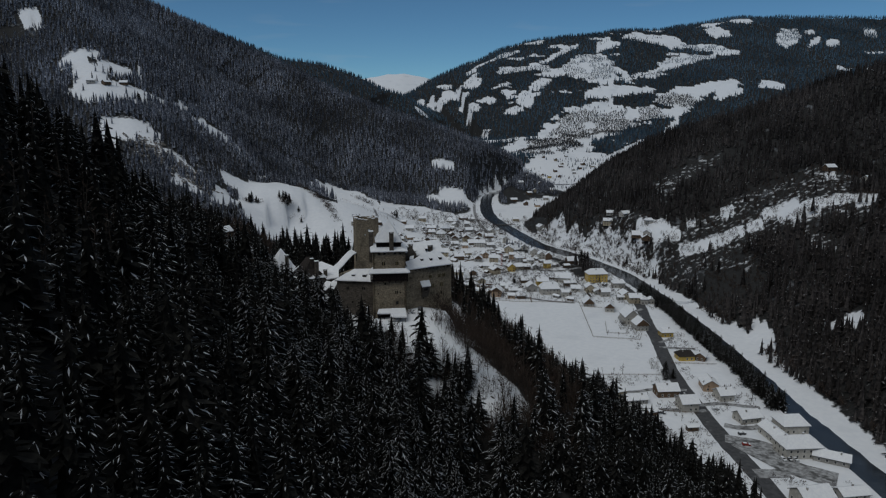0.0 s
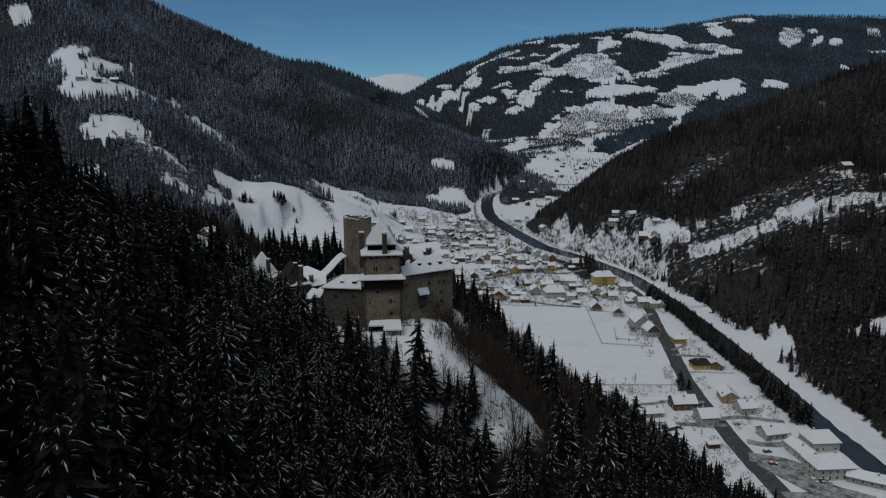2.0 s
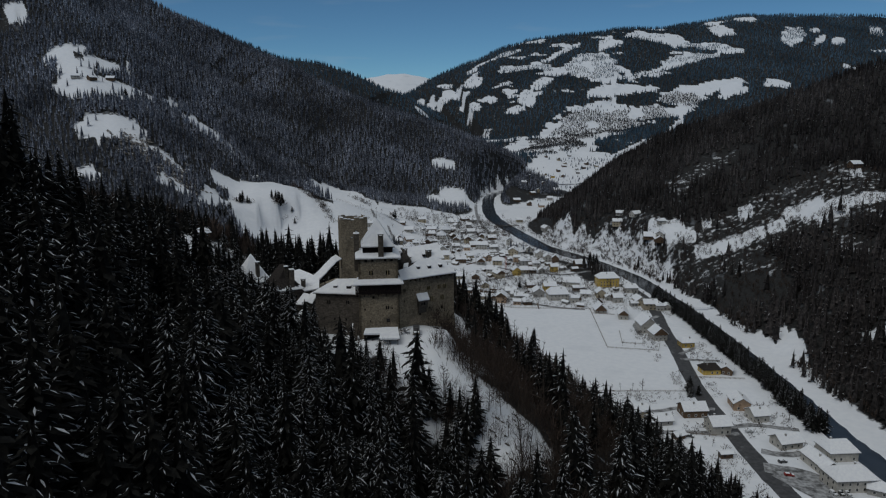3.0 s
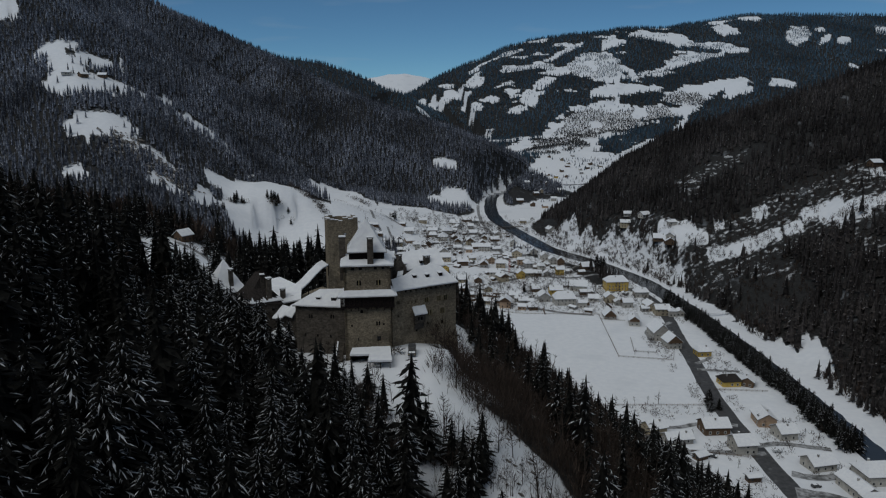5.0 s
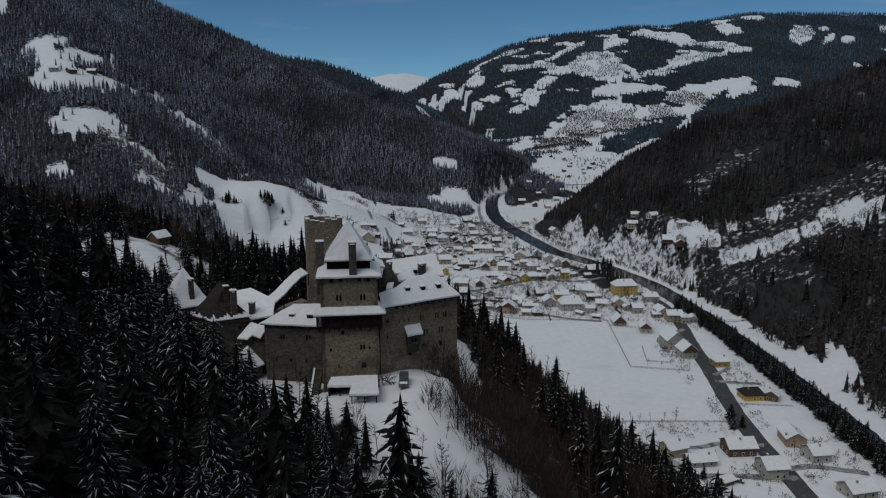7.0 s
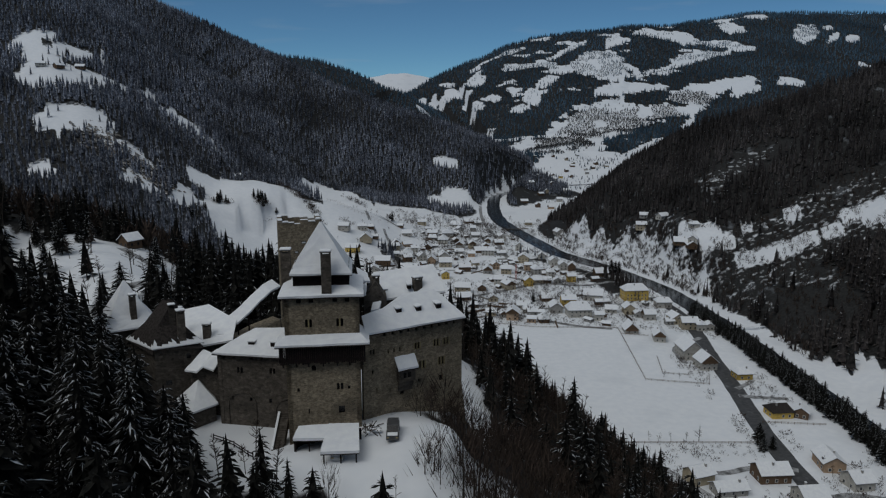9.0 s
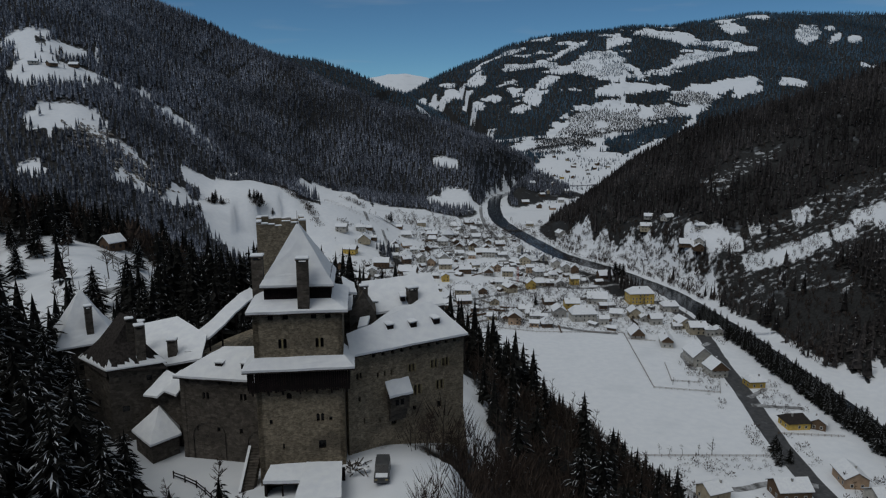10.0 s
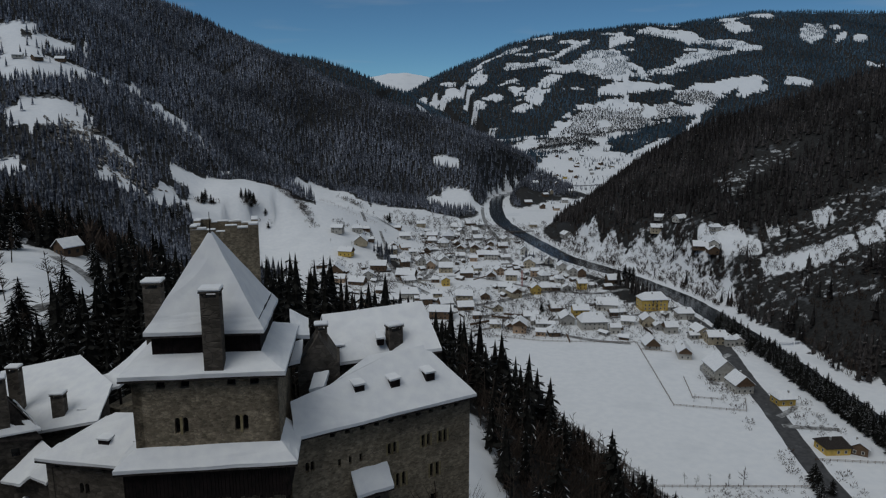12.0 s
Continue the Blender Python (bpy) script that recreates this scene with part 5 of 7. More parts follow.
    for face in (0, 90, 180, 270):
        way = (Matrix.Rotation(radians(face + turn), 4, "Z") @ Vector((0, -1, 0))).dot(Vector((-x, -y, 0)).normalized())
        if way > 0.2:
            along = face in (0, 180)
            windows(face, (w if along else n) / 2 + 0.01, (n if along else w) * 0.9, storeys)
            if not along and not hip and gable_timber:
                tri = bmesh.new()
                sx = n / 2 + 0.04 if face == 90 else -n / 2 - 0.04
                rows = [[tri.verts.new((sx + d, u, z)) for u, z in ((-w / 2, h - 0.5), (w / 2, h - 0.5), (w / 2, h), (0, r - 0.05), (-w / 2, h))] for d in (-0.05, 0.05)]
                for f in (rows[0], rows[1][::-1]):
                    tri.faces.new(f)
                for i in range(5):
                    tri.faces.new((rows[0][i], rows[0][i - 1], rows[1][i - 1], rows[1][i]))
                bmesh.ops.recalc_face_normals(tri, faces=tri.faces[:])
                part("timber_gable", tri, WALLS["brown"], wall, "dark boarded gable")
                bal = bmesh.new()
                sg = 1 if sx > 0 else -1
                box(bal, sx + min(0, sg * 1.0), sx + max(0, sg * 1.0), -w / 2 + 0.3, w / 2 - 0.3, h - 0.75, h - 0.6)
                box(bal, sx + sg * 0.96 - 0.04, sx + sg * 0.96 + 0.04, -w / 2 + 0.3, w / 2 - 0.3, h - 0.6, h + 0.35)
                part("balcony", bal, WALLS["brown"], top, "dark timber balcony")
    return top


# roadside houses: place, turn, width, length, eaves, tone, hip
for x, y, turn, w, n, h, tone, hip in [(180, 320, 4, 12, 19, 6.2, "white", 0.45), (176, 336, 96, 8, 17, 4.4, "white", 0.0), (190, 347, 4, 12, 14, 5.0, "white", 0.4), (193, 312, 150, 7, 16, 3.2, "grey", 0.0),
                                       (171, 358, 12, 9, 12, 3.6, "white", 0.0), (170, 388, 8, 9, 9, 4.2, "white", 0.0), (167, 404, 84, 9, 12, 4.4, "rose", 0.0), (143, 374, 6, 10, 10, 5.2, "white", 0.0)]:
    house(x, y, turn, w, n, h, tone, 0.62, hip, detail=2)
for x, y, turn, w, n, h, tone, hip in [(137, 394, 4, 9.5, 13, 4.4, "brown", 0.0), (115, 383, 8, 7, 13, 3.0, "grey", 0.0), (170, 456, 4, 9, 11, 3.8, "yellow", 0.3), (181, 455, 60, 7, 8, 3.6, "brown", 0.0),
                                       (173, 507, 6, 8, 9, 4.0, "yellow", 0.3), (106, 392, 20, 8, 10, 4.6, "cream", 0.0)]:
    house(x, y, turn, w, n, h, tone, 0.62, hip, detail=2, snow=0.0 if (x, tone) == (170, "yellow") else 0.3)
house(158, 524, 96, 10, 11, 5.2, "white", 0.85, 0.0, True, 2)
house(155, 544, 92, 12, 17, 6.5, "white", 0.9, 0.0, False, 2)
house(146, 577, 80, 7.5, 14, 4.6, "white", 0.8, 0.0, True, 2)
house(131, 594, 88, 9, 12, 3.2, "white", 0.95, 0.0, True, 2)
house(164, 276, 12, 10, 15, 4.6, "white", 0.62, 0.0, detail=2)
house(184, 280, 8, 7, 13, 3.0, "grey", 0.5, 0.0, detail=1)
house(136, 346, 8, 3.2, 6.0, 2.6, "brown", 0.25, name="bus_shelter", label="small roadside shelter with a flat snowy roof", detail=0)
house(120, 366, 25, 4, 6, 2.4, "brown", 0.5, name="shed", detail=0)
big_yellow = house(157, 680, 6, 12, 20, 8.4, "yellow", 0.7, 0.35, detail=2, label="large three-storey yellow house with snowy hipped roof")
house(102, 634, 4, 12, 18, 6.2, "white", 0.8, 0.3, detail=2, label="broad white parish house with a snowy roof")

# the village: place, turn, width, length, eaves, tone
UPPER_VILLAGE = [(-113, 881, -8, 8.9, 11.9, 5.4, 'white'), (-95, 901, 8, 8.2, 11.0, 4.4, 'white'), (-87, 915, 2, 5.6, 7.5, 2.7, 'brown'), (-88, 876, 92, 12.9, 16.7, 4.4, 'cream'), (-80, 890, 1, 5.4, 7.2, 2.7, 'brown'), (-98, 836, -10, 10.0, 13.3, 4.4, 'yellow'), (-63, 804, -1, 11, 14.7, 4.4, 'brown'), (-101, 789, 94, 14.4, 18.7, 2.7, 'brown'), (-77, 758, -13, 10.2, 13.7, 2.7, 'brown'), (-36, 787, -11, 11, 17.3, 2.7, 'brown'), (-42, 853, 92, 12.4, 16.1, 4.4, 'white'), (-54, 852, 10, 5.9, 7.9, 2.7, 'white'), (-56, 896, 96, 9.7, 12.5, 4.4, 'grey')]
UPPER_LANE = [(-46, 696, 0, 7.8, 10.3, 2.7, 'white'), (-54, 729, -4, 5.5, 7.3, 2.7, 'brown'), (-29, 713, 0, 11, 16.1, 4.4, 'white'), (-16, 960, -3, 8.0, 10.6, 2.7, 'grey'), (-3, 938, 88, 11.5, 14.9, 5.0, 'white'), (-47, 951, 2, 8.8, 11.8, 2.7, 'white'), (-57, 982, -10, 5.2, 6.9, 2.7, 'brown'), (3, 986, 88, 13.6, 17.7, 5.0, 'grey'), (14, 1064, -12, 11, 16.5, 2.7, 'white'), (33, 1095, 9, 9.4, 12.6, 2.7, 'brown'), (38, 980, 4, 8.2, 10.9, 2.7, 'grey'), (47, 869, -5, 10.4, 13.9, 5.0, 'white'), (61, 866, 7, 6.9, 9.3, 2.7, 'grey')]
MIDDLE_VILLAGE = [(17, 903, 79, 8.5, 11.1, 5.4, 'white'), (31, 907, 94, 8.6, 11.2, 5.4, 'cream'), (-2, 841, 99, 9.9, 12.9, 5.0, 'white'), (15, 874, 4, 7.0, 9.4, 2.7, 'grey'), (-14, 825, 83, 7.5, 9.8, 4.4, 'rose'), (0, 808, 2, 9.5, 12.6, 5.0, 'cream'), (-9, 767, -3, 5.1, 6.8, 2.7, 'brown'), (0, 756, 97, 6.6, 8.6, 5.0, 'yellow'), (19, 787, 5, 8.4, 11.2, 4.4, 'brown'), (50, 733, -8, 8.3, 11.1, 5.0, 'white'), (59, 776, -5, 7.5, 10.0, 5.0, 'cream'), (15, 703, -5, 9.8, 13.1, 5.4, 'cream'), (32, 712, 91, 7.0, 9.1, 2.7, 'brown')]
MIDDLE_LANE = [(-3, 658, -3, 11, 16.9, 5.4, 'brown'), (15, 680, 7, 8.8, 11.7, 2.7, 'brown'), (23, 656, 5, 4.7, 6.2, 2.7, 'brown'), (35, 635, -3, 5.6, 7.5, 2.7, 'cream'), (44, 631, 97, 5.1, 6.6, 2.7, 'grey'), (51, 626, 81, 8.9, 11.5, 5.4, 'rose'), (62, 655, -3, 7.8, 10.3, 2.7, 'white'), (67, 636, 1, 5.7, 7.6, 2.7, 'grey'), (84, 890, 80, 8.4, 10.9, 5.0, 'white'), (88, 863, -7, 5.2, 6.9, 2.7, 'grey'), (82, 830, 78, 10.9, 14.2, 5.4, 'cream'), (82, 791, 1, 5.4, 7.2, 5.4, 'rose'), (88, 776, 100, 8.0, 10.4, 5.0, 'grey')]
SQUARE = [(110, 812, 95, 7.5, 9.7, 4.4, 'white'), (117, 794, 88, 8.3, 10.8, 5.0, 'white'), (125, 788, 77, 7.2, 9.4, 4.4, 'brown'), (100, 763, 92, 6.8, 8.9, 5.0, 'white'), (84, 740, 9, 7.8, 10.4, 2.7, 'cream'), (75, 729, 94, 7.3, 9.5, 5.0, 'yellow'), (93, 739, 4, 5.6, 7.5, 2.7, 'brown'), (103, 739, 83, 6.5, 8.5, 2.7, 'grey'), (116, 743, 5, 5.7, 7.6, 5.4, 'yellow'), (126, 747, 7, 5.0, 6.7, 2.7, 'grey'), (84, 677, 8, 7.5, 10.0, 2.7, 'brown'), (65, 643, -1, 6.4, 8.5, 2.7, 'white'), (74, 634, -12, 4, 5.2, 2.7, 'grey')]
LOWER_VILLAGE = [(64, 617, -8, 4.9, 6.5, 2.7, 'rose'), (73, 618, 92, 7.3, 9.4, 2.7, 'brown'), (86, 645, 92, 9.3, 12.2, 4.4, 'grey'), (99, 662, 2, 8.6, 11.5, 5.4, 'yellow'), (123, 681, -10, 11, 15.5, 4.4, 'white'), (115, 622, 1, 5.0, 6.7, 4.4, 'white'), (129, 643, -11, 6.6, 8.7, 2.7, 'white'), (142, 641, 89, 7.9, 10.3, 4.4, 'cream'), (153, 624, 4, 6.4, 8.5, 4.4, 'white'), (147, 631, 86, 5.3, 6.9, 2.7, 'grey'), (172, 679, 6, 6.6, 8.7, 2.7, 'grey'), (174, 658, 1, 8.9, 11.9, 4.4, 'white'), (170, 616, 100, 8.5, 11.0, 4.4, 'cream')]
LOWER_LANE = [(175, 602, 0, 8.6, 11.4, 5.0, 'cream'), (182, 598, 88, 5.9, 7.7, 4.4, 'white'), (189, 600, 81, 6.0, 7.7, 2.7, 'white'), (164, 611, 6, 4.5, 6.0, 2.7, 'grey'), (131, 665, 6, 4.3, 5.7, 2.7, 'white'), (124, 664, 2, 4.3, 5.7, 2.7, 'brown')]
FAR_BANK = [(199, 816, -9, 7.5, 10.0, 5.0, 'cream'), (204, 826, -11, 5.9, 7.9, 2.7, 'grey'), (231, 757, 3, 6.1, 8.2, 2.7, 'white'), (218, 753, -12, 9.2, 12.2, 2.7, 'brown'), (224, 740, 82, 8.9, 11.6, 2.7, 'brown')]
FARTHER = [(352, 1850), (372, 1862), (330, 1905), (318, 1940), (410, 1880), (345, 1800), (300, 1760), (388, 1905), (290, 1985), (360, 2010), (250, 1700), (162, 1432), (176, 1387), (208, 1462), (204, 1346), (155, 1269), (174, 1248), (230, 1434), (136, 1305), (323, 1878), (351, 1845), (273, 1751), (214, 1693), (260, 1800), (300, 1830), (190, 1410)]
VILLAGE = UPPER_VILLAGE + UPPER_LANE + MIDDLE_VILLAGE + MIDDLE_LANE + SQUARE + LOWER_VILLAGE + LOWER_LANE
taken = [(157, 680), (102, 634), (155, 544), (158, 524), (146, 577), (131, 594)] + [row[:2] for row in VILLAGE]
for x, y, turn, w, n, h, tone in VILLAGE + FAR_BANK:
    house(x, y, turn, w, n, h + 0.7, tone, village_rng.uniform(0.58, 0.8), village_rng.choice((0, 0, 0, 0.25)), village_rng.random() < 0.4, 1)
OUTLYING = []
for _ in range(900):
    x, y = village_rng.uniform(-120, 150), village_rng.uniform(640, 1090)
    near_river = min((Vector((x, y)) - Vector((p.x, p.y))).length for p in river_line) < 24
    near_road = min((Vector((x, y)) - Vector((p.x, p.y))).length for p in road_line) < 11
    open_field = math.hypot((x - 32) / 40, (y - 745) / 30) < 1 or math.hypot((x - 85) / 55, (y - 700) / 18) < 1
    if near_river or near_road or open_field or height_at(x, y) > 9 or any(math.hypot(x - a, y - b) < 15.5 for a, b in taken):
        continue
    taken.append((x, y))
    OUTLYING.append((x, y))
    if len(OUTLYING) > 44:
        break
for x, y in OUTLYING + FARTHER:
    tone = village_rng.choices(("white", "cream", "grey", "brown", "yellow", "rose"), (2.5, 2, 3, 7, 0.5, 1.2))[0]
    w = village_rng.uniform(6.5, 9)
    house(x, y, village_rng.choice((0, 0, 90)) + village_rng.uniform(-16, 16) + 8, w, w * village_rng.uniform(1.05, 1.5), village_rng.choice((3.2, 4.2, 5.4)), tone, village_rng.uniform(0.58, 0.8), 0, village_rng.random() < 0.4, 1 if y < 1100 else 0)

# farms high on the slopes, and the barn behind the castle
for x, y, turn in ((-508, 1012, 20), (-489, 1019, 60), (-476, 1046, 10), (-262, 985, 5), (215, 800, 30), (226, 742, 60), (403, 714, 15), (430, 690, 30)):
    house(x, y, turn, 7.5, 11, 3.6, village_rng.choice(("white", "brown")), 0.7, detail=0)
house(-136, 419, 62, 6.0, 7.0, 3.6, "brown", 0.8, detail=0, name="barn", label="weathered timber barn with a snowy gabled roof")

# the red crane-like mast by the village square
RED_STEEL = material("red_steel", (0.35, 0.04, 0.03), (0.45, 0.07, 0.05), 0.5, 0.8)
mast = tagged(empty("lattice_mast"), "red and white lattice mast standing among the houses", "mast")
mx, my = 66, 752
for sx in (-0.6, 0.6):
    for sy in (-0.6, 0.6):
        bm = bmesh.new()
        box(bm, mx + sx - 0.1, mx + sx + 0.1, my + sy - 0.1, my + sy + 0.1, 0, 14)
        part("leg", bm, RED_STEEL, mast)
for k in range(14):
    bm = bmesh.new()
    box(bm, mx - 0.65, mx + 0.65, my - 0.65, my - 0.55, k + 0.4, k + 0.55)
    slab(bm, [(mx - 0.6, my - 0.62, k + 0.5), (mx + 0.6, my - 0.62, k + 1.4), (mx + 0.6, my - 0.52, k + 1.4), (mx - 0.6, my - 0.52, k + 0.5)], 0.12)
    part("lattice", bm, RED_STEEL if k % 2 else FRAME_PAINT, mast)

# ---------------------------------------------------------------- lanes, fences, parked cars
SLUSH = material("slush", (0.18, 0.18, 0.185), (0.42, 0.43, 0.44), 0.8, 1.8, spots=(0.09, 0.09, 0.09), spot_size=5.0, spot_at=0.55)
for step, (pts, width) in enumerate((([(-96, 772), (-70, 768), (-36, 762), (0, 698), (22, 668), (48, 642), (90, 610), (120, 600)], 4.5), ([(84, 418), (72, 454), (58, 485), (46, 505)], 2.6), ([(178, 668), (170, 690), (174, 712), (160, 728), (118, 728), (84, 733), (40, 700), (22, 690)], 6.0), ([(170, 690), (140, 664), (100, 655), (60, 650)], 4.5), ([(118, 728), (104, 760), (74, 800), (64, 900), (62, 1000), (55, 1100), (58, 1260), (75, 1400), (110, 1490), (170, 1570), (290, 1625)], 5.0), ([(64, 900), (30, 930), (-20, 905), (-70, 880)], 3.6), ([(-36, 762), (-20, 800), (-24, 850), (-60, 890), (-75, 940)], 3.6), ([(84, 733), (50, 770), (10, 790), (-36, 775)], 4.0), ([(30, 640), (60, 668), (100, 690), (130, 700)], 3.5),
                   ([(-40, 765), (-55, 830), (-78, 900), (-95, 960), (-118, 1040)], 4.0), ([(-20, 770), (0, 860), (30, 940), (60, 990)], 4.0), ([(153, 370), (130, 372), (108, 372)], 4.0), ([(151, 378), (166, 380), (186, 374)], 4.0), ([(152, 400), (140, 404), (118, 398), (108, 400)], 3.4), ([(156, 352), (166, 348), (182, 352), (192, 360)], 5.0), ([(163, 490), (172, 497), (178, 503)], 3.0), ([(176, 580), (160, 566), (150, 556), (148, 530)], 3.4), ([(160, 480), (185, 476)], 3.5), ([(150, 336), (165, 330), (172, 322)], 9.0), ([(157, 332), (166, 313), (172, 304), (186, 294)], 15.0), ([(150, 300), (166, 300)], 8.0),
                   ([(-60, 980), (-150, 1000), (-215, 1010), (-290, 960)], 3.2))):
    lane, _ = ribbon("lane", pts, width, SLUSH, 0.112 + 0.006 * step, 6, 0.3)
    tagged(lane, "narrow village lane of packed grey snow", "lane", kind="structure")
hut_track, _ = ribbon("track", [(-136, 410), (-118, 398), (-104, 380), (-98, 360), (-104, 340), (-112, 322)], 4.0, SLUSH, 0.12, 8, 0.3)
tagged(hut_track, "trodden snow track across the meadow", "track", kind="structure")


def fence_line(name, pts, post_step, height, label):
    """Posts with two rails along a line in plan."""
    top = tagged(empty(name), label, "fence")
    for (ax, ay), (bx, by) in zip(pts, pts[1:]):
        n = max(1, int(math.hypot(bx - ax, by - ay) / post_step))
        ang = math.atan2(by - ay, bx - ax)
        step = math.hypot(bx - ax, by - ay) / n
        for i in range(n):
            x, y = ax + (bx - ax) * i / n, ay + (by - ay) * i / n
            g = height_at(x, y)
            shared("post", BOARD, top, Matrix.Translation((x, y, g + height / 2 - 0.1)) @ Matrix.Diagonal((0.14, 0.14, height + 0.2, 1)))
            for z in (0.45, 0.85):
                shared("rail", BOARD, top, Matrix.Translation((x + (bx - ax) / n / 2, y + (by - ay) / n / 2, g + height * z)) @ Matrix.Rotation(ang, 4, "Z") @ Matrix.Diagonal((step, 0.07, 0.14, 1)))
    return top


for pts in ([(124, 600), (116, 503), (150, 496), (156, 512)], [(123, 588), (141, 583)], [(134, 541), (129, 513), (144, 510)], [(84, 425), (144, 425)], [(158, 447), (188, 444)], [(118, 372), (146, 366)], [(31, 614), (64, 603), (124, 601)]):
    fence_line("fence", pts, 3.0, 1.2, "low dark wooden fence across the snow")
for i, (x, y, turn, tone) in enumerate(((160, 328, 80, RED_PAINT), (163, 341, 100, GREY_PAINT), (170, 311, 10, WHITE_PAINT), (173, 311, 8, GREY_PAINT), (176, 311, 12, WHITE_PAINT), (128, 366, 60, GREY_PAINT), (161, 372, 95, WHITE_PAINT))):
    tint = {0: "red", 1: "dark grey", 2: "pale"}[0 if tone is RED_PAINT else 1 if tone is GREY_PAINT else 2]
    vehicle("car", f"{tint} snow-covered car parked in the village", pose(x, y, 0.05, 0, 0, turn), tone, False, True)

# weir and footbridge across the river
bm = bmesh.new()
slab(bm, [(74, 1030, 1.6), (112, 1038, 1.6), (112, 1041, 1.6), (74, 1033, 1.6)], 0.6)
for x in (83, 92, 101):
    box(bm, x - 0.5, x + 0.5, 1033.0, 1037.4, -0.5, 1.1)
tagged(part("footbridge", bm, PLASTER, None), "low concrete footbridge with snow across the river", "bridge")
for (x, y, ang, n) in ((213, 596, 8, 36),):
    bm = bmesh.new()
    slab(bm, [(x - 13, y, 2.4), (x + 16, y + 2, 2.4), (x + 16, y + 4.4, 2.4), (x - 13, y + 2.4, 2.4)], 0.5)
    for px in (-9, 11):
        box(bm, x + px - 0.4, x + px + 0.4, y + 0.8, y + 3.0, -0.5, 2.0)
    tagged(part("footbridge", bm, ROOF_SNOW, None), "narrow footbridge with snow on its deck", "bridge")

# sheds, wood stacks and garden walls between the houses
for _ in range(620):
    x, y = village_rng.uniform(-125, 165), village_rng.uniform(605, 1060)
    d = min(math.hypot(x - a, y - b) for a, b in taken)
    if not 8.5 < d < 14 or height_at(x, y) > 8 or min((Vector((x, y)) - Vector((p.x, p.y))).length for p in river_line) < 20:
        continue
    if village_rng.random() < 0.42:
        house(x, y, village_rng.uniform(0, 180), village_rng.uniform(3, 4.5), village_rng.uniform(4, 7), 2.3, village_rng.choice(("brown", "grey", "brown")), village_rng.uniform(0.3, 0.7), detail=0, name="shed")
        taken.append((x, y))
    else:
        ang, n = village_rng.uniform(0, 180), village_rng.uniform(8, 18)
        hedge = bmesh.new()
        box(hedge, -n / 2, n / 2, -0.3, 0.3, -0.3, village_rng.uniform(0.9, 1.5))
        rag_mesh(hedge, 3, 0.25, x)
        bmesh.ops.transform(hedge, matrix=pose(x, y, height_at(x, y), 0, 0, ang), verts=hedge.verts[:])
        wall = tagged(part("garden_wall", hedge, village_rng.choice((WALLS["grey"], TWIGS, WALLS["brown"])), None), "low dark garden wall or hedge in the snow", "wall", "garden walls")
# ---------------------------------------------------------------- trees
def spruce_arrays(rng, levels, per, twigs, snow, core=6, radius=0.17, bottom=0.10, lines=1, blade=1.0):
    """A spruce one unit high: drooping boughs in whorls round a dark core. Material 0 needles, 1 snow, 2 bark."""
    V, T, M = [], [], []

    def tri(a, b, c, m):
        k = len(V)
        V.extend((a, b, c))
        T.append((k, k + 1, k + 2))
        M.append(m)
    for i in range(core):
        a, b = 2 * math.pi * i / core, 2 * math.pi * (i + 1) / core
        r = radius * 0.5
        tri((r * math.cos(a), r * math.sin(a), bottom), (r * math.cos(b), r * math.sin(b), bottom), (0, 0, 0.99), 0)
    for i in range(3 if levels > 3 else 0):
        a, b = 2 * math.pi * i / 3, 2 * math.pi * (i + 1) / 3
        r = 0.016
        tri((r * math.cos(a), r * math.sin(a), -0.06), (r * math.cos(b), r * math.sin(b), -0.06), (0, 0, 0.6), 2)
    lop = rng.uniform(0, 6.3)
    for i in range(levels):
        z = bottom + (0.97 - bottom) * (i / levels) ** 0.92
        r = radius * (1 - z) ** 0.64 * 1.02 + 0.012
        turn = rng.uniform(0, 6.3)
        for j in range(per):
            a = turn + 2 * math.pi * (j + rng.uniform(-0.35, 0.35)) / per
            n = r * rng.uniform(0.6, 1.25) * (1 + 0.14 * math.cos(a - lop))
            ca, sa = math.cos(a), math.sin(a)
            drop = n * rng.uniform(0.2, 0.75)
            zz = z + rng.uniform(-0.02, 0.02)

            def at(u, v, up=0.0):
                return (ca * n * u - sa * n * v, sa * n * u + ca * n * v, zz + n * 0.14 * u - drop * u * u + up - abs(v) * n * 0.3)
            w = rng.uniform(0.17, 0.32) * blade
            tri(at(0, 0), at(0.6, -w), at(1, 0), 0)
            tri(at(0, 0), at(1, 0), at(0.6, w), 0)
            for k in range(twigs):
                u, s = rng.uniform(0.2, 0.8), rng.choice((-1, 1))
                tri(at(u, 0), at(u + 0.1, 0), at(u + 0.2, s * w * rng.uniform(1.1, 2.0)), 0)
            if rng.random() < snow:
                u0, sw = rng.uniform(0.15, 0.66), rng.uniform(0.015, 0.045)
                u1 = min(u0 + rng.uniform(0.22, 0.6), 1.03)
                um = (u0 + u1) / 2
                tri(at(u0, 0, 0.008), at(um, -sw, 0.010), at(u1, 0, 0.006), 1)
                tri(at(u0, 0, 0.008), at(u1, 0, 0.006), at(um, sw, 0.010), 1)
                for k in range(lines):
                    u, s = rng.uniform(0.3, 0.75), rng.choice((-1, 1))
                    tri(at(u, 0, 0.008), at(u + 0.045, 0, 0.008), at(u + 0.15, s * w * rng.uniform(0.6, 1.3), 0.006), 1)
    return np.array(V), np.array(T), np.array(M)


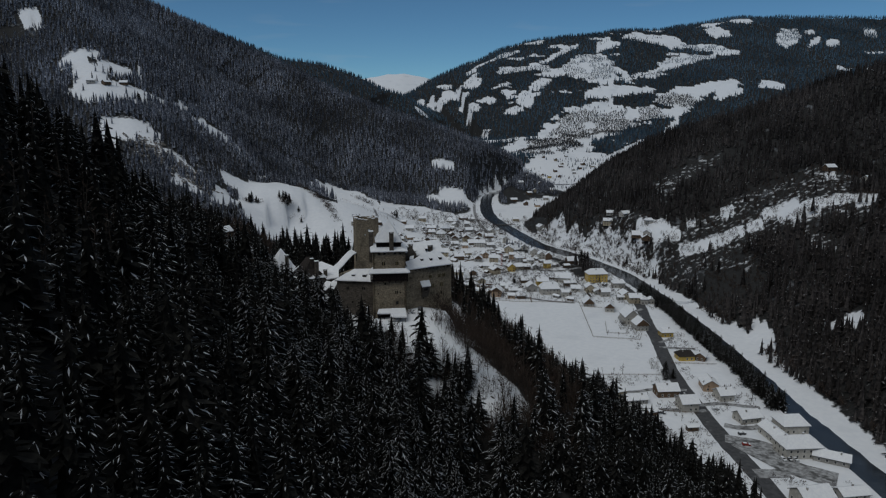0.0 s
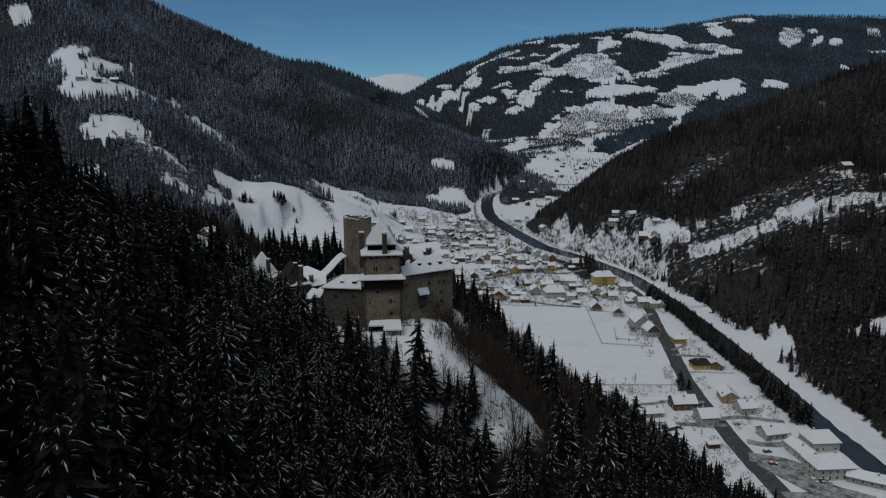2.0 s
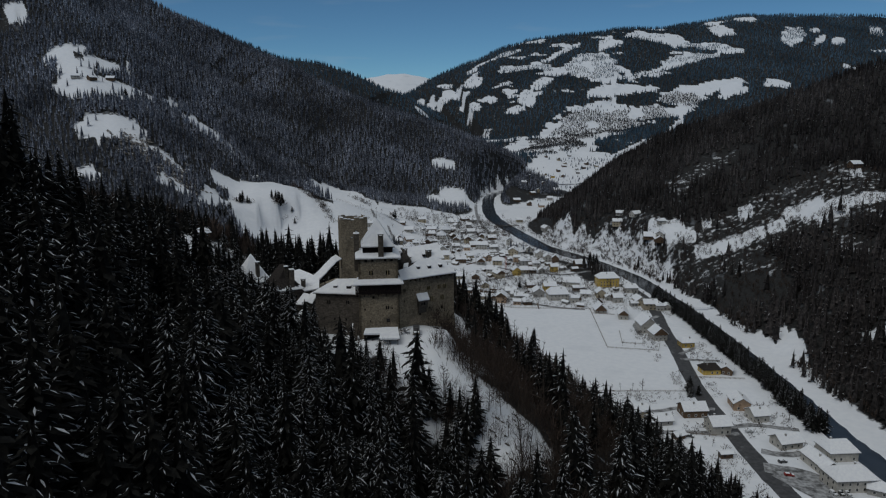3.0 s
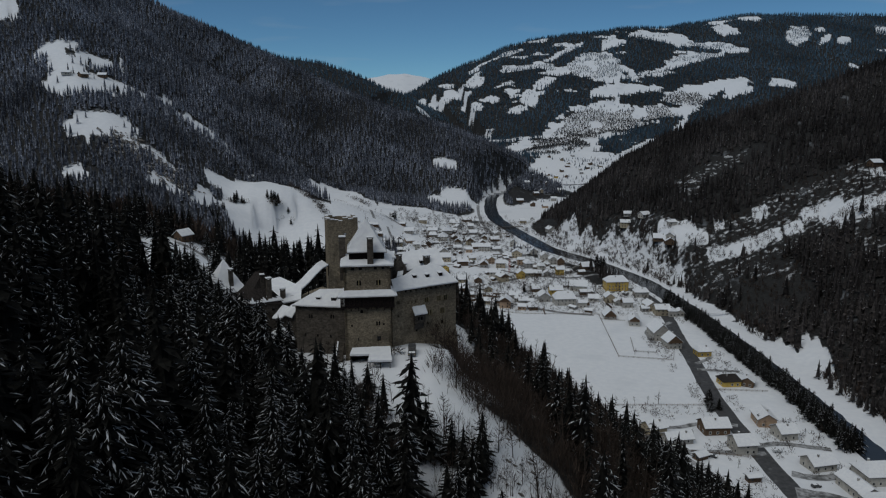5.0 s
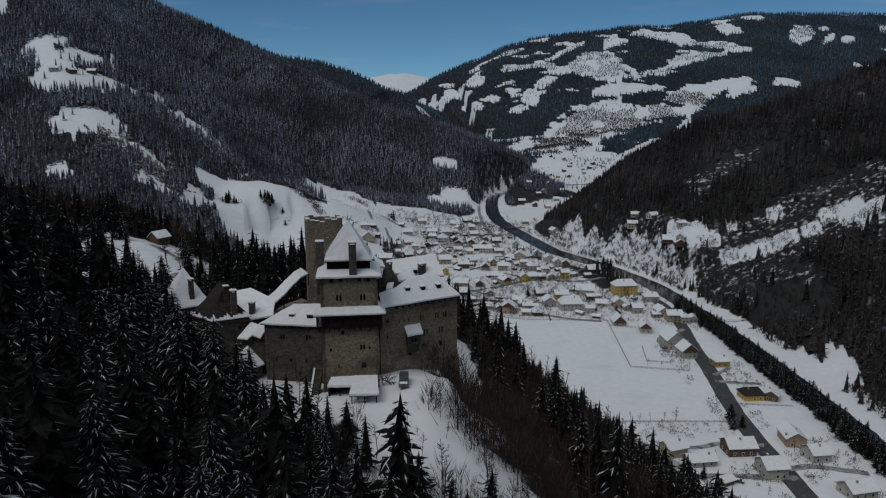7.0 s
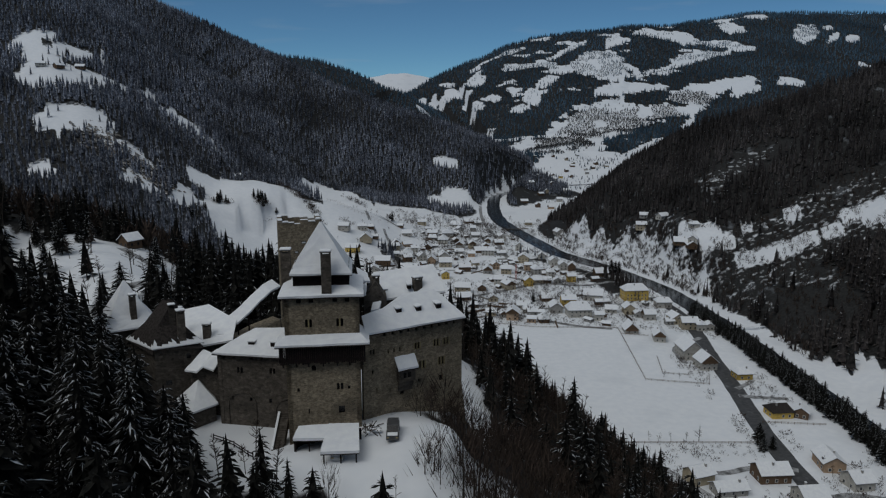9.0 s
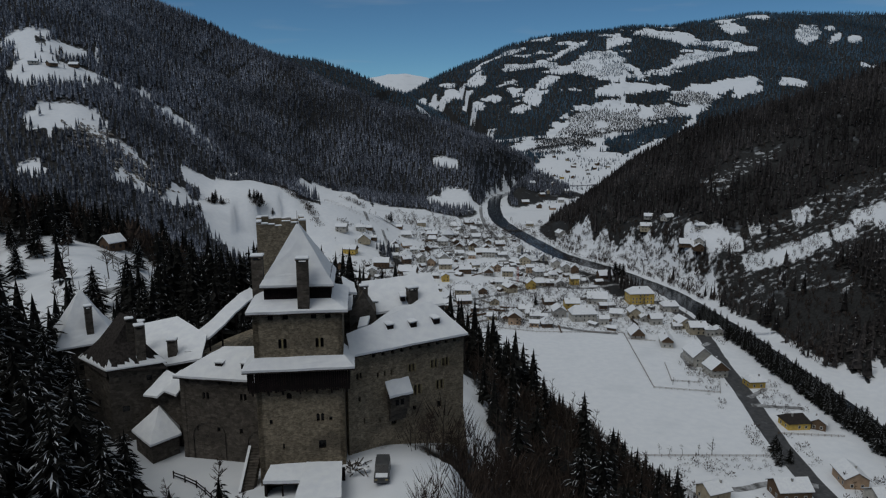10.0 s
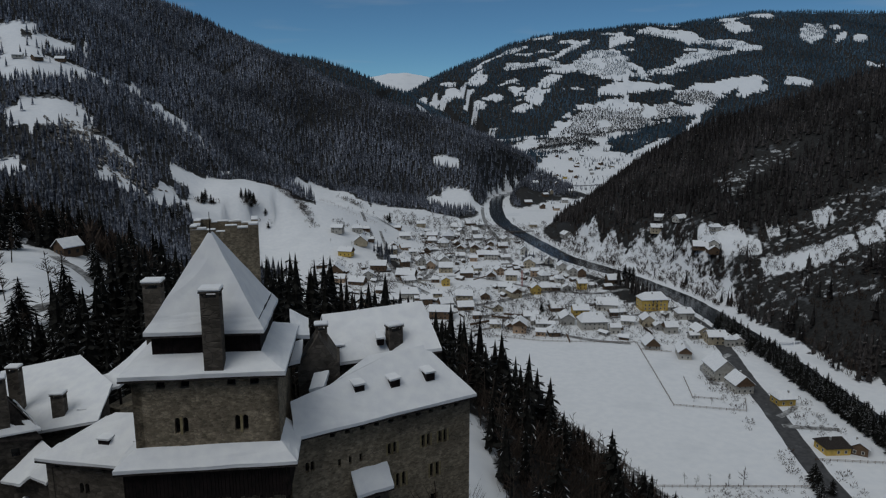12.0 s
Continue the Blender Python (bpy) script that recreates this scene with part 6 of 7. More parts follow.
def bare_arrays(rng, limbs, twigs, spread=0.3, tall=False):
    """A leafless tree one unit high: a trunk with limbs, branches and fine twigs, all three-sided. Material 0 twigs, 1 snow, 2 bark."""
    V, T, M = [], [], []

    def stick(a, b, r0, r1, m):
        d = (b - a).normalized()
        s = d.cross(Vector((0.3, 0.9, 0.2))).normalized()
        t = d.cross(s)
        k = len(V)
        for p, r in ((a, r0), (b, r1)):
            for i in range(3):
                c = 2 * math.pi * i / 3
                V.append(tuple(p + (s * math.cos(c) + t * math.sin(c)) * r))
        for i in range(3):
            j = (i + 1) % 3
            T.extend(((k + i, k + j, k + 3 + j), (k + i, k + 3 + j, k + 3 + i)))
            M.extend((m, m))

    def twig(a, b, r):
        s = (b - a).cross(Vector((rng.uniform(-1, 1), rng.uniform(-1, 1), rng.uniform(-1, 1)))).normalized() * r
        for side in (s, s.cross((b - a).normalized())):
            k = len(V)
            V.extend((tuple(a - side), tuple(a + side), tuple(b)))
            T.append((k, k + 1, k + 2))
            M.append(0)
    lean = Vector((rng.uniform(-0.05, 0.05), rng.uniform(-0.05, 0.05), 0))
    root, mid, tip = Vector((0, 0, -0.04)), Vector((0, 0, 0.5)) + lean, Vector((0, 0, 0.97)) + lean * 2.4
    stick(root, mid, 0.016, 0.011, 2)
    stick(mid, tip, 0.011, 0.002, 2)
    for _ in range(limbs):
        u = rng.uniform(0.35 if tall else 0.22, 0.95)
        p = root.lerp(mid, u / 0.5) if u < 0.5 else mid.lerp(tip, (u - 0.5) / 0.5)
        a = rng.uniform(0, 6.3)
        n = spread * (1.15 - u) * rng.uniform(0.6, 1.2)
        d = Vector((math.cos(a), math.sin(a), rng.uniform(0.45, 1.1))).normalized()
        q = p + d * n
        stick(p, q, 0.007, 0.003, 0)
        for _ in range(twigs):
            v = rng.uniform(0.25, 1.0)
            e = p.lerp(q, v)
            f = (d + Vector((rng.uniform(-0.9, 0.9), rng.uniform(-0.9, 0.9), rng.uniform(-0.1, 0.8)))).normalized()
            twig(e, e + f * n * rng.uniform(0.25, 0.7), 0.0036)
    return np.array(V), np.array(T), np.array(M)


def clump_arrays(rng, count, width, wide=0.3, low=0.12):
    """A leafless crown one unit high seen from afar: many slim upward sprays of twigs. Material 0 twigs."""
    V, T = [], []
    for _ in range(count):
        a, u = rng.uniform(0, 6.3), rng.uniform(low, 0.75)
        r = wide * math.sqrt(rng.random()) * (1.15 - u) * 0.7
        p = Vector((math.cos(a) * r, math.sin(a) * r, u))
        d = Vector((math.cos(a) * 0.45, math.sin(a) * 0.45, 1.0)).normalized() * rng.uniform(0.2, 0.42)
        s = d.cross(Vector((rng.uniform(-1, 1), rng.uniform(-1, 1), 0.2))).normalized() * width * rng.uniform(0.6, 1.4)
        k = len(V)
        V.extend((tuple(p - s), tuple(p + s), tuple(p + d)))
        T.append((k, k + 1, k + 2))
    for i in range(3):
        k = len(V)
        V.extend(((0.02 * math.cos(2.1 * i), 0.02 * math.sin(2.1 * i), -0.06), (0.02 * math.cos(2.1 * i + 2.1), 0.02 * math.sin(2.1 * i + 2.1), -0.06), (0, 0, 0.7)))
        T.append((k, k + 1, k + 2))
    return np.array(V), np.array(T), np.array([0] * count + [2] * 3)


def scatter(rng, x0, x1, y0, y1, step, keep):
    """Jittered grid places for which keep(x, y, z, openness) holds."""
    xs, ys = np.meshgrid(np.arange(x0, x1, step), np.arange(y0, y1, step))
    x = xs.ravel() + rng.uniform(-0.48, 0.48, xs.size) * step
    y = ys.ravel() + rng.uniform(-0.48, 0.48, xs.size) * step
    z = ground(x, y)
    ok = keep(x, y, z, openness(x, y, z)) & (np.abs(x) < 0.74 * y + 130)
    return np.stack([x[ok], y[ok], z[ok]], 1)


def forest_mesh(name, kinds, places, heights, rng, mats, girth=(0.8, 1.3)):
    """All trees of a wood in one mesh, each a turned and scaled copy of one of the kinds."""
    VV, TT, MM, base = [], [], [], 0
    pick = rng.integers(0, len(kinds), len(places))
    for k, (v, t, m) in enumerate(kinds):
        sel = np.where(pick == k)[0]
        if not len(sel):
            continue
        a, h = rng.uniform(0, 6.283, len(sel)), heights[sel]
        g = h * rng.uniform(*girth, len(sel))
        c, s = np.cos(a)[:, None], np.sin(a)[:, None]
        x = (v[None, :, 0] * c - v[None, :, 1] * s) * g[:, None] + places[sel, 0:1]
        y = (v[None, :, 0] * s + v[None, :, 1] * c) * g[:, None] + places[sel, 1:2]
        z = v[None, :, 2] * h[:, None] + places[sel, 2:3]
        VV.append(np.stack([x, y, z], -1).reshape(-1, 3))
        TT.append((t[None] + (np.arange(len(sel)) * len(v))[:, None, None] + base).reshape(-1, 3))
        MM.append(np.tile(m, len(sel)))
        base += len(sel) * len(v)
    return mesh_of(name, np.concatenate(VV), np.concatenate(TT), mats, np.concatenate(MM))


grow, prg = np.random.default_rng(4), random.Random(11)
FINE = [spruce_arrays(prg, 18, 9, 2, amount, radius=0.235, lines=2, blade=0.55) for amount in (0.2, 0.4, 0.55, 0.7, 0.85, 0.95)]
CLOSE = [spruce_arrays(prg, 12, 6, 1, amount, 5, 0.24, blade=0.75) for amount in (0.15, 0.3, 0.45, 0.6, 0.75, 0.92)]
MEDIUM = [spruce_arrays(prg, 8, 5, 0, amount, 5, 0.235, lines=0) for amount in (0.1, 0.2, 0.3, 0.4, 0.5, 0.6)]
SMALL = [spruce_arrays(prg, 3, 5, 0, 0.12, 4, 0.24, lines=0) for _ in range(5)]
DENSE = [spruce_arrays(prg, 2, 3, 0, 0.3, 4, 0.25, lines=0) for _ in range(6)]
TINY = [spruce_arrays(prg, 1, 3, 0, 0.0, 4, 0.3) for _ in range(4)]
BARE = [bare_arrays(prg, 13, 9) for _ in range(6)]
SLIM = [bare_arrays(prg, 24, 10, 0.26, True) for _ in range(5)]
THIN = [bare_arrays(prg, 8, 5, 0.26, True) for _ in range(6)]
CLUMP = [clump_arrays(prg, 26, 0.03) for _ in range(6)]
GARDEN = [clump_arrays(prg, 30, 0.018, 0.5, 0.2) for _ in range(6)]
BRUSH = [clump_arrays(prg, 44, 0.007, 0.42, 0.0) for _ in range(6)]
BUSH = [clump_arrays(prg, 20, 0.035, 0.6, 0.0) for _ in range(6)]
HAZY = [clump_arrays(prg, 14, 0.09, 0.45) for _ in range(5)]
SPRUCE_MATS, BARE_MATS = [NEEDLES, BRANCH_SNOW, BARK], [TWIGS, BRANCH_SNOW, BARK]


def river_x(y):
    way = sorted((p.y, p.x) for p in river_line)
    return np.interp(y, [p[0] for p in way], [p[1] for p in way])


def woods(x, y, z, o):
    return (o < 0.5) & (z > 2.0)


near = scatter(grow, -330, 130, -10, 470, 4.9, woods)
undergrowth = scatter(grow, -20, 80, 170, 340, 2.7, lambda x, y, z, o: woods(x, y, z, o) & brown(x, y))
near = near[(grow.random(len(near)) < 0.95) & ~inside(near[:, 0], near[:, 1], [(-8, 232, 17, 16, 0), (-30, 250, 34, 18, 0), (-20, 272, 18, 14, 0)])]
near = near[(near[:, 1] < 300) | (near[:, 0] < np.interp(near[:, 1], [300, 360, 395, 418, 436, 454, 492, 560], [130, 110, 88, 72, 60, 52, 42, 32]))]
flank = (near[:, 0] > -6) & (near[:, 0] < 22) & (near[:, 1] > 196) & (near[:, 1] < 268)
is_bare = (brown(near[:, 0], near[:, 1]) & (grow.random(len(near)) < 0.72)) | flank
spr, bare = near[~is_bare], near[is_bare]
dist = np.hypot(spr[:, 0], np.maximum(0, np.abs(spr[:, 1] - 110) - 90))
hs = grow.uniform(10.5, 19, len(spr)) * (1 + 0.22 * (grow.random(len(spr)) < 0.2))

hs = hs * np.where(np.hypot((spr[:, 0] + 27) / 27, (spr[:, 1] - 205) / 16) < 1, 0.6, 1.0) * np.where((np.hypot(spr[:, 0] - 6, spr[:, 1] - 205) < 16) & (spr[:, 0] > 0), 0.62, 1.0) * np.where((spr[:, 0] > 30) & (spr[:, 1] > 330), 0.66, 1.0)

# the nearest spruces stand as trees of their own
order = np.argsort(np.hypot(spr[:, 0] + 12, spr[:, 1] - 150))[:130]
single = np.zeros(len(spr), bool)
single[order] = True
tree_kinds = []
for v, t, m in FINE:
    trio = []
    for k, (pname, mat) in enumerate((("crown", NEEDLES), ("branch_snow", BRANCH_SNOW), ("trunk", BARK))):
        tt = t[m == k]
        used, inv = np.unique(tt, return_inverse=True)
        trio.append((pname, mesh_of(pname, v[used], inv.reshape(-1, 3), [mat])))
    tree_kinds.append(trio)


def spruce_tree(x, y, z, h, girth, kind, label, group):
    tree = tagged(empty("spruce_tree", Matrix.Translation((x, y, z)) @ Matrix.Rotation(prg.uniform(0, 6.28), 4, "Z") @ Matrix.Diagonal((h * girth, h * girth, h, 1))), label, "tree", group)
    for pname, me in tree_kinds[kind]:
        bit = shared(pname, me, tree)
        if pname == "branch_snow":
            tagged(bit, kind="stuff")
    return tree


for i in order:
    h = hs[i]
    spruce_tree(*spr[i], h, prg.uniform(0.85, 1.25), prg.randrange(len(tree_kinds)), "tall dark spruce with snow along its drooping boughs" if h > 14 else "young dark spruce with snow on its boughs", "spruces below the castle")
nigh = bare[:, 1] < 420
close = (dist < 88) & ~single
rest = ~close & ~single
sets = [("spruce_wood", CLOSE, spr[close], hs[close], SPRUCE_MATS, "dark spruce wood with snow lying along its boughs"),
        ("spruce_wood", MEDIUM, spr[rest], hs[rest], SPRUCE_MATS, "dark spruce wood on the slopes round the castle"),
        ("leafless_wood", THIN, bare[nigh], grow.uniform(9, 16, nigh.sum()) * np.where((np.abs(bare[nigh, 0] - 8) < 14) & (np.abs(bare[nigh, 1] - 232) < 36), 0.5, 1.0), BARE_MATS, "brown leafless trees between the spruces"),
        ("leafless_wood", BRUSH, undergrowth, grow.uniform(4, 10, len(undergrowth)), BARE_MATS, "brown leafless thicket beside the castle slope"),
        ("leafless_wood", CLUMP, bare[~nigh], grow.uniform(9, 16, (~nigh).sum()), BARE_MATS, "brown leafless trees on the hillside behind the castle")]
mid_l = scatter(grow, -760, 240, 470, 1720, 6.3, lambda x, y, z, o: woods(x, y, z, o) & ~((x > 120) & (y < 1400)))
mid_r = scatter(grow, 150, 760, 230, 1240, 5.7, lambda x, y, z, o: (z > 2) & (x > 120) & ((o < 0.5) | (inside(x, y, SCRUB_LAND) & ~inside(x, y, CLEAR_RIGHT))))
scrub_zone = inside(mid_r[:, 0], mid_r[:, 1], SCRUB_LAND) | (np.hypot((mid_r[:, 0] - 258) / 26, (mid_r[:, 1] - 610) / 60) < 1)
thin = (np.hypot((mid_r[:, 0] - 315) / 50, (mid_r[:, 1] - 842) / 26) < 1) & (grow.random(len(mid_r)) < 0.6)
mid_r, scrub_zone = mid_r[~thin], scrub_zone[~thin]
scrub = scrub_zone & (grow.random(len(mid_r)) < 0.93)
by_river = (mid_r[:, 1] < 640) & (mid_r[:, 0] < 420)
far = np.concatenate([scatter(grow, -260, 2700, 1850, 3720, 13.0, woods), scatter(grow, -1100, -260, 2300, 3050, 15.0, woods)])
far = far[(far[:, 1] < 3640) | (far[:, 0] > 1100)]
shrub_places = scatter(grow, -60, 60, 160, 245, 3.0, lambda x, y, z, o: (o > 0.5) & (z < 100.5) & (z > 60) & (y < 222))
bush_places = scatter(grow, 150, 480, 540, 900, 4.4, lambda x, y, z, o: (o > 0.5) & (z > 2) & (fractal(x, y, 18, 12, 3) > -0.16))
farm_trees = scatter(grow, -560, -260, 760, 1180, 17.0, lambda x, y, z, o: (o > 0.5) & (grow.random(len(x)) < 0.35) & (z > 95))
far_bare = scatter(grow, 60, 1200, 2100, 2850, 6.8, lambda x, y, z, o: inside(x, y, BARE_WOODS, fractal(x, y, 80, 34, 3) * 0.8) & (fractal(x, y, 60, 33, 3) > -0.25))
felled = scatter(grow, 180, 1850, 2880, 3560, 7.5, lambda x, y, z, o: (o > 0.5) & inside(x, y, SPECKLE) & (fractal(x, y, 30, 77, 3) > -0.15))
alders = scatter(grow, 120, 250, 660, 980, 3.5, lambda x, y, z, o: (river_distance(x, y) > 15) & inside(x, y, [(a, b, c + 4, d + 9, e) for a, b, c, d, e in CLEAR_RIGHT[:5]], fractal(x, y, 14, 21, 3) * 0.5) & (fractal(x, y, 12, 22, 3) > -0.22))
river_row = scatter(grow, 180, 215, 372, 640, 3.1, lambda x, y, z, o: (x < river_x(y) - 4.5) & (x > river_x(y) - 13))
bank_scrub = scatter(grow, 216, 290, 300, 720, 4.2, lambda x, y, z, o: (z < 2.4) & (x - river_x(y) > np.where((y > 468) & (y < 532), 44, 22) + 6 * fractal(x, y, 25, 8, 2)) & ~inside(x, y, CLEAR_RIGHT, fractal(x, y, 16, 9, 3) * 0.4))
bank_dark = grow.random(len(bank_scrub)) < 0.6
far_open = scatter(grow, -150, 2200, 1850, 3500, 15.0, lambda x, y, z, o: (o > 0.5) & (fractal(x, y, 60, 19, 3) > 0.12) & (grow.random(len(x)) < 0.6))
far_valley = scatter(grow, 60, 760, 1330, 2420, 16.0, lambda x, y, z, o: (z < 40) & (o > 0.5) & (fractal(x, y, 70, 29, 3) > -0.02) & (river_distance(x, y) > 14))
sets += [("spruce_wood", DENSE, mid_l, grow.uniform(9, 16, len(mid_l)) * (1 + 0.35 * fractal(mid_l[:, 0], mid_l[:, 1], 60, 14, 3)), [HAZED_NEEDLES, BRANCH_SNOW, BARK], "snow-dusted spruce forest on the long mountain, haze in its colour"),
         ("spruce_wood", SMALL, mid_r[~scrub & by_river], grow.uniform(12, 19, (~scrub & by_river).sum()), [BROWN_NEEDLES, BRANCH_SNOW, BARK], "tall dark spruces on the steep bank above the river"),
         ("spruce_wood", DENSE, mid_r[~scrub & ~by_river], grow.uniform(9, 16, (~scrub & ~by_river).sum()), [BROWN_NEEDLES, BRANCH_SNOW, BARK], "dark spruce forest on the steep slope above the river"),
         ("leafless_wood", CLUMP, mid_r[scrub], grow.uniform(3, 8, scrub.sum()), BARE_MATS, "brown leafless scrub on the terraces above the river"),
         ("spruce_wood", TINY, far, grow.uniform(12, 20, len(far)), [HAZE_BLUE_NEEDLES, BRANCH_SNOW, BARK], "distant forest on the far mountain between snowfields"),
         ("spruce_wood", TINY, far_open, grow.uniform(6, 12, len(far_open)), [HAZE_BLUE_NEEDLES, BRANCH_SNOW, BARK], "scattered trees on the far snowfields"),
         ("spruce_wood", TINY, felled, grow.uniform(5, 10, len(felled)), [HAZE_BLUE_NEEDLES, BRANCH_SNOW, BARK], "young trees dotted over a felled snowy slope"),
         ("spruce_wood", TINY, far_valley, grow.uniform(4, 9, len(far_valley)), [HAZED_NEEDLES, BRANCH_SNOW, BARK], "dark trees scattered over the far valley floor"),
         ("leafless_wood", HAZY, far_bare, grow.uniform(5, 10, len(far_bare)), [GREY_TWIGS, BRANCH_SNOW, BARK], "grey leafless woods low on the far mountain"),
         ("spruce_wood", CLOSE, river_row, grow.uniform(8, 14, len(river_row)), SPRUCE_MATS, "close row of dark spruces along the river bank"),
         ("leafless_wood", CLUMP, bank_scrub[~bank_dark], grow.uniform(4, 9, (~bank_dark).sum()), BARE_MATS, "brown leafless scrub on the river bank"),
         ("spruce_wood", SMALL, bank_scrub[bank_dark], grow.uniform(7, 13, bank_dark.sum()), [BROWN_NEEDLES, BRANCH_SNOW, BARK], "dark spruces at the foot of the slope above the river"),
         ("leafless_wood", CLUMP, alders, grow.uniform(3, 8, len(alders)), BARE_MATS, "leafless alders and scrub on the snowy far bank"),
         ("leafless_wood", BUSH, bush_places, grow.uniform(3, 6, len(bush_places)), BARE_MATS, "low bushes on the snowy terraces"),
         ("spruce_wood", SMALL, farm_trees, grow.uniform(8, 15, len(farm_trees)), [HAZED_NEEDLES, BRANCH_SNOW, BARK], "single spruces on the high meadows")]
for name, kinds, places, heights, mats, label in sets:
    if not len(places):
        continue
    ob = new(name, forest_mesh(name, kinds, places, heights, grow, mats))
    tagged(ob, label, "forest", kind="stuff")

# hedges and shrubs between the houses
hedge_places = scatter(grow, -125, 165, 600, 1090, 4.9, lambda x, y, z, o: (z < 9) & (fractal(x, y, 40, 91, 3) > -0.2) & (np.hypot((x - 35) / 42, (y - 790) / 34) > 1) & (np.hypot((x - 60) / 90, (y - 560) / 48) > 1))
ob = new("shrubbery", forest_mesh("shrubbery", BUSH, hedge_places, grow.uniform(1.2, 3.2, len(hedge_places)), grow, BARE_MATS, (1.2, 2.2)))
tagged(ob, "brown hedges and shrubs between the village houses", "shrubs", kind="stuff")

grove_places = scatter(grow, -130, 175, 600, 1120, 9.5, lambda x, y, z, o: (z < 14) & (o > 0.5) & (fractal(x, y, 55, 92, 3) > -0.05) & (np.hypot((x - 32) / 42, (y - 745) / 32) > 1) & (np.hypot((x - 60) / 90, (y - 560) / 48) > 1) & (river_distance(x, y) > 13))
ob = new("leafless_wood", forest_mesh("leafless_wood", GARDEN, grove_places, grow.uniform(3.5, 8.5, len(grove_places)), grow, BARE_MATS, (1.0, 1.7)))
tagged(ob, "leafless garden and orchard trees through the village", "trees", kind="stuff")

# leafless trees and saplings on the snowy slope before the castle
slope_kinds = [[(n, mesh_of(n, v[np.unique(t[m == k])], np.unique(t[m == k], return_inverse=True)[1].reshape(-1, 3), [mat])) for k, n, mat in ((2, "trunk", BARK), (0, "crown", TWIGS))] for v, t, m in SLIM + BARE]


def bare_tree(x, y, h, label, group, kind=None, girth=1.0):
    tree = tagged(empty("bare_tree", Matrix.Translation((x, y, height_at(x, y))) @ Matrix.Rotation(prg.uniform(0, 6.28), 4, "Z") @ Matrix.Diagonal((h * girth, h * girth, h, 1))), label, "tree", group)
    for pname, me in slope_kinds[prg.randrange(len(slope_kinds)) if kind is None else kind]:
        shared(pname, me, tree)
    return tree


veil_places = scatter(grow, -40, 40, 168, 226, 1.7, lambda x, y, z, o: (z > 60) & ((y < 214) | (x < -18)) & inside(x, y, CLEAR_NEAR[:9], fractal(x, y, 9, 66, 3) * 0.9) & (fractal(x, y, 8, 67, 3) > -0.1) & ~inside(x, y, [(-15, 226, 17, 11, 0)]))
ob = new("shrubbery", forest_mesh("shrubbery", BRUSH, veil_places, grow.uniform(0.7, 3.4, len(veil_places)), grow, BARE_MATS, (0.8, 1.5)))
tagged(ob, "thin leafless brush over the snowy castle slope", "shrubs", kind="stuff")
edge_places = scatter(grow, -30, 44, 172, 232, 2.0, lambda x, y, z, o: (o < 0.5) & inside(x, y, [(a, b, c + 7, d + 6, e) for a, b, c, d, e in CLEAR_NEAR[3:8]], fractal(x, y, 9, 68, 3) * 0.6))
ob = new("leafless_wood", forest_mesh("leafless_wood", BRUSH, edge_places, grow.uniform(3, 8, len(edge_places)), grow, BARE_MATS, (0.7, 1.2)))
tagged(ob, "dense leafless thicket fringing the castle slope", "forest", kind="stuff")
for x, y, z in shrub_places:
    if prg.random() < 0.62:
        bare_tree(x, y, prg.choice((1.2, 1.6, 2.2, 3.0, 4.5, 6.5, 8.5)) * prg.uniform(0.8, 1.2), "thin leafless sapling on the snowy castle slope", "saplings below the castle")

# gardens by the road
yard_places = scatter(grow, 96, 196, 290, 600, 3.8, lambda x, y, z, o: (z < 3) & (fractal(x, y, 22, 55, 3) > 0.1) & ((y < 425) | (x > 142)) & (river_x(y) - x > 12))
yard_places = yard_places[np.min(np.hypot(yard_places[:, 0:1] - np.array([p.x for p in road_line]), yard_places[:, 1:2] - np.array([p.y for p in road_line])), axis=1) > 6]
ob = new("shrubbery", forest_mesh("shrubbery", BUSH, yard_places, grow.uniform(0.8, 3.2, len(yard_places)), grow, BARE_MATS, (1.2, 2.2)))
tagged(ob, "brown garden hedges and shrubs along the road", "shrubs", kind="stuff")

# rows by the river, garden and wayside trees
for i in range(100):
    y = 378 + i * 2.6
    x = float(river_x(y)) - 8.5 + prg.uniform(-4, 3.5)
    if prg.random() < 0.9:
        spruce_tree(x, y, height_at(x, y), prg.uniform(7, 13), prg.uniform(1.0, 1.4), prg.randrange(len(tree_kinds)), "dark spruce in the row along the river bank", "riverside spruces")
for x, y, h in ((163, 768, 15), (160, 772, 16), (167, 771, 14), (72, 673, 8), (21, 1168, 12), (17, 1172, 9), (147, 424, 8), (150, 420, 7), (148, 429, 9), (145, 418, 7), (-72, 1010, 9), (-68, 990, 12), (112, 370, 7)):
    spruce_tree(x, y, height_at(x, y), h, prg.uniform(1.2, 1.7), prg.randrange(len(tree_kinds)), "dark garden spruce standing in the snow", "village spruces")
FOOT_OF_WALL = [(-53, 225, 21), (-59, 231, 18), (-64, 240, 16), (-50, 214, 17), (-45, 209, 21), (-57, 219, 19), (-62, 222, 17), (-60, 214, 18), (-54, 206, 15), (-48, 201, 11), (-42, 203, 18), (-38, 207, 17), (-41, 216, 19), (-39, 223, 9), (-37, 218, 13), (-34, 213, 14), (-41, 226, 8), (-36, 212, 15)]
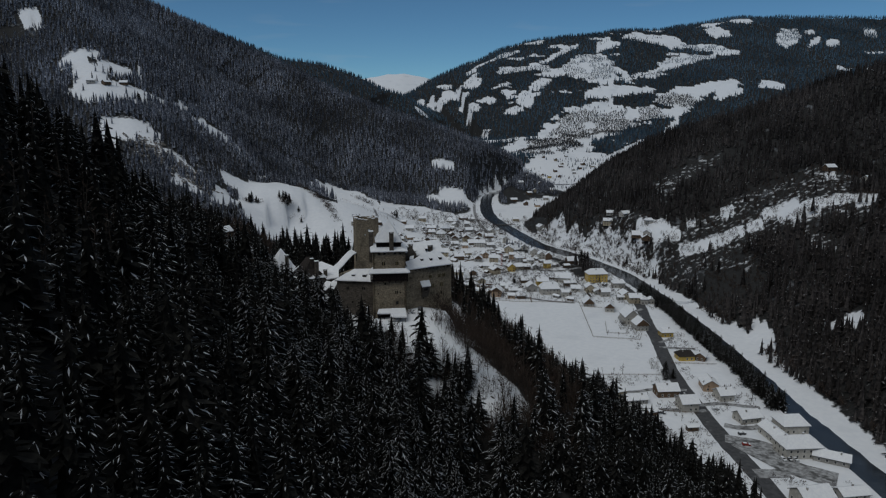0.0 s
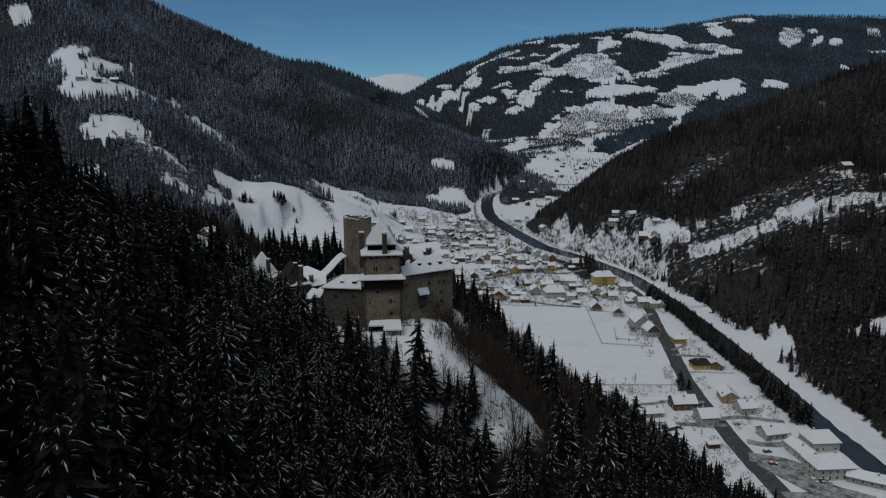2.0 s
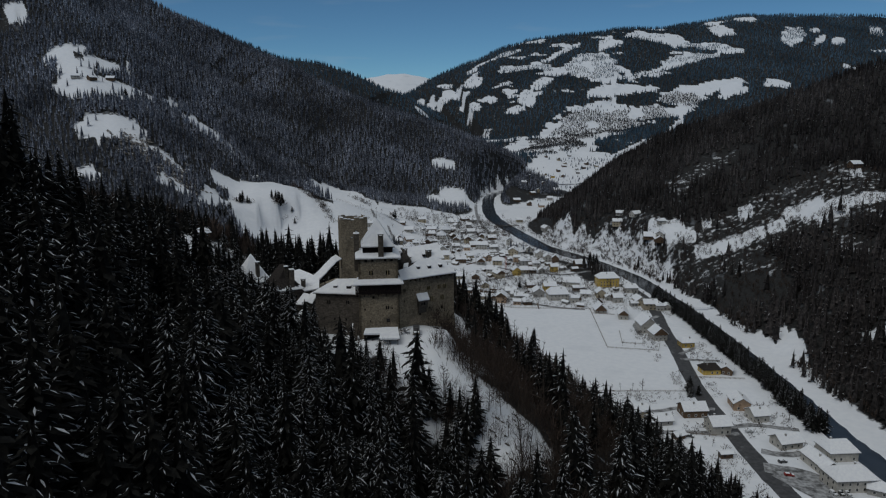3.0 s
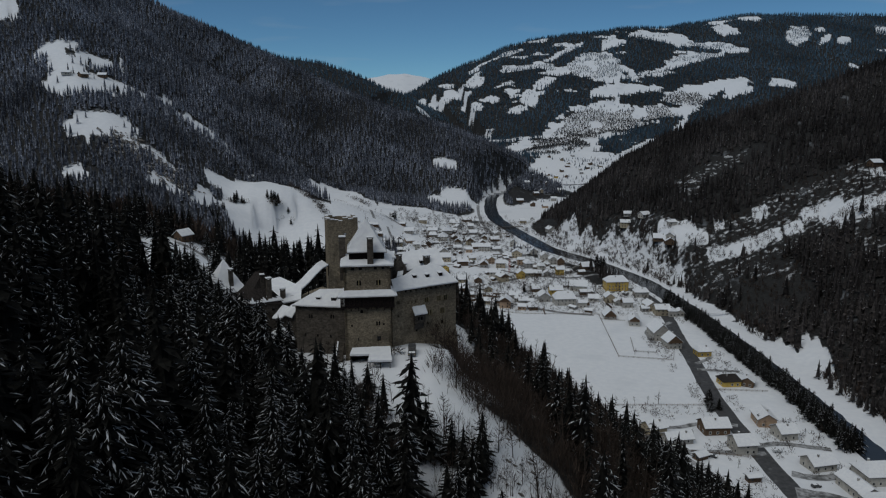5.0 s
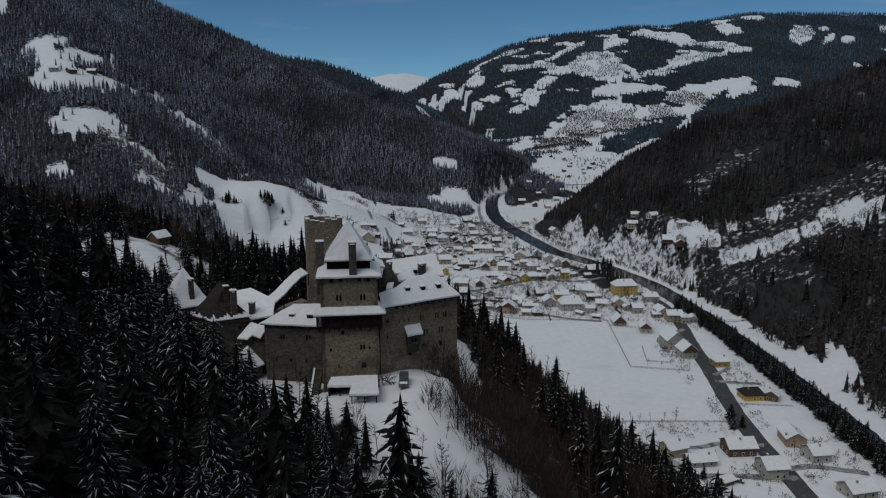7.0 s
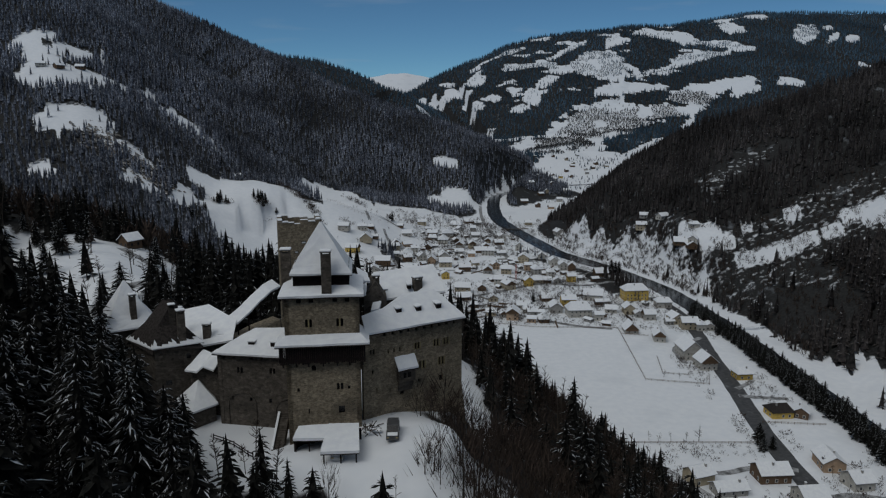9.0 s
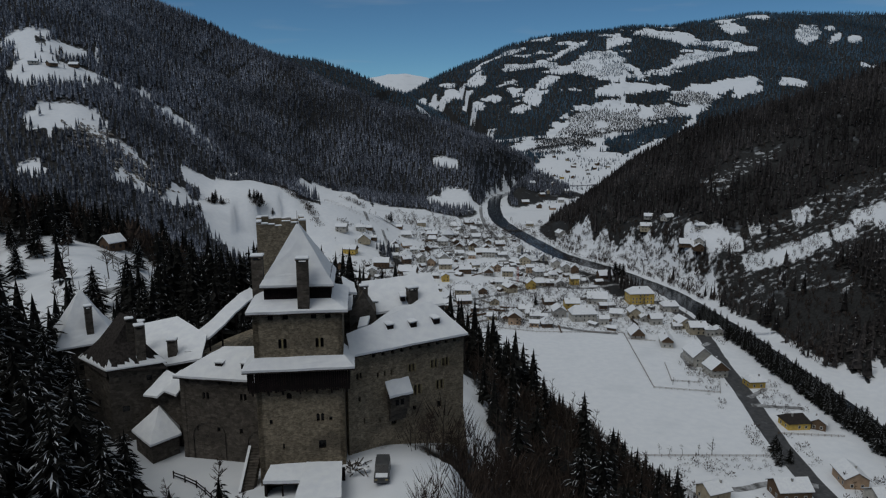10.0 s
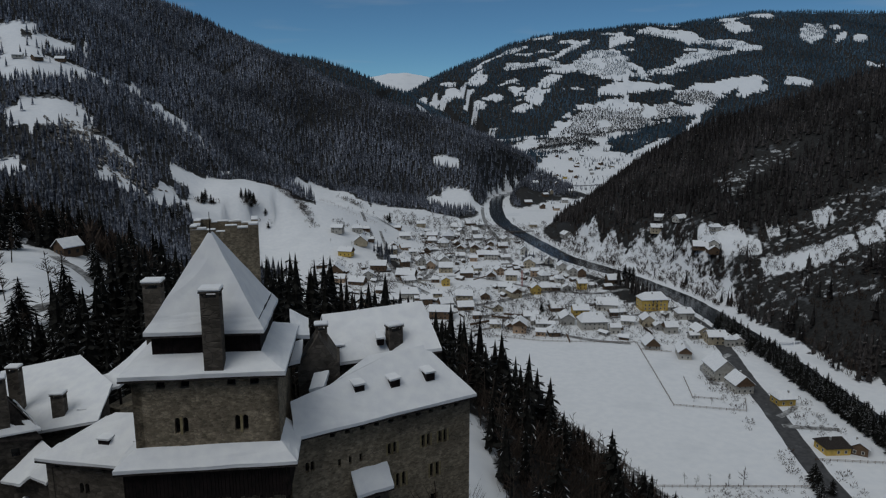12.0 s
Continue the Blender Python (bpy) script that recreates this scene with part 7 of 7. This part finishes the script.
BELOW_WALL = [(-33, 206, 13), (-47, 219, 21), (-43, 220, 18), (-44, 213, 20), (-40, 210, 18), (-52, 219, 18), (-56, 212, 19), (-36, 198, 9), (-30, 196, 8), (-25, 200, 9), (-21, 206, 8.5), (-19, 200, 8.5), (-17, 191, 8), (-55, 233, 17), (-48, 230, 18), (-52, 228, 20), (-58, 240, 17), (-46, 225, 19), (-57, 226, 17), (-56, 242, 14), (-61, 246, 14)]
for x, y, h in FOOT_OF_WALL + BELOW_WALL:
    spruce_tree(x, y, height_at(x, y), h, prg.uniform(0.9, 1.2), prg.randrange(len(tree_kinds)), "tall dark spruce with snow along its drooping boughs", "spruces below the castle")
for cx, cy, n, r in ((-242, 863, 8, 11), (-199, 882, 11, 17), (-246, 824, 2, 3), (-249, 795, 3, 6), (-255, 985, 9, 36), (-490, 1078, 9, 20), (-440, 968, 12, 24), (-425, 1015, 7, 24)):
    for _ in range(n):
        x, y = cx + prg.uniform(-r, r), cy + prg.uniform(-r * 0.5, r * 0.5)
        spruce_tree(x, y, height_at(x, y), prg.uniform(6, 13), 1.2, prg.randrange(len(tree_kinds)), "dark spruce in a clump on the snowy hill", "clumps on the hill")
for x, y in ((-98, 330), (-92, 338), (-100, 322), (-86, 322), (-84, 330), (-92, 318), (-78, 316), (-118, 402), (-160, 372), (-150, 366), (-152, 392), (-147, 386), (-165, 400), (-172, 392), (-158, 360), (-168, 366), (-76, 306), (-84, 308), (-90, 300), (-148, 408), (-150, 404), (-176, 410), (-182, 398), (-142, 366), (-104, 312)):
    spruce_tree(x, y, height_at(x, y), prg.uniform(8, 15), prg.uniform(1.2, 1.5), prg.randrange(len(tree_kinds)), "dark bushy conifer on the meadow behind the castle", "conifers behind the castle")
for x, y, h in ((119, 427, 9), (113, 427, 5), (106, 427, 5), (100, 427, 5), (96, 428, 5), (128, 508, 5), (136, 505, 4), (150, 500, 5), (164, 395, 6), (162, 400, 7), (186, 385, 8), (124, 388, 5), (134, 357, 5)):
    bare_tree(x, y, h, "leafless garden tree standing in the snow", "village trees", girth=1.3)
for _ in range(110):
    x, y = prg.uniform(-125, 160), prg.uniform(612, 1080)
    if any(math.hypot(x - a, y - b) < 8.5 for a, b in taken) or min((Vector((x, y)) - Vector((p.x, p.y))).length for p in road_line + river_line) < 11:
        continue
    bare_tree(x, y, prg.uniform(4, 9), "leafless garden tree among the village houses", "village trees", girth=1.5)
for i in range(70):
    p = river_line[prg.randrange(len(river_line))]
    s = prg.choice((-1, 1))
    x, y = p.x + s * prg.uniform(13, 17), p.y + prg.uniform(-12, 12)
    if 600 < y < 1300:
        bare_tree(x, y, prg.uniform(3, 8), "leafless alder on the river bank", "alders along the river", girth=1.4)

for _ in range(46):
    x, y = prg.uniform(-185, -80), prg.uniform(318, 440)
    bare_tree(x, y, prg.uniform(5, 12), "leafless tree on the snowy meadow behind the castle", "bare trees behind the castle", girth=1.2)

for _ in range(44):
    u, v = prg.uniform(0, 1), prg.uniform(-5.5, -1.2)
    x, y = -4 + u * 9 - v * 0.45, 236 + u * 6 + v
    bare_tree(x, y, prg.uniform(2.2, 6.0), "brown leafless shrub below the castle wall", "shrubs below the castle", girth=1.5)

# scrub along the brow of the meadow hill and round its clumps
brow = []
for ax, ay, bx, by, n in ((-197, 947, -160, 922, 40), (-160, 922, -136, 884, 36), (-214, 880, -186, 884, 22), (-252, 862, -232, 862, 14), (-152, 1139, -114, 1097, 24), (-120, 905, -88, 905, 12), (-290, 985, -220, 990, 30)):
    for _ in range(n):
        u = prg.uniform(0, 1)
        x, y = ax + (bx - ax) * u + prg.uniform(-4, 4), ay + (by - ay) * u + prg.uniform(-4, 4)
        brow.append((x, y, height_at(x, y)))
brow = np.array(brow)
ob = new("shrubbery", forest_mesh("shrubbery", BUSH, brow, grow.uniform(3, 7, len(brow)), grow, BARE_MATS, (1.0, 1.8)))
tagged(ob, "leafless scrub along the brow of the snowy hill", "shrubs", kind="stuff")
fence_line("snow_fence", [(-143, 948), (-110, 950), (-79, 960)], 4.0, 3.2, "tall dark timber snow fence across the meadow")

# rocks on the open slopes
ROCK = material("grey_rock", (0.06, 0.055, 0.05), (0.18, 0.165, 0.15), 0.95, 1.2, spots=(0.6, 0.62, 0.65), spot_size=2.5, spot_at=0.58, bump=0.3)
rock_v, rock_t = [], []
rk = random.Random(5)
for _ in range(760):
    if rk.random() < 0.9:
        u = rk.uniform(0, 1)
        x, y = -388 + u * 96 + rk.gauss(0, 9), 868 - u * 32 + rk.gauss(0, 14)
        s = rk.choice((0.8, 1.2, 1.6, 2.2, 3.0, 4.5))
    else:
        x, y = rk.uniform(-10, 26), rk.uniform(176, 206)
        s = rk.uniform(0.25, 0.7)
    z = height_at(x, y)
    if z < 20:
        continue
    k = len(rock_v)
    turn = rk.uniform(-0.5, 0.5) - 0.6
    for i in range(6):
        a = i * math.pi / 3 + rk.uniform(-0.3, 0.3)
        u, v = math.cos(a) * s * rk.uniform(0.8, 2.6), math.sin(a) * s * 0.45
        rock_v.append((x + u * math.cos(turn) - v * math.sin(turn), y + u * math.sin(turn) + v * math.cos(turn), z - s * 0.3 + rk.uniform(-0.3, 0.2)))
    rock_v.append((x, y, z + s * rk.uniform(0.25, 0.6)))
    rock_t += [(k + i, k + (i + 1) % 6, k + 6) for i in range(6)]
rocks = new("rocks", mesh_of("rocks", rock_v, rock_t, [ROCK]))
tagged(rocks, "grey rock ledges breaking through the snowy slopes", "rocks", kind="stuff")
